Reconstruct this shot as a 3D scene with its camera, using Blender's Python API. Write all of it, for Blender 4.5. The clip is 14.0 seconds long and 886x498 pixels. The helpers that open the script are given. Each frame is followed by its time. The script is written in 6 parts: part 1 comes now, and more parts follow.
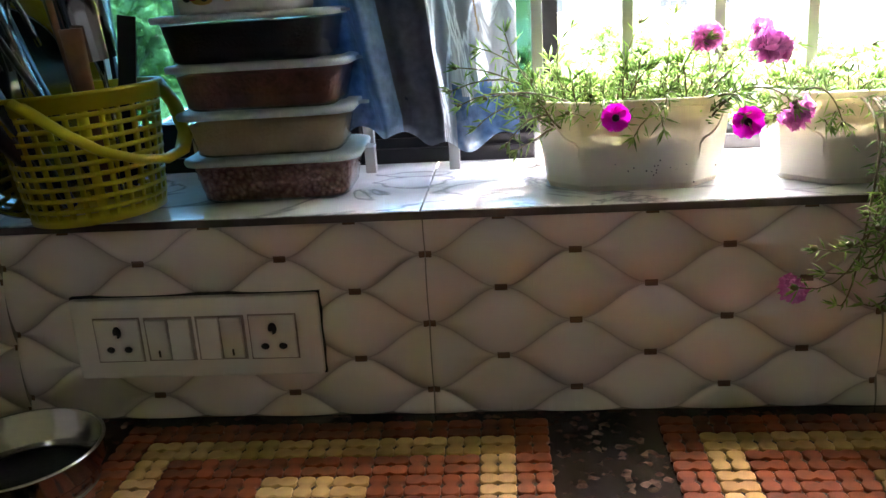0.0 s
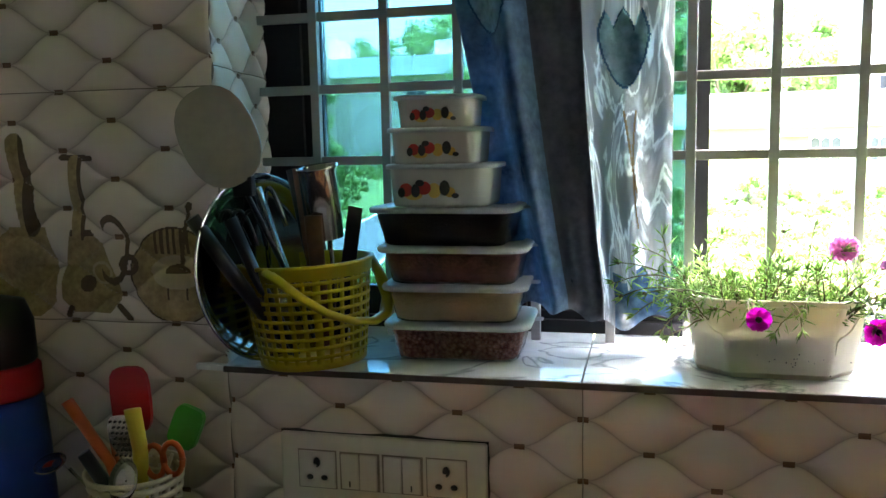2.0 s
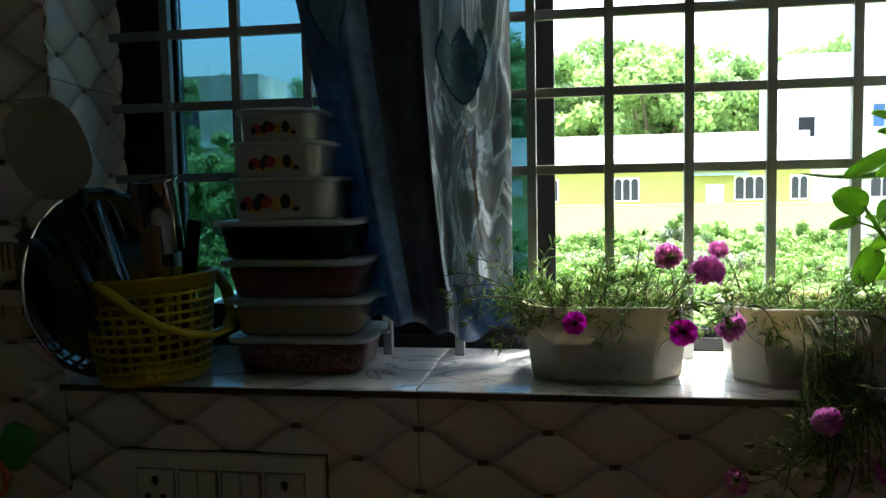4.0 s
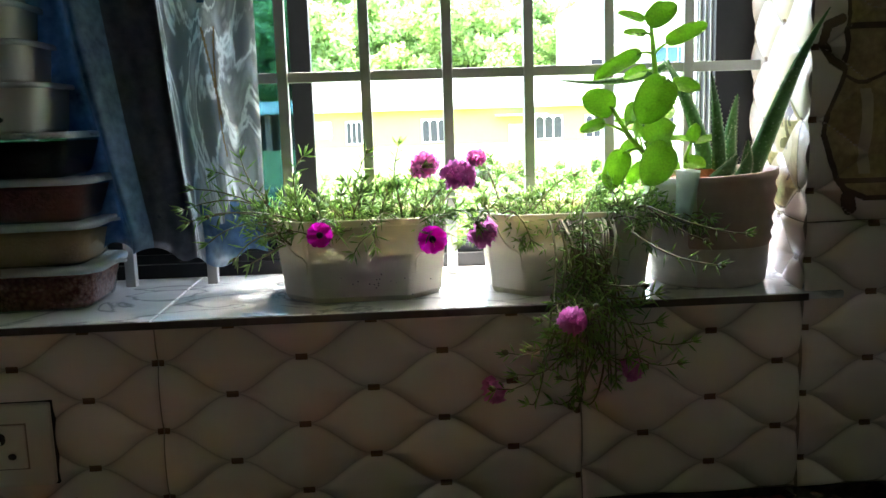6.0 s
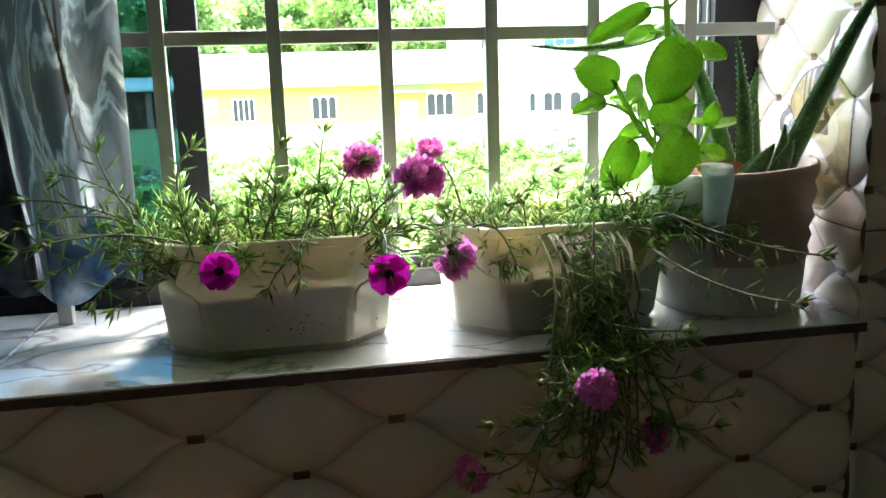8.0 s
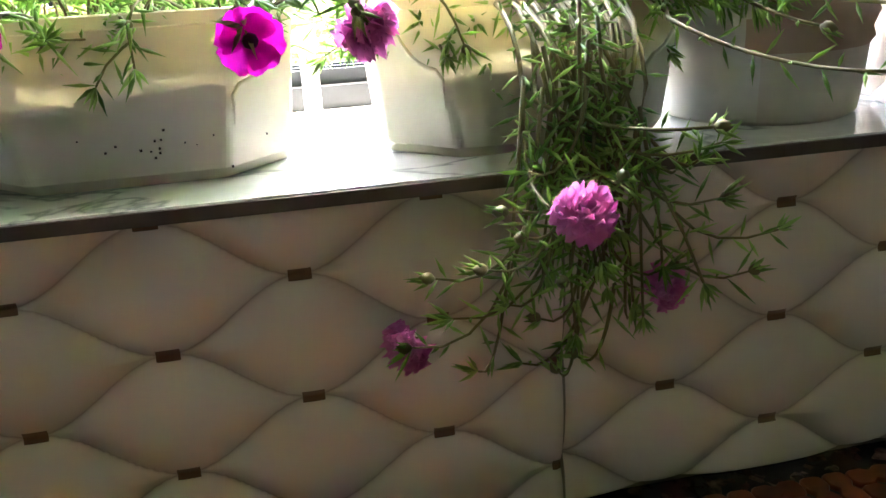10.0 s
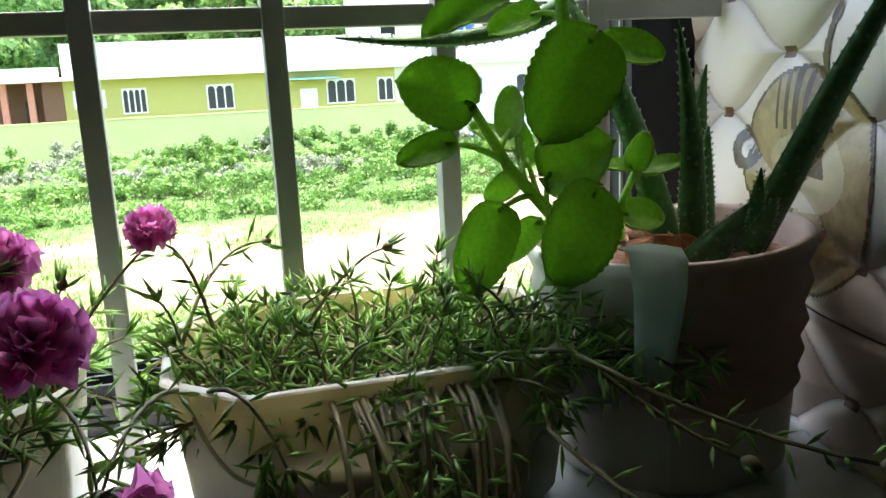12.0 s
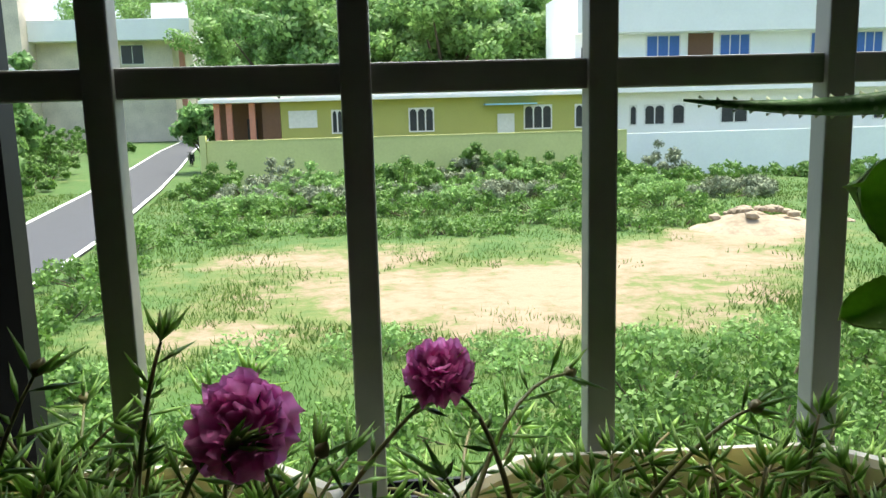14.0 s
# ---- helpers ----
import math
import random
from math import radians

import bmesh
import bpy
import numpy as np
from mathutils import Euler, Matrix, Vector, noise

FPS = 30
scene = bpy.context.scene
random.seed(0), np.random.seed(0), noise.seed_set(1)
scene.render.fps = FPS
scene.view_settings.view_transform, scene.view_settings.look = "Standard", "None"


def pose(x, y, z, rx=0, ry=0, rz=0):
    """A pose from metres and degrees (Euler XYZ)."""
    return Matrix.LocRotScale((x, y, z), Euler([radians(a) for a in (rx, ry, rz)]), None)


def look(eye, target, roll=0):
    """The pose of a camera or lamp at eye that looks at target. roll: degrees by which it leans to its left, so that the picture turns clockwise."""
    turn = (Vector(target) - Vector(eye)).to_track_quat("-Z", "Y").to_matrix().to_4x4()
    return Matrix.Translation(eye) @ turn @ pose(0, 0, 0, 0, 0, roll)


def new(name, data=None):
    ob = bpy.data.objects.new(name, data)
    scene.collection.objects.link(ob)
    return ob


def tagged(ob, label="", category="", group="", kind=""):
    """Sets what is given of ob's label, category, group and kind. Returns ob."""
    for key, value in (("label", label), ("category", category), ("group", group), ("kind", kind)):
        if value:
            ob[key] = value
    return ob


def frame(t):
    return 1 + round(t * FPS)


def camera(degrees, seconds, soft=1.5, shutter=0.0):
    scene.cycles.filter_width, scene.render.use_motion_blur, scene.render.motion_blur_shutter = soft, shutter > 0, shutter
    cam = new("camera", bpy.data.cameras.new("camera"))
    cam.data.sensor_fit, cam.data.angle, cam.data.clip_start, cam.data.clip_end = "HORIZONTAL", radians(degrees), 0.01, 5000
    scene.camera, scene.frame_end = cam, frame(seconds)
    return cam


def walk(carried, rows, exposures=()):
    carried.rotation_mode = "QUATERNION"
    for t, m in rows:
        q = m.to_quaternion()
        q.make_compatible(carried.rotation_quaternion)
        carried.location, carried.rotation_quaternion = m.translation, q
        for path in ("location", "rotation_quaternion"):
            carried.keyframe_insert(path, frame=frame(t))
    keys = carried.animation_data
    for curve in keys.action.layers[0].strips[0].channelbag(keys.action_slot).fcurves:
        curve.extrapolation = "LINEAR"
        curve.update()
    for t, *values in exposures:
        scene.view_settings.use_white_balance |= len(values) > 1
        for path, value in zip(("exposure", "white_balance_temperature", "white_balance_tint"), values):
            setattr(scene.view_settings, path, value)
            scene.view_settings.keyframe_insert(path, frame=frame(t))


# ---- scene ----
cam = camera(56.1, 14.0)
PATH = [
    (0, (0.089, -0.793, 1.325), (-0.08, 1.113, 0.742), -3.5),
    (0.5, (0.006, -0.87, 1.341), (-0.228, 1.018, 0.726), -3.7),
    (1, (-0.002, -0.921, 1.347), (-0.253, 0.969, 0.742), -3.1),
    (1.5, (0.028, -0.941, 1.374), (-0.312, 0.97, 0.888), -1.8),
    (1.9, (0.065, -0.94, 1.399), (-0.387, 0.982, 1.081), -1.2),
    (2, (0.07, -0.942, 1.4), (-0.406, 0.984, 1.146), -1.2),
    (2.2, (0.077, -0.949, 1.409), (-0.428, 0.978, 1.229), -1.0),
    (4.3, (0.217, -0.93, 1.362), (-0.081, 1.04, 1.197), -1.2),
    (4.5, (0.234, -0.93, 1.36), (-0.041, 1.043, 1.183), -1.2),
    (5, (0.257, -0.928, 1.331), (0.091, 1.052, 1.102), -1.2),
    (5.5, (0.27, -0.907, 1.32), (0.201, 1.072, 1.034), -1.8),
    (6, (0.256, -0.861, 1.322), (0.366, 1.112, 1.012), -1.8),
    (6.5, (0.239, -0.803, 1.328), (0.522, 1.152, 1.019), -1.5),
    (7, (0.205, -0.756, 1.329), (0.59, 1.182, 1.019), -1.5),
    (7.2, (0.185, -0.731, 1.328), (0.589, 1.201, 1.006), -1.5),
    (9.3, (0.316, -0.445, 1.288), (0.586, 1.467, 0.769), -2.4),
    (9.5, (0.305, -0.441, 1.271), (0.618, 1.452, 0.706), -2.6),
    (10, (0.294, -0.428, 1.238), (0.664, 1.419, 0.565), -3.1),
    (10.5, (0.32, -0.422, 1.25), (0.819, 1.394, 0.577), -2.8),
    (11, (0.342, -0.397, 1.292), (0.948, 1.418, 0.713), -2.9),
    (11.5, (0.36, -0.346, 1.328), (1.005, 1.485, 0.848), -2.7),
    (12, (0.372, -0.305, 1.342), (0.943, 1.567, 0.929), -2.7),
    (12.5, (0.369, -0.256, 1.353), (0.747, 1.674, 0.99), -3.0),
    (13, (0.352, -0.206, 1.36), (0.563, 1.754, 1.022), -2.9),
    (13.5, (0.343, -0.166, 1.366), (0.497, 1.801, 1.038), -1.7),
    (14, (0.336, -0.158, 1.365), (0.474, 1.808, 1.027), -1.5),
]
EXPOSURES = [(0, 5.95, 6800, 24), (0.5, 6.8, 6900, 17), (1.5, 6.9, 6800, 16), (2.2, 5.35, 6700, 13), (4.5, 3.5, 6700, 9), (5.5, 4.45, 6700, 10), (6.3, 4.7, 6700, 11), (7.0, 4.55, 6700, 10), (9.5, 4.45, 6800, 6), (10.3, 6.85, 6800, 11), (11.0, 5.2, 6800, 6), (11.5, 3.8, 6700, 5), (12.0, 2.9, 6600, 4), (12.5, 2.45, 6600, 3), (13.0, 1.9, 6600, 2), (14.0, 1.5, 6600, 2)]
walk(cam, [(t, look(eye, target, roll)) for t, eye, target, roll in PATH], EXPOSURES)

# ---- light ----
SUN_ELEV, SUN_AZ = 76.0, 25.0
world = bpy.data.worlds.new("sky")
scene.world = world
world.use_nodes = True
wn = world.node_tree.nodes
sky = wn.new("ShaderNodeTexSky")
sky.sky_type = "NISHITA"
sky.sun_disc = False
sky.sun_elevation, sky.sun_rotation = radians(SUN_ELEV), radians(SUN_AZ)
sky.dust_density = 4.0
wn["Background"].inputs["Strength"].default_value = 0.15
world.node_tree.links.new(sky.outputs["Color"], wn["Background"].inputs["Color"])
sun_data = bpy.data.lights.new("sun", "SUN")
sun_data.energy, sun_data.angle, sun_data.color = 2.5, radians(14), (1.0, 0.95, 0.86)
sun = new("sun", sun_data)
sun_dir = Vector((math.sin(radians(SUN_AZ)) * math.cos(radians(SUN_ELEV)), math.cos(radians(SUN_AZ)) * math.cos(radians(SUN_ELEV)), math.sin(radians(SUN_ELEV))))
sun.matrix_world = look(sun_dir * 50, (0, 0, 0))
tagged(sun, "hazy midday sun above the lot", "sun", kind="structure")


# ---- materials ----
def ink(nt, kind, **sets):
    n = nt.nodes.new("ShaderNode" + kind)
    for key, value in sets.items():
        n.inputs[key.replace("_", " ")].default_value = value
    return n


def rgba(c):
    return (*c, 1.0)


def shade(c, k):
    return tuple(min(1.0, max(0.0, v * k)) for v in c)


def stuff_mat(name, base, rough=0.5, metal=0.0, var=0.15, size=8.0, fine=90.0, bump=0.0, through_light=0.0, tint=None, per_object=0.0, coat=0.0, clear=0.0, spec=0.5, island=0.0):
    """Base colour broken up at two scales, with optional relief, gloss coat and light through it."""
    m = bpy.data.materials.new(name)
    m.use_nodes = True
    nt = m.node_tree
    b = nt.nodes["Principled BSDF"]
    lk = nt.links.new
    tc = nt.nodes.new("ShaderNodeTexCoord")
    n1 = ink(nt, "TexNoise", Scale=size, Detail=4.0)
    n2 = ink(nt, "TexNoise", Scale=fine, Detail=3.0)
    lk(tc.outputs["Object"], n1.inputs["Vector"])
    lk(tc.outputs["Object"], n2.inputs["Vector"])
    mx = nt.nodes.new("ShaderNodeMath")
    mx.operation = "MULTIPLY_ADD"
    mx.inputs[1].default_value = 0.45
    lk(n2.outputs["Fac"], mx.inputs[0])
    m2 = nt.nodes.new("ShaderNodeMath")
    m2.operation = "MULTIPLY"
    m2.inputs[1].default_value = 0.55
    lk(n1.outputs["Fac"], m2.inputs[0])
    lk(m2.outputs[0], mx.inputs[2])
    last = mx
    for source, amount in (("ObjectInfo", per_object), ("NewGeometry", island)):
        if amount:
            oi = nt.nodes.new("ShaderNode" + source)
            m3 = nt.nodes.new("ShaderNodeMath")
            m3.operation = "MULTIPLY_ADD"
            m3.inputs[1].default_value = amount
            lk(oi.outputs["Random" if source == "ObjectInfo" else "Random Per Island"], m3.inputs[0])
            lk(last.outputs[0], m3.inputs[2])
            m4 = nt.nodes.new("ShaderNodeMath")
            m4.operation = "SUBTRACT"
            m4.inputs[1].default_value = amount / 2
            lk(m3.outputs[0], m4.inputs[0])
            last = m4
    cr = nt.nodes.new("ShaderNodeValToRGB")
    cr.color_ramp.elements[0].position, cr.color_ramp.elements[1].position = 0.25, 0.75
    cr.color_ramp.elements[0].color = rgba(shade(base, 1 - var))
    cr.color_ramp.elements[1].color = rgba(shade(tint or base, 1 + var))
    lk(last.outputs[0], cr.inputs["Fac"])
    lk(cr.outputs["Color"], b.inputs["Base Color"])
    rr = nt.nodes.new("ShaderNodeMapRange")
    rr.inputs["To Min"].default_value, rr.inputs["To Max"].default_value = max(0.02, rough - 0.08), min(1.0, rough + 0.08)
    lk(n1.outputs["Fac"], rr.inputs["Value"])
    lk(rr.outputs["Result"], b.inputs["Roughness"])
    b.inputs["Metallic"].default_value = metal
    b.inputs["Specular IOR Level"].default_value = spec
    b.inputs["Coat Weight"].default_value = coat
    b.inputs["Transmission Weight"].default_value = clear
    if bump:
        bp = nt.nodes.new("ShaderNodeBump")
        bp.inputs["Strength"].default_value, bp.inputs["Distance"].default_value = bump, 0.002
        lk(n2.outputs["Fac"], bp.inputs["Height"])
        lk(bp.outputs["Normal"], b.inputs["Normal"])
    if through_light:
        out = nt.nodes["Material Output"]
        tr = nt.nodes.new("ShaderNodeBsdfTranslucent")
        ms = nt.nodes.new("ShaderNodeMixShader")
        ms.inputs["Fac"].default_value = through_light
        lk(cr.outputs["Color"], tr.inputs["Color"])
        lk(b.outputs[0], ms.inputs[1])
        lk(tr.outputs[0], ms.inputs[2])
        lk(ms.outputs[0], out.inputs["Surface"])
    return m


def pane_mat(name, tint, gloss=0.03, ior=1.45):
    m = bpy.data.materials.new(name)
    m.use_nodes = True
    nt = m.node_tree
    nt.nodes.remove(nt.nodes["Principled BSDF"])
    tr = ink(nt, "BsdfTransparent", Color=rgba(tint))
    gl = ink(nt, "BsdfGlossy", Roughness=gloss)
    fr = ink(nt, "Fresnel", IOR=ior)
    ms = nt.nodes.new("ShaderNodeMixShader")
    nt.links.new(fr.outputs[0], ms.inputs["Fac"])
    nt.links.new(tr.outputs[0], ms.inputs[1])
    nt.links.new(gl.outputs[0], ms.inputs[2])
    nt.links.new(ms.outputs[0], nt.nodes["Material Output"].inputs["Surface"])
    return m


PITCH = 0.075


def tile_mat(name, base, groove_shade, knot):
    """Ceramic with a quilted print: ogee seams, small brown buttons where they meet, shade painted along each cushion's
    lower edge. Object space starts at a button.
    """
    m = bpy.data.materials.new(name)
    m.use_nodes = True
    nt = m.node_tree
    lk = nt.links.new
    b = nt.nodes["Principled BSDF"]
    tc = nt.nodes.new("ShaderNodeTexCoord")
    sp = nt.nodes.new("ShaderNodeSeparateXYZ")
    lk(tc.outputs["Object"], sp.inputs[0])

    def mth(op, a, c=None, d=None):
        n = nt.nodes.new("ShaderNodeMath")
        n.operation = op
        for i, v in enumerate((a, c, d)):
            if v is None:
                continue
            if isinstance(v, (int, float)):
                n.inputs[i].default_value = v
            else:
                lk(v, n.inputs[i])
        return n.outputs[0]
    x, z = sp.outputs["X"], sp.outputs["Z"]
    wave = mth("MULTIPLY_ADD", mth("COSINE", mth("MULTIPLY", x, math.pi / PITCH)), -PITCH / 4, PITCH / 4)
    da = mth("ABSOLUTE", mth("WRAP", mth("SUBTRACT", z, wave), PITCH / 2, -PITCH / 2))
    db = mth("ABSOLUTE", mth("WRAP", mth("ADD", z, wave), PITCH / 2, -PITCH / 2))
    d = mth("MINIMUM", da, db)
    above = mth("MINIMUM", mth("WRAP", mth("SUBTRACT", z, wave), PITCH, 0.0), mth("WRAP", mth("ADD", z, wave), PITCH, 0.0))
    kx = mth("LESS_THAN", mth("ABSOLUTE", mth("WRAP", x, PITCH / 2, -PITCH / 2)), 0.0064)
    kz = mth("LESS_THAN", mth("ABSOLUTE", mth("WRAP", z, PITCH / 4, -PITCH / 4)), 0.0034)
    km = mth("MULTIPLY", mth("MULTIPLY", kx, kz), mth("LESS_THAN", d, 0.006))
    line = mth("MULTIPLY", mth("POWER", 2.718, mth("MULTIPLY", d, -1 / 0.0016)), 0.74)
    # soft shade on the cushion undersides, put into the base colour
    under_shade = mth("MULTIPLY", mth("POWER", 2.718, mth("MULTIPLY", above, -1 / 0.0080)), 0.44)
    seam_shade = mth("MAXIMUM", line, under_shade)
    nz = ink(nt, "TexNoise", Scale=14.0, Detail=4.0)
    lk(tc.outputs["Object"], nz.inputs["Vector"])
    cr = nt.nodes.new("ShaderNodeValToRGB")
    cr.color_ramp.elements[0].color, cr.color_ramp.elements[1].color = rgba(shade(base, 0.92)), rgba(shade(base, 1.06))
    lk(nz.outputs["Fac"], cr.inputs["Fac"])
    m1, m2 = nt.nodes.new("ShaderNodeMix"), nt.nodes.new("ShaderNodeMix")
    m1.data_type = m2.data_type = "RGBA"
    lk(seam_shade, m1.inputs["Factor"])
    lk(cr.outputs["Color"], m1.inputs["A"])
    m1.inputs["B"].default_value = rgba(groove_shade)
    lk(km, m2.inputs["Factor"])
    lk(m1.outputs["Result"], m2.inputs["A"])
    m2.inputs["B"].default_value = rgba(knot)
    lk(m2.outputs["Result"], b.inputs["Base Color"])
    b.inputs["Roughness"].default_value = 0.38
    bp = nt.nodes.new("ShaderNodeBump")
    bp.inputs["Strength"].default_value, bp.inputs["Distance"].default_value = 0.55, 0.006
    lk(mth("MULTIPLY", mth("POWER", 2.718, mth("MULTIPLY", d, -1 / 0.008)), -1.0), bp.inputs["Height"])
    lk(bp.outputs["Normal"], b.inputs["Normal"])
    return m


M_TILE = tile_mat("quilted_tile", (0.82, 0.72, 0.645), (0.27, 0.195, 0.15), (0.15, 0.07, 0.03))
M_GROUT = stuff_mat("grout", (0.30, 0.25, 0.21), 0.9)
M_PAINT = stuff_mat("wall_paint", (0.80, 0.74, 0.67), 0.8, var=0.05, size=2, bump=0.1)
M_GRANITE = stuff_mat("granite", (0.016, 0.011, 0.009), 0.22, var=0.5, size=45, fine=260)
nt = M_GRANITE.node_tree
gv = ink(nt, "TexVoronoi", Scale=140.0)
gn = ink(nt, "TexNoise", Scale=38.0, Detail=5.0, Roughness=0.7)
for n in (gv, gn):
    nt.links.new(nt.nodes["Texture Coordinate"].outputs["Object"], n.inputs["Vector"])
gs = nt.nodes.new("ShaderNodeSeparateColor")
nt.links.new(gv.outputs["Color"], gs.inputs[0])
gm = nt.nodes.new("ShaderNodeMath")
gm.operation = "MULTIPLY"
nt.links.new(gs.outputs[0], gm.inputs[0])
nt.links.new(gn.outputs["Fac"], gm.inputs[1])
gr = nt.nodes.new("ShaderNodeValToRGB")
gr.color_ramp.elements[0].position, gr.color_ramp.elements[0].color = 0.18, (0.010, 0.008, 0.007, 1)
gr.color_ramp.elements[1].position, gr.color_ramp.elements[1].color = 0.62, (0.21, 0.135, 0.10, 1)
gr.color_ramp.elements.new(0.40).color = (0.045, 0.027, 0.02, 1)
nt.links.new(gm.outputs[0], gr.inputs["Fac"])
nt.links.new(gr.outputs["Color"], nt.nodes["Principled BSDF"].inputs["Base Color"])
M_SILL = stuff_mat("sill_tile", (0.72, 0.74, 0.74), 0.10, var=0.10, size=9, fine=40, tint=(0.86, 0.87, 0.86))
nt = M_SILL.node_tree
vn = ink(nt, "TexNoise", Scale=5.0, Detail=5.0, Distortion=1.6)
nt.links.new(nt.nodes["Texture Coordinate"].outputs["Object"], vn.inputs["Vector"])
vr = nt.nodes.new("ShaderNodeValToRGB")
vr.color_ramp.elements[0].position, vr.color_ramp.elements[0].color = 0.475, (0, 0, 0, 1)
vr.color_ramp.elements[1].position, vr.color_ramp.elements[1].color = 0.525, (0, 0, 0, 1)
vr.color_ramp.elements.new(0.5).color = (0.8, 0.8, 0.8, 1)
nt.links.new(vn.outputs["Fac"], vr.inputs["Fac"])
vm = nt.nodes.new("ShaderNodeMix")
vm.data_type = "RGBA"
nt.links.new(vr.outputs["Color"], vm.inputs["Factor"])
nt.links.new(nt.nodes["Color Ramp"].outputs["Color"], vm.inputs["A"])
vm.inputs["B"].default_value = (0.26, 0.28, 0.29, 1)
nt.links.new(vm.outputs["Result"], nt.nodes["Principled BSDF"].inputs["Base Color"])
M_SILLEDGE = stuff_mat("sill_edge", (0.09, 0.07, 0.055), 0.6, var=0.3, size=30)
M_BLACK = stuff_mat("black_aluminium", (0.010, 0.010, 0.012), 0.5, spec=0.25, var=0.3)
M_BAR = stuff_mat("painted_bar", (0.34, 0.34, 0.325), 0.38, var=0.08, size=20, bump=0.1)
M_GLASS = pane_mat("teal_glass", (0.155, 0.28, 0.325))
M_PLASTER = stuff_mat("plaster", (0.72, 0.71, 0.67), 0.85, var=0.06, size=1.5)
M_CHALK = stuff_mat("white_pot", (0.79, 0.78, 0.70), 0.32, var=0.05, size=10, through_light=0.36)
chalk_light = M_CHALK.node_tree.nodes["Translucent BSDF"].inputs["Color"]
M_CHALK.node_tree.links.remove(chalk_light.links[0])
chalk_light.default_value = (0.84, 0.72, 0.42, 1)
M_DIRT = stuff_mat("dirt", (0.07, 0.05, 0.035), 0.9, var=0.3, size=60)
M_SOIL = stuff_mat("soil", (0.05, 0.03, 0.02), 0.95, var=0.4, size=60, bump=0.8)
M_LEAF = stuff_mat("moss_rose_leaf", (0.16, 0.33, 0.07), 0.32, var=0.25, size=25, through_light=0.5, tint=(0.38, 0.57, 0.17), island=0.5)
M_STEM = stuff_mat("moss_rose_stem", (0.12, 0.17, 0.05), 0.5, var=0.25, size=40, tint=(0.20, 0.15, 0.07), through_light=0.15)
M_PINK = stuff_mat("pink_petal", (0.80, 0.11, 0.50), 0.5, var=0.22, size=60, through_light=0.58, tint=(0.90, 0.36, 0.70), island=0.2)
M_MAGENTA = stuff_mat("magenta_petal", (0.58, 0.006, 0.36), 0.5, var=0.2, size=60, through_light=0.5)
M_BROADLEAF = stuff_mat("borage_leaf", (0.24, 0.42, 0.08), 0.45, var=0.18, size=30, fine=400, bump=0.3, through_light=0.6, tint=(0.36, 0.58, 0.10))
M_ALOE = stuff_mat("aloe_leaf", (0.045, 0.13, 0.038), 0.5, spec=0.25, var=0.3, size=30, fine=240, tint=(0.12, 0.25, 0.09), through_light=0.15)
nt = M_ALOE.node_tree
fleck = ink(nt, "TexVoronoi", Scale=190.0)
nt.links.new(nt.nodes["Texture Coordinate"].outputs["Object"], fleck.inputs["Vector"])
fr = nt.nodes.new("ShaderNodeMapRange")
fr.inputs["From Min"].default_value, fr.inputs["From Max"].default_value = 0.16, 0.26
fr.inputs["To Min"].default_value, fr.inputs["To Max"].default_value = 0.75, 0.0
nt.links.new(fleck.outputs["Distance"], fr.inputs["Value"])
fm = nt.nodes.new("ShaderNodeMix")
fm.data_type = "RGBA"
nt.links.new(fr.outputs["Result"], fm.inputs["Factor"])
nt.links.new(nt.nodes["Color Ramp"].outputs["Color"], fm.inputs["A"])
fm.inputs["B"].default_value = (0.30, 0.42, 0.27, 1)
nt.links.new(fm.outputs["Result"], nt.nodes["Principled BSDF"].inputs["Base Color"])
M_TOOTH = stuff_mat("aloe_tooth", (0.50, 0.56, 0.36), 0.5, var=0.1)
M_WHITEPLASTIC = stuff_mat("ivory_plastic", (0.74, 0.70, 0.62), 0.3, var=0.03, size=6)
M_DARKHOLE = stuff_mat("socket_hole", (0.02, 0.017, 0.015), 0.7)
M_YELLOW = stuff_mat("yellow_plastic", (0.62, 0.49, 0.02), 0.3, var=0.08, size=10, through_light=0.3)
M_BEIGE = stuff_mat("beige_plastic", (0.62, 0.54, 0.37), 0.4, var=0.06, size=20)
M_STEEL = stuff_mat("steel", (0.46, 0.45, 0.43), 0.14, metal=1.0, var=0.06, size=20)
M_DARKSTEEL = stuff_mat("sieve_mesh", (0.012, 0.011, 0.010), 0.7, metal=0.2, var=0.3, size=200)
M_BLACKPLASTIC = stuff_mat("black_plastic", (0.012, 0.011, 0.011), 0.3)
M_CLEAR = pane_mat("clear_plastic", (0.90, 0.93, 0.93), 0.12, 1.35)
M_LID = stuff_mat("frosted_lid", (0.56, 0.60, 0.60), 0.3, var=0.05, size=20, through_light=0.35)
M_WHITEBOX = stuff_mat("white_enamel", (0.58, 0.56, 0.50), 0.25, var=0.03, size=6)


# ---- mesh helpers ----
def obj(name, verts, faces, mat, parent=None, label="", smooth=True):
    me = bpy.data.meshes.new(name)
    me.from_pydata([tuple(v) for v in verts], [], faces)
    me.update()
    if smooth:
        me.polygons.foreach_set("use_smooth", [True] * len(me.polygons))
    for m in (mat if isinstance(mat, (list, tuple)) else [mat]):
        me.materials.append(m)
    ob = new(name, me)
    ob.parent = parent
    if label:
        ob["label"] = label
    return ob


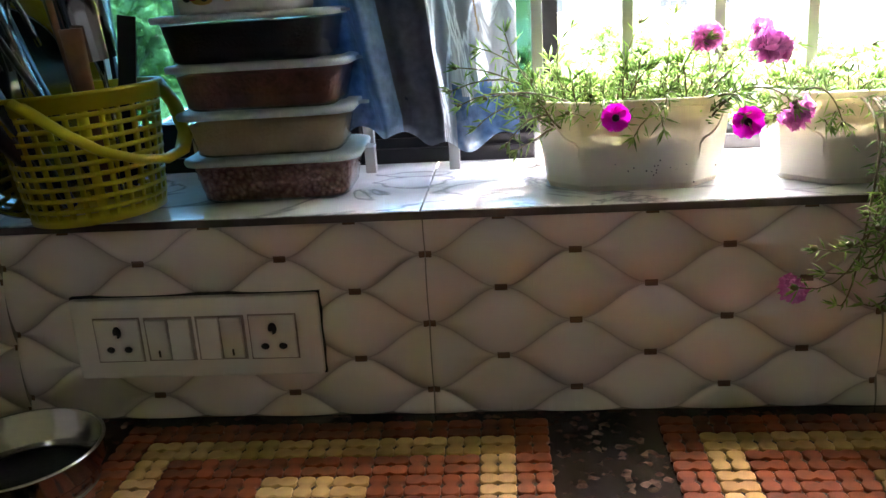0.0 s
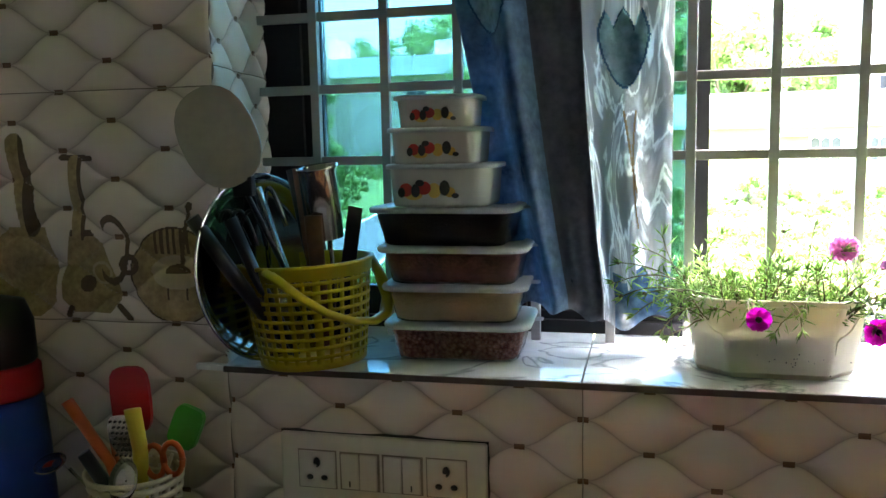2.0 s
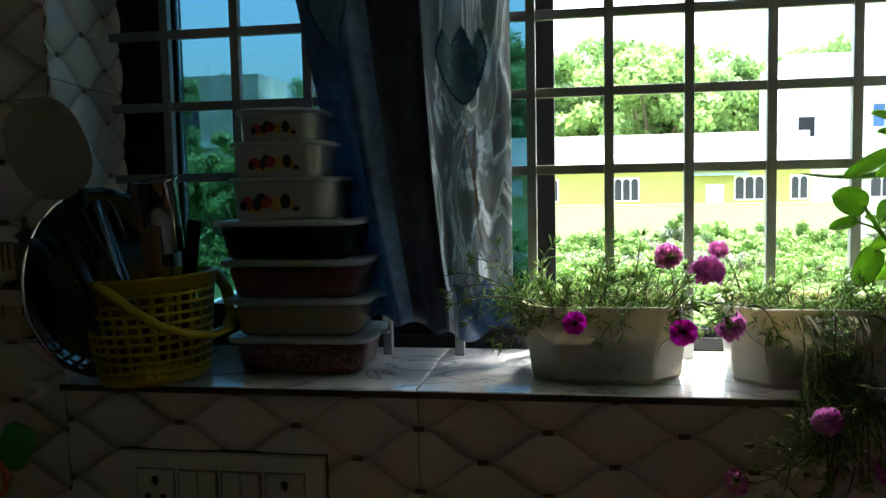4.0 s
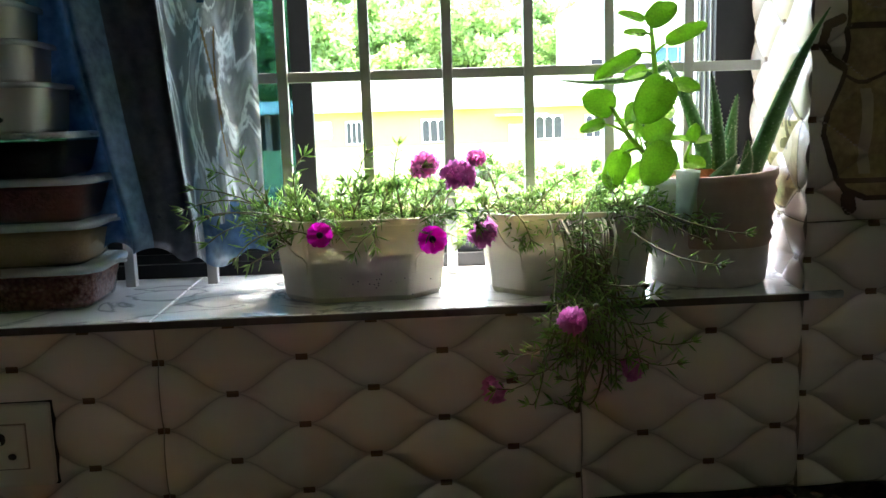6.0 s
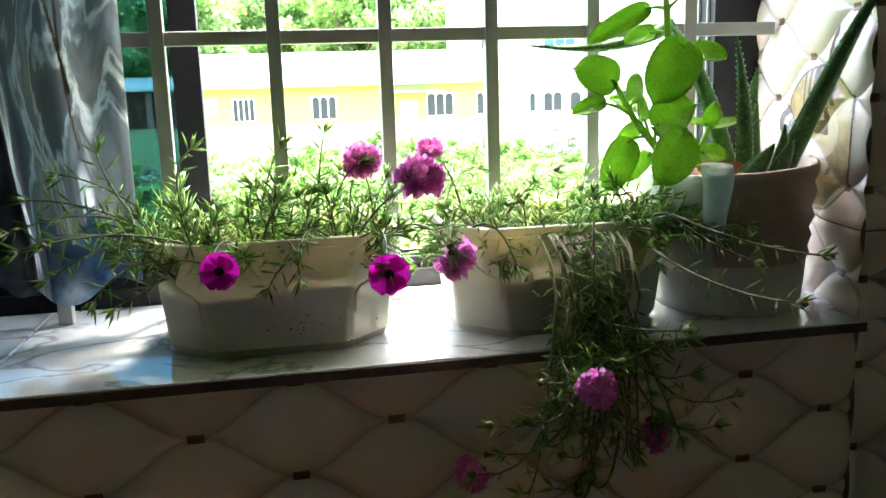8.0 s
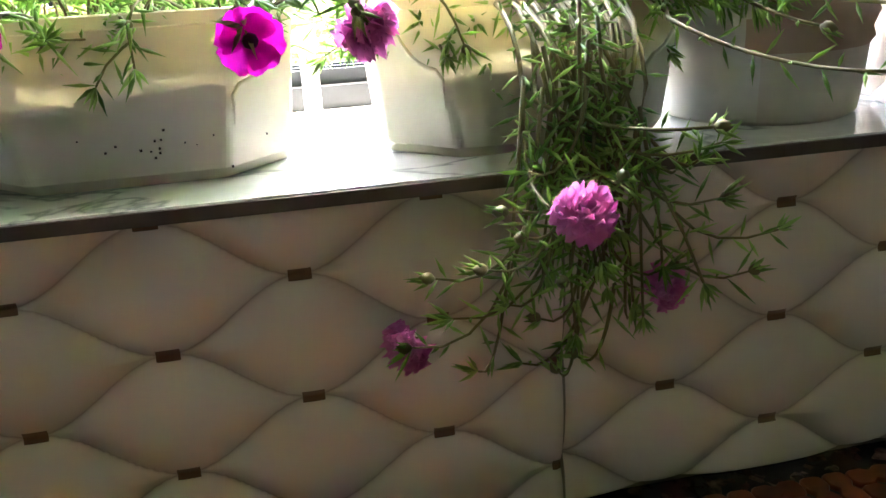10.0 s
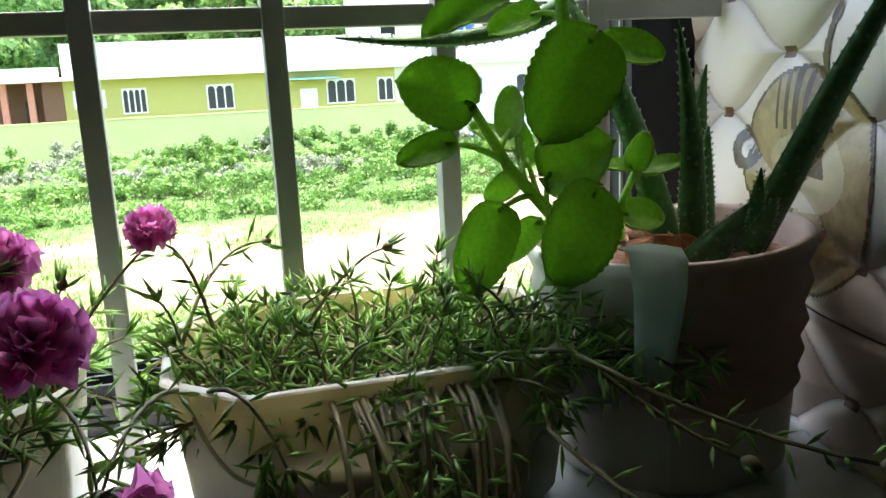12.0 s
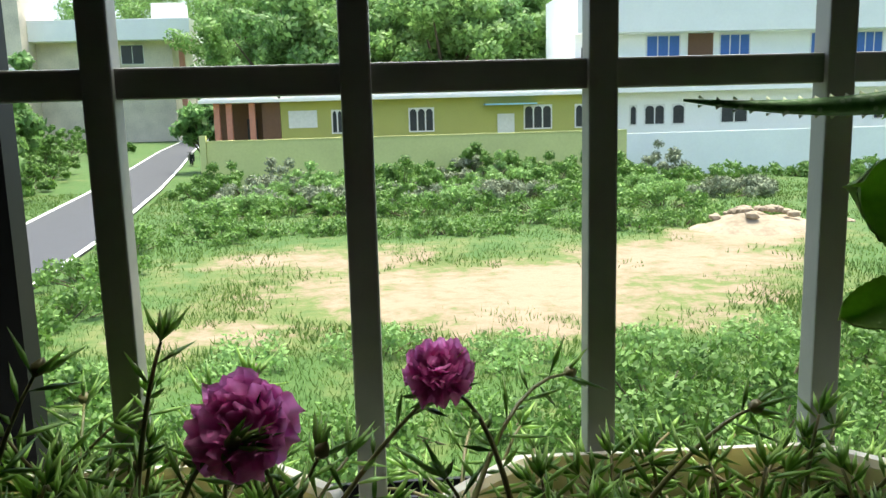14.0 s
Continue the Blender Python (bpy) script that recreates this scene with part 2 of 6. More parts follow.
def part(name, bm, mat, parent=None, label="", smooth=False):
    me = bpy.data.meshes.new(name)
    bm.normal_update()
    bm.to_mesh(me)
    bm.free()
    if smooth:
        me.polygons.foreach_set("use_smooth", [True] * len(me.polygons))
    me.materials.append(mat)
    ob = new(name, me)
    ob.parent = parent
    if label:
        ob["label"] = label
    return ob


def thing(name, label, category, x=0, y=0, z=0, rz=0, group="", kind=""):
    e = new(name)
    e.empty_display_size = 0.02
    e.matrix_world = pose(x, y, z, 0, 0, rz)
    return tagged(e, label, category, group, kind)


def block(x0, x1, y0, y1, z0, z1, bevel=0.0, bm=None):
    bm = bm or bmesh.new()
    made = bmesh.ops.create_cube(bm, size=1.0, matrix=Matrix.LocRotScale(((x0 + x1) / 2, (y0 + y1) / 2, (z0 + z1) / 2), None, (x1 - x0, y1 - y0, z1 - z0)))
    if bevel:
        edges = list({e for v in made["verts"] for e in v.link_edges})
        bmesh.ops.bevel(bm, geom=edges, offset=bevel, segments=2, affect="EDGES", profile=0.6)
    return bm


def lathe(profile, n=32, caps=True):
    """Verts and faces of a turned body; profile: (radius, z) from inside out."""
    verts, faces = [], []
    for r, z in profile:
        for k in range(n):
            a = 2 * math.pi * k / n
            verts.append((r * math.cos(a), r * math.sin(a), z))
    for i in range(len(profile) - 1):
        for k in range(n):
            faces.append((i * n + k, i * n + (k + 1) % n, (i + 1) * n + (k + 1) % n, (i + 1) * n + k))
    if caps:
        faces.append(tuple(range(n))[::-1])
        faces.append(tuple(range((len(profile) - 1) * n, len(profile) * n)))
    return verts, faces


def sweep(pts, radii, n=8, flat=1.0, cap=True):
    """A tube along points; flat squeezes it across."""
    pts = [Vector(p) for p in pts]
    verts, faces = [], []
    up = Vector((0, 0, 1))
    for i, p in enumerate(pts):
        d = (pts[min(i + 1, len(pts) - 1)] - pts[max(i - 1, 0)]).normalized()
        if abs(d.dot(up)) > 0.98:
            up = Vector((0, 1, 0.01)).normalized()
        s = d.cross(up).normalized()
        u = s.cross(d)
        r = radii[i] if isinstance(radii, (list, tuple)) else radii
        for k in range(n):
            a = 2 * math.pi * k / n
            verts.append(p + s * (r * math.cos(a)) + u * (r * flat * math.sin(a)))
    for i in range(len(pts) - 1):
        for k in range(n):
            faces.append((i * n + k, i * n + (k + 1) % n, (i + 1) * n + (k + 1) % n, (i + 1) * n + k))
    if cap:
        faces.append(tuple(range(n))[::-1])
        faces.append(tuple(range((len(pts) - 1) * n, len(pts) * n)))
    return verts, faces


def join(lists):
    verts, faces = [], []
    for v, f in lists:
        o = len(verts)
        verts += list(v)
        faces += [tuple(i + o for i in q) for q in f]
    return verts, faces


def moved(vf, m):
    return [m @ Vector(v) for v in vf[0]], vf[1]


def arc(p0, p1, p2, n=10):
    p0, p1, p2 = Vector(p0), Vector(p1), Vector(p2)
    return [(1 - t) ** 2 * p0 + 2 * t * (1 - t) * p1 + t * t * p2 for t in [i / (n - 1) for i in range(n)]]


# ---- the kitchen: walls, sill, window ----
X0, X1 = -0.449, 0.694          # window opening at the tiled face
SILL, COUNTER = 1.125, 0.90
HEAD, CEIL = 2.10, 2.75
WALL_Y1 = 0.24
SPL = 0.042


def quilt(x, z):
    w = PITCH / 4 - PITCH / 4 * np.cos(math.pi * x / PITCH)
    a = np.abs((z - w + PITCH / 2) % PITCH - PITCH / 2)
    b = np.abs((z + w + PITCH / 2) % PITCH - PITCH / 2)
    return 0.0075 * (1 - np.exp(-np.minimum(a, b) / 0.012))


def tile(parent, x0, x1, z0, z1, kx, kz, m=None, step=0.003):
    """One quilted tile; kx, kz: where a button of its print lies."""
    g = 0.0007
    xs = np.linspace(x0 + g, x1 - g, max(2, int((x1 - x0) / step)))
    zs = np.linspace(z0 + g, z1 - g, max(2, int((z1 - z0) / step)))
    gx, gz = np.meshgrid(xs - kx, zs - kz)
    h = quilt(gx, gz)
    edge = np.minimum(np.minimum(gx - gx.min(), gx.max() - gx), np.minimum(gz - gz.min(), gz.max() - gz))
    h = np.where(edge < 0.0012, h - 0.0015, h)
    nx, nz = len(xs), len(zs)
    v = np.stack([gx.ravel(), 0.003 - h.ravel(), gz.ravel()], 1)
    i = np.arange(nx * nz).reshape(nz, nx)
    f = np.stack([i[:-1, :-1].ravel(), i[:-1, 1:].ravel(), i[1:, 1:].ravel(), i[1:, :-1].ravel()], 1)
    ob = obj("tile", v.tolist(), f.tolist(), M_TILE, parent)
    ob.matrix_basis = (m or Matrix()) @ pose(kx, 0, kz)
    return ob


wall = thing("wall_window", "window wall clad in ivory quilted ceramic tiles", "wall", kind="structure")
bm = bmesh.new()
block(-1.6, X0 - SPL, 0.006, WALL_Y1, 0, CEIL, bm=bm)
block(X1 + SPL, 2.0, 0.006, WALL_Y1, 0, CEIL, bm=bm)
block(X0 - SPL, X1 + SPL, 0.006, WALL_Y1, 0, SILL - 0.012, bm=bm)
block(X0 - SPL, X1 + SPL, 0.006, WALL_Y1, HEAD, CEIL, bm=bm)
part("masonry", bm, M_GROUT, wall)
TZ = 1.077
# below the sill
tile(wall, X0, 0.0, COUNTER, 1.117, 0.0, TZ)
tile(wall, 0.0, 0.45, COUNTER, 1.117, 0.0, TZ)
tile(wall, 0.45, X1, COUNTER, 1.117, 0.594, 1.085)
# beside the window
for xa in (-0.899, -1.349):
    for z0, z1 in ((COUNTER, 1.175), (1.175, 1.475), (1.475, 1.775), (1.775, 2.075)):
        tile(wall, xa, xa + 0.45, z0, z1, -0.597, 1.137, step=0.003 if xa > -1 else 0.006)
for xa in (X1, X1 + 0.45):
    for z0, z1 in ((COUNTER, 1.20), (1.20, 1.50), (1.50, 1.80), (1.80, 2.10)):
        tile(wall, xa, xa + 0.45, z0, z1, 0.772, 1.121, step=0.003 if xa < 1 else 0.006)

# reveals of the opening, slightly splayed, tiled
for side, xe, sgn in (("left", X0, -1), ("right", X1, 1)):
    turn = pose(xe, 0, 0, 0, 0, -sgn * math.degrees(math.atan2(SPL, WALL_Y1)))
    for z0, z1 in ((SILL, 1.20), (1.20, 1.50), (1.50, 1.80), (1.80, HEAD)):
        m = turn @ pose(0, 0, 0, 0, 0, -90 * sgn)
        if sgn > 0:
            tile(wall, -WALL_Y1, 0.0, z0, z1, -0.11, 1.12, m)
        else:
            tile(wall, 0.0, WALL_Y1, z0, z1, 0.11, 1.12, m)
part("lintel_soffit", block(X0 - SPL, X1 + SPL, 0.0, WALL_Y1, HEAD - 0.006, HEAD), M_PLASTER, wall)

sill = thing("window_sill", "glossy white marbled tile window sill with dark worn front edge", "window sill", kind="structure")
for xa, xb in ((X0 - SPL, -0.002), (0.0, 0.452), (0.454, X1 + SPL)):
    part("tile", block(xa, xb, -0.008, WALL_Y1 + 0.03, SILL - 0.008, SILL, 0.001), M_SILL, sill)
part("front_edge", block(X0 - 0.002, X1 + 0.002, -0.0105, -0.0082, SILL - 0.0085, SILL - 0.0012), M_SILLEDGE, sill, "dark exposed edge")
part("bedding", block(X0, X1, -0.006, WALL_Y1, SILL - 0.0098, SILL - 0.0082), M_SILLEDGE, sill)

counter = thing("countertop", "polished dark brown granite kitchen countertop", "countertop", kind="structure")
part("slab", block(-1.6, 2.0, -0.62, 0.002, COUNTER - 0.02, COUNTER, 0.002), M_GRANITE, counter)
part("plinth", block(-1.6, 2.0, -0.57, 0.0, 0, COUNTER - 0.0202), M_PLASTER, counter)

floor_y = -2.8
tagged(part("floor", block(-1.6, 2.0, floor_y, -0.57, -0.02, 0), stuff_mat("floor_tile", (0.5, 0.46, 0.40), 0.3, size=2)), "pale kitchen floor", "floor", kind="structure")
tagged(part("ceiling", block(-1.7, 2.1, floor_y - 0.1, WALL_Y1, CEIL, CEIL + 0.12), M_PAINT), "white painted ceiling", "ceiling", kind="structure")
tagged(part("wall_west", block(-1.7, -1.6, floor_y - 0.1, WALL_Y1, 0, CEIL), M_PAINT), "plain painted kitchen wall", "wall", kind="structure")
tagged(part("wall_east", block(2.0, 2.1, floor_y - 0.1, WALL_Y1, 0, CEIL), M_PAINT), "plain painted kitchen wall", "wall", kind="structure")
tagged(part("wall_south", block(-1.7, 2.1, floor_y - 0.1, floor_y, 0, CEIL), M_PAINT), "plain painted kitchen wall", "wall", kind="structure")

# sliding window: black frame, tinted panes in one half
window = thing("window_1", "black aluminium sliding window with teal tinted glass, half open", "window", kind="structure")
WY = 0.235
bm = bmesh.new()
block(X0 - 0.055, X0 + 0.016, WY, WY + 0.07, SILL, HEAD, bm=bm)
block(X1 - 0.010, X1 + 0.055, WY, WY + 0.07, SILL, HEAD, bm=bm)
block(X0 + 0.016, X1 - 0.010, WY, WY + 0.07, HEAD - 0.05, HEAD, bm=bm)
block(X0 + 0.016, X1 - 0.010, WY + 0.002, WY + 0.07, SILL, SILL + 0.018, bm=bm)
part("frame", bm, M_BLACK, window)
for k in range(3):
    y = WY + 0.012 + 0.02 * k
    part("track", block(X0 + 0.016, X1 - 0.010, y, y + 0.003, SILL + 0.018, SILL + 0.03), M_BLACK, window)
    part("bead", block(X1 - 0.0125, X1 - 0.010, y, y + 0.002, SILL + 0.03, HEAD - 0.05), M_BAR, window, "thin bright aluminium bead")
for sx0, sx1, yy in ((X0 + 0.016, -0.10, WY + 0.008), (-0.14, 0.152, WY + 0.028)):
    sash = part("sash", block(sx0, sx0 + 0.03, yy, yy + 0.018, SILL + 0.03, HEAD - 0.05), M_BLACK, window)
    bm = block(sx1 - 0.026, sx1, yy, yy + 0.018, SILL + 0.03, HEAD - 0.05)
    part("stile", bm, M_BLACK, sash)
    part("bottom_rail", block(sx0 + 0.03, sx1 - 0.026, yy, yy + 0.018, SILL + 0.03, SILL + 0.062), M_BLACK, sash)
    part("top_rail", block(sx0 + 0.03, sx1 - 0.026, yy, yy + 0.018, HEAD - 0.085, HEAD - 0.05), M_BLACK, sash)
    part("pane", block(sx0 + 0.03, sx1 - 0.026, yy + 0.007, yy + 0.011, SILL + 0.062, HEAD - 0.085), M_GLASS, sash, "teal tinted glass")

grille = thing("window_grille", "off-white painted square-bar steel window grille", "window grille", kind="structure")
GY, BW = 0.190, 0.0125
for i in range(-5, 6):
    x = 0.124 + 0.1013 * max(i, -2) + 0.1045 * min(i + 2, 0)
    part("upright_bar", block(x - BW / 2, x + BW / 2, GY - BW / 2, GY + BW / 2, SILL, HEAD, 0.001), M_BAR, grille)
for k in range(8):
    z = 1.377 + 0.1013 * k
    if z < HEAD:
        part("cross_bar", block(X0 - 0.03, X1 + 0.03, GY - BW / 2 + 0.003, GY + BW / 2 + 0.001, z - BW / 2, z + BW / 2, 0.001), M_BAR, grille)

# ---- outdoors ----
GROUND = -2.8
M_GROUND = bpy.data.materials.new("lot_ground")
M_GROUND.use_nodes = True
nt = M_GROUND.node_tree
tc = nt.nodes.new("ShaderNodeTexCoord")
big = ink(nt, "TexNoise", Scale=0.42, Detail=6.0, Roughness=0.6)
mid = ink(nt, "TexNoise", Scale=1.6, Detail=6.0, Roughness=0.7)
nt.links.new(tc.outputs["Object"], big.inputs["Vector"])
nt.links.new(tc.outputs["Object"], mid.inputs["Vector"])
att = nt.nodes.new("ShaderNodeAttribute")
att.attribute_name = "bare"
su = nt.nodes.new("ShaderNodeMath")
su.operation = "MULTIPLY_ADD"
nt.links.new(mid.outputs["Fac"], su.inputs[0])
su.inputs[1].default_value = 2.1
sb2 = nt.nodes.new("ShaderNodeMath")
sb2.operation = "MULTIPLY_ADD"
sb2.inputs[1].default_value = 1.3
nt.links.new(big.outputs["Fac"], sb2.inputs[0])
nt.links.new(att.outputs["Fac"], sb2.inputs[2])
nt.links.new(sb2.outputs[0], su.inputs[2])
cr = nt.nodes.new("ShaderNodeValToRGB")
cr.color_ramp.elements[0].position, cr.color_ramp.elements[0].color = 0.50, (0.05, 0.11, 0.018, 1)
cr.color_ramp.elements[1].position, cr.color_ramp.elements[1].color = 1.0, (0.27, 0.205, 0.135, 1)
e = cr.color_ramp.elements.new(0.74)
e.color = (0.12, 0.145, 0.04, 1)
cr.color_ramp.elements.new(0.86).color = (0.21, 0.165, 0.10, 1)
sc2 = nt.nodes.new("ShaderNodeMath")
sc2.operation = "MULTIPLY_ADD"
sc2.inputs[1].default_value, sc2.inputs[2].default_value = 0.5, -0.36
nt.links.new(su.outputs[0], sc2.inputs[0])
nt.links.new(sc2.outputs[0], cr.inputs["Fac"])
nt.links.new(cr.outputs["Color"], nt.nodes["Principled BSDF"].inputs["Base Color"])
nt.nodes["Principled BSDF"].inputs["Roughness"].default_value = 0.95
bp = nt.nodes.new("ShaderNodeBump")
bp.inputs["Strength"].default_value, bp.inputs["Distance"].default_value = 0.6, 0.06
nt.links.new(mid.outputs["Fac"], bp.inputs["Height"])
nt.links.new(bp.outputs["Normal"], nt.nodes["Principled BSDF"].inputs["Normal"])


def bare(x, y):
    """How bare the lot's earth is: worn sandy patches between the grass."""
    s = 0.0
    for cx, cy, rx, ry, k in ((3.0, 18.5, 6.5, 4.2, 1.0), (-1.5, 23.0, 4.5, 2.2, 0.85), (8.5, 21.5, 3.5, 3.5, 1.0), (-2.5, 15.5, 3.2, 1.6, 0.7), (11.5, 24.5, 2.6, 2.2, 1.1), (4.0, 15.2, 5.0, 1.6, 0.7)):
        s = max(s, k * math.exp(-(((x - cx) / rx) ** 2 + ((y - cy) / ry) ** 2) ** 1.5))
    return s


xs = [-400, -200, -100, -60] + [i * 0.8 - 40 for i in range(101)] + [60, 100, 200, 400]
ys = [0.6, 2, 4, 6] + [7 + i * 0.7 for i in range(70)] + [58, 62, 70, 80, 100, 140, 200, 400, 900]
verts = [(x, y, GROUND + (0.12 * noise.noise((x * 0.3, y * 0.3, 0)) if 6 < y < 45 and -8 < x < 30 else 0.0) - 0.02) for y in ys for x in xs]
nx = len(xs)
faces = [(j * nx + i, j * nx + i + 1, (j + 1) * nx + i + 1, (j + 1) * nx + i) for j in range(len(ys) - 1) for i in range(nx - 1)]
ground = obj("ground", verts, faces, M_GROUND)
la = ground.data.attributes.new("bare", "FLOAT", "POINT")
la.data.foreach_set("value", [bare(v[0], v[1]) for v in verts])
tagged(ground, "overgrown vacant lot with worn sandy earth patches", "ground", kind="structure")

# road with white edge lines
M_ROAD = stuff_mat("asphalt", (0.055, 0.057, 0.065), 0.85, var=0.25, size=1.5, fine=60, bump=0.3)
M_LINE = stuff_mat("road_paint", (0.72, 0.72, 0.70), 0.7, var=0.1)
RD = [(-5.6, 0.6), (-7.4, 6), (-10.1, 19), (-11.1, 28.5), (-13.7, 46), (-16.8, 64), (-22.4, 95), (-31.0, 151), (-42.0, 215)]


def strip(name, offset, half, z, mat, dash=None):
    v, f = [], []
    for i in range(len(RD)):
        a, b = Vector((*RD[max(i - 1, 0)], 0)), Vector((*RD[min(i + 1, len(RD) - 1)], 0))
        s = Vector(((b - a).y, -(b - a).x, 0)).normalized()
        p = Vector((*RD[i], z))
        v += [p + s * (offset - half), p + s * (offset + half), p + s * (offset - half) - Vector((0, 0, 0.06)), p + s * (offset + half) - Vector((0, 0, 0.06))]
    for i in range(len(RD) - 1):
        o = 4 * i
        f += [(o, o + 1, o + 5, o + 4), (o + 2, o, o + 4, o + 6), (o + 1, o + 3, o + 7, o + 5)]
    return obj(name, v, f, mat, smooth=False)


road = tagged(strip("road", 0, 1.95, GROUND + 0.06, M_ROAD), "narrow grey asphalt road with white edge lines", "road", kind="structure")
for off in (-1.85, 1.85):
    ln = strip("edge_line", off, 0.09, GROUND + 0.066, M_LINE)
    ln.parent = road

M_GREENWALL = stuff_mat("green_house_wall", (0.42, 0.42, 0.13), 0.85, var=0.08, size=0.6, fine=12)
M_COMPOUND = stuff_mat("compound_wall", (0.62, 0.62, 0.27), 0.9, var=0.10, size=0.5, fine=8)
M_ROOFWHITE = stuff_mat("roof_white", (0.88, 0.86, 0.80), 0.85, var=0.08, size=0.4, fine=6)
M_WINDARK = stuff_mat("dark_window", (0.04, 0.045, 0.05), 0.2, var=0.3)
M_WINFRAME = stuff_mat("white_frame", (0.72, 0.72, 0.70), 0.6)
M_PORCH = stuff_mat("porch_pillar", (0.55, 0.24, 0.17), 0.8)
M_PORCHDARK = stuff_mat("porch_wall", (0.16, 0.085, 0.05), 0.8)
M_AWN = stuff_mat("blue_awning", (0.30, 0.55, 0.65), 0.5)
M_BLUEWIN = stuff_mat("blue_shutter", (0.05, 0.14, 0.42), 0.5)
M_WHITEHOUSE = stuff_mat("white_house_wall", (0.90, 0.90, 0.88), 0.85, var=0.05, size=0.5, fine=7)
M_GREYHOUSE = stuff_mat("weathered_house_wall", (0.66, 0.58, 0.46), 0.9, var=0.35, size=0.35, fine=6)


def far_window(parent, x0, x1, z0, z1, y, bars=3, dark=M_WINDARK, arch=True):
    """A grilled window set into a facade: white frame, dark lights with arched heads."""
    w = part("window", block(x0, x1, y - 0.05, y - 0.002, z0, z1), M_WINFRAME, parent)
    n = bars
    step = (x1 - x0 - 0.08) / n
    for k in range(n):
        a = x0 + 0.04 + k * step + 0.04
        b = a + step - 0.08
        bm = bmesh.new()
        pts = [(a, z0 + 0.08), (b, z0 + 0.08), (b, z1 - 0.25), ((a + b) / 2 + (b - a) * 0.3, z1 - 0.12), ((a + b) / 2, z1 - 0.08), ((a + b) / 2 - (b - a) * 0.3, z1 - 0.12), (a, z1 - 0.25)] if arch else [(a, z0 + 0.08), (b, z0 + 0.08), (b, z1 - 0.08), (a, z1 - 0.08)]
        vs = [bm.verts.new((px, y - 0.056, pz)) for px, pz in pts]
        f = bm.faces.new(vs)
        ex = bmesh.ops.extrude_face_region(bm, geom=[f])
        bmesh.ops.translate(bm, verts=[g for g in ex["geom"] if isinstance(g, bmesh.types.BMVert)], vec=(0, 0.005, 0))
        part("pane", bm, dark, w)
    return w


house = thing("green_house", "single-storey lime green house with a white flat roof", "house")
HY = 49.0
part("wall", block(-5.4, 12.9, HY, HY + 9, GROUND, 1.85), M_GREENWALL, house)
part("roof_slab", block(-9.9, 13.1, HY - 0.7, HY + 9.4, 1.85, 2.05, 0.02), M_ROOFWHITE, house)
part("parapet", block(-5.4, 12.9, HY + 0.3, HY + 9, 2.05, 3.8, 0.02), M_ROOFWHITE, house)
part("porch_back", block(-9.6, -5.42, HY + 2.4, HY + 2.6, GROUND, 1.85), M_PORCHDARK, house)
part("porch_parapet", block(-9.8, -5.5, HY - 0.4, HY - 0.2, 2.05, 2.6), M_ROOFWHITE, house)
for x in (-9.0, -8.3, -7.0):
    part("porch_pillar", block(x - 0.16, x + 0.16, HY - 0.2, HY + 0.12, GROUND, 1.85), M_PORCH, house, "brick red porch pillar")
part("porch_door", block(-7.7, -7.1, HY + 2.32, HY + 2.398, GROUND, 0.9), M_WINDARK, house)
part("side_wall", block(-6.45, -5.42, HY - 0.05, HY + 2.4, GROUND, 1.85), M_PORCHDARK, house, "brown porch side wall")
part("notice_board", block(-4.95, -3.32, HY - 0.06, HY - 0.002, 0.34, 1.33), M_WINFRAME, house, "white painted board on the wall")
far_window(house, -2.5, -1.2, -0.05, 1.33, HY, 4)
far_window(house, 1.97, 3.47, -0.08, 1.33, HY, 3)
far_window(house, 8.75, 10.45, -0.1, 1.32, HY, 3)
far_window(house, 11.8, 12.8, -0.1, 1.3, HY, 2)
dr = part("door", block(7.2, 8.2, HY - 0.05, HY - 0.002, GROUND, 0.85), M_WINFRAME, house, "white painted side door")
part("awning", block(6.4, 9.4, HY - 0.9, HY - 0.01, 1.36, 1.45), M_AWN, house, "pale blue sheet awning")

cw = tagged(part("compound_wall", block(-9.2, 14.2, 46.4, 46.6, GROUND - 0.1, -0.24, 0.01), M_COMPOUND), "pale green plastered compound wall", "wall", kind="structure")
cw2 = tagged(part("compound_wall", block(14.2, 47.0, 46.4, 46.6, GROUND - 0.1, -0.42, 0.01), M_WHITEHOUSE), "whitewashed compound wall", "wall", kind="structure")
part("cap", block(-9.22, 14.18, 46.37, 46.63, -0.24, -0.18), M_COMPOUND, cw)
part("gate_post", block(-9.55, -9.22, 46.3, 46.7, GROUND - 0.1, 0.1), M_COMPOUND, cw)

white = thing("white_house", "two-storey white house with blue shuttered windows", "house")
WHY = 52.0
part("wall", block(13.6, 47, WHY, WHY + 10, GROUND, 8.4), M_WHITEHOUSE, white)
part("floor_slab", block(12.5, 47, WHY - 1.1, WHY, 1.9, 3.5, 0.02), M_WHITEHOUSE, white)
part("floor_slab", block(12.4, 47, WHY - 1.2, WHY, 5.5, 7.5, 0.02), M_WHITEHOUSE, white)
part("side_wall", block(12.5, 13.58, WHY, WHY + 9, 3.5, 8.4), M_WHITEHOUSE, white)
part("balcony_door", block(19.7, 21.3, WHY - 0.05, WHY - 0.002, 3.51, 5.45), M_PORCHDARK, white, "brown wooden door")
part("balcony_rail", block(12.7, 13.6, WHY - 1.0, WHY - 0.9, 3.5, 4.65), M_BLACK, white)
for x0, x1 in ((17.0, 19.2), (21.7, 23.7), (27.6, 28.6), (30.6, 32.4)):
    far_window(white, x0, x1, 3.95, 5.4, WHY, 3, M_BLUEWIN, arch=False)
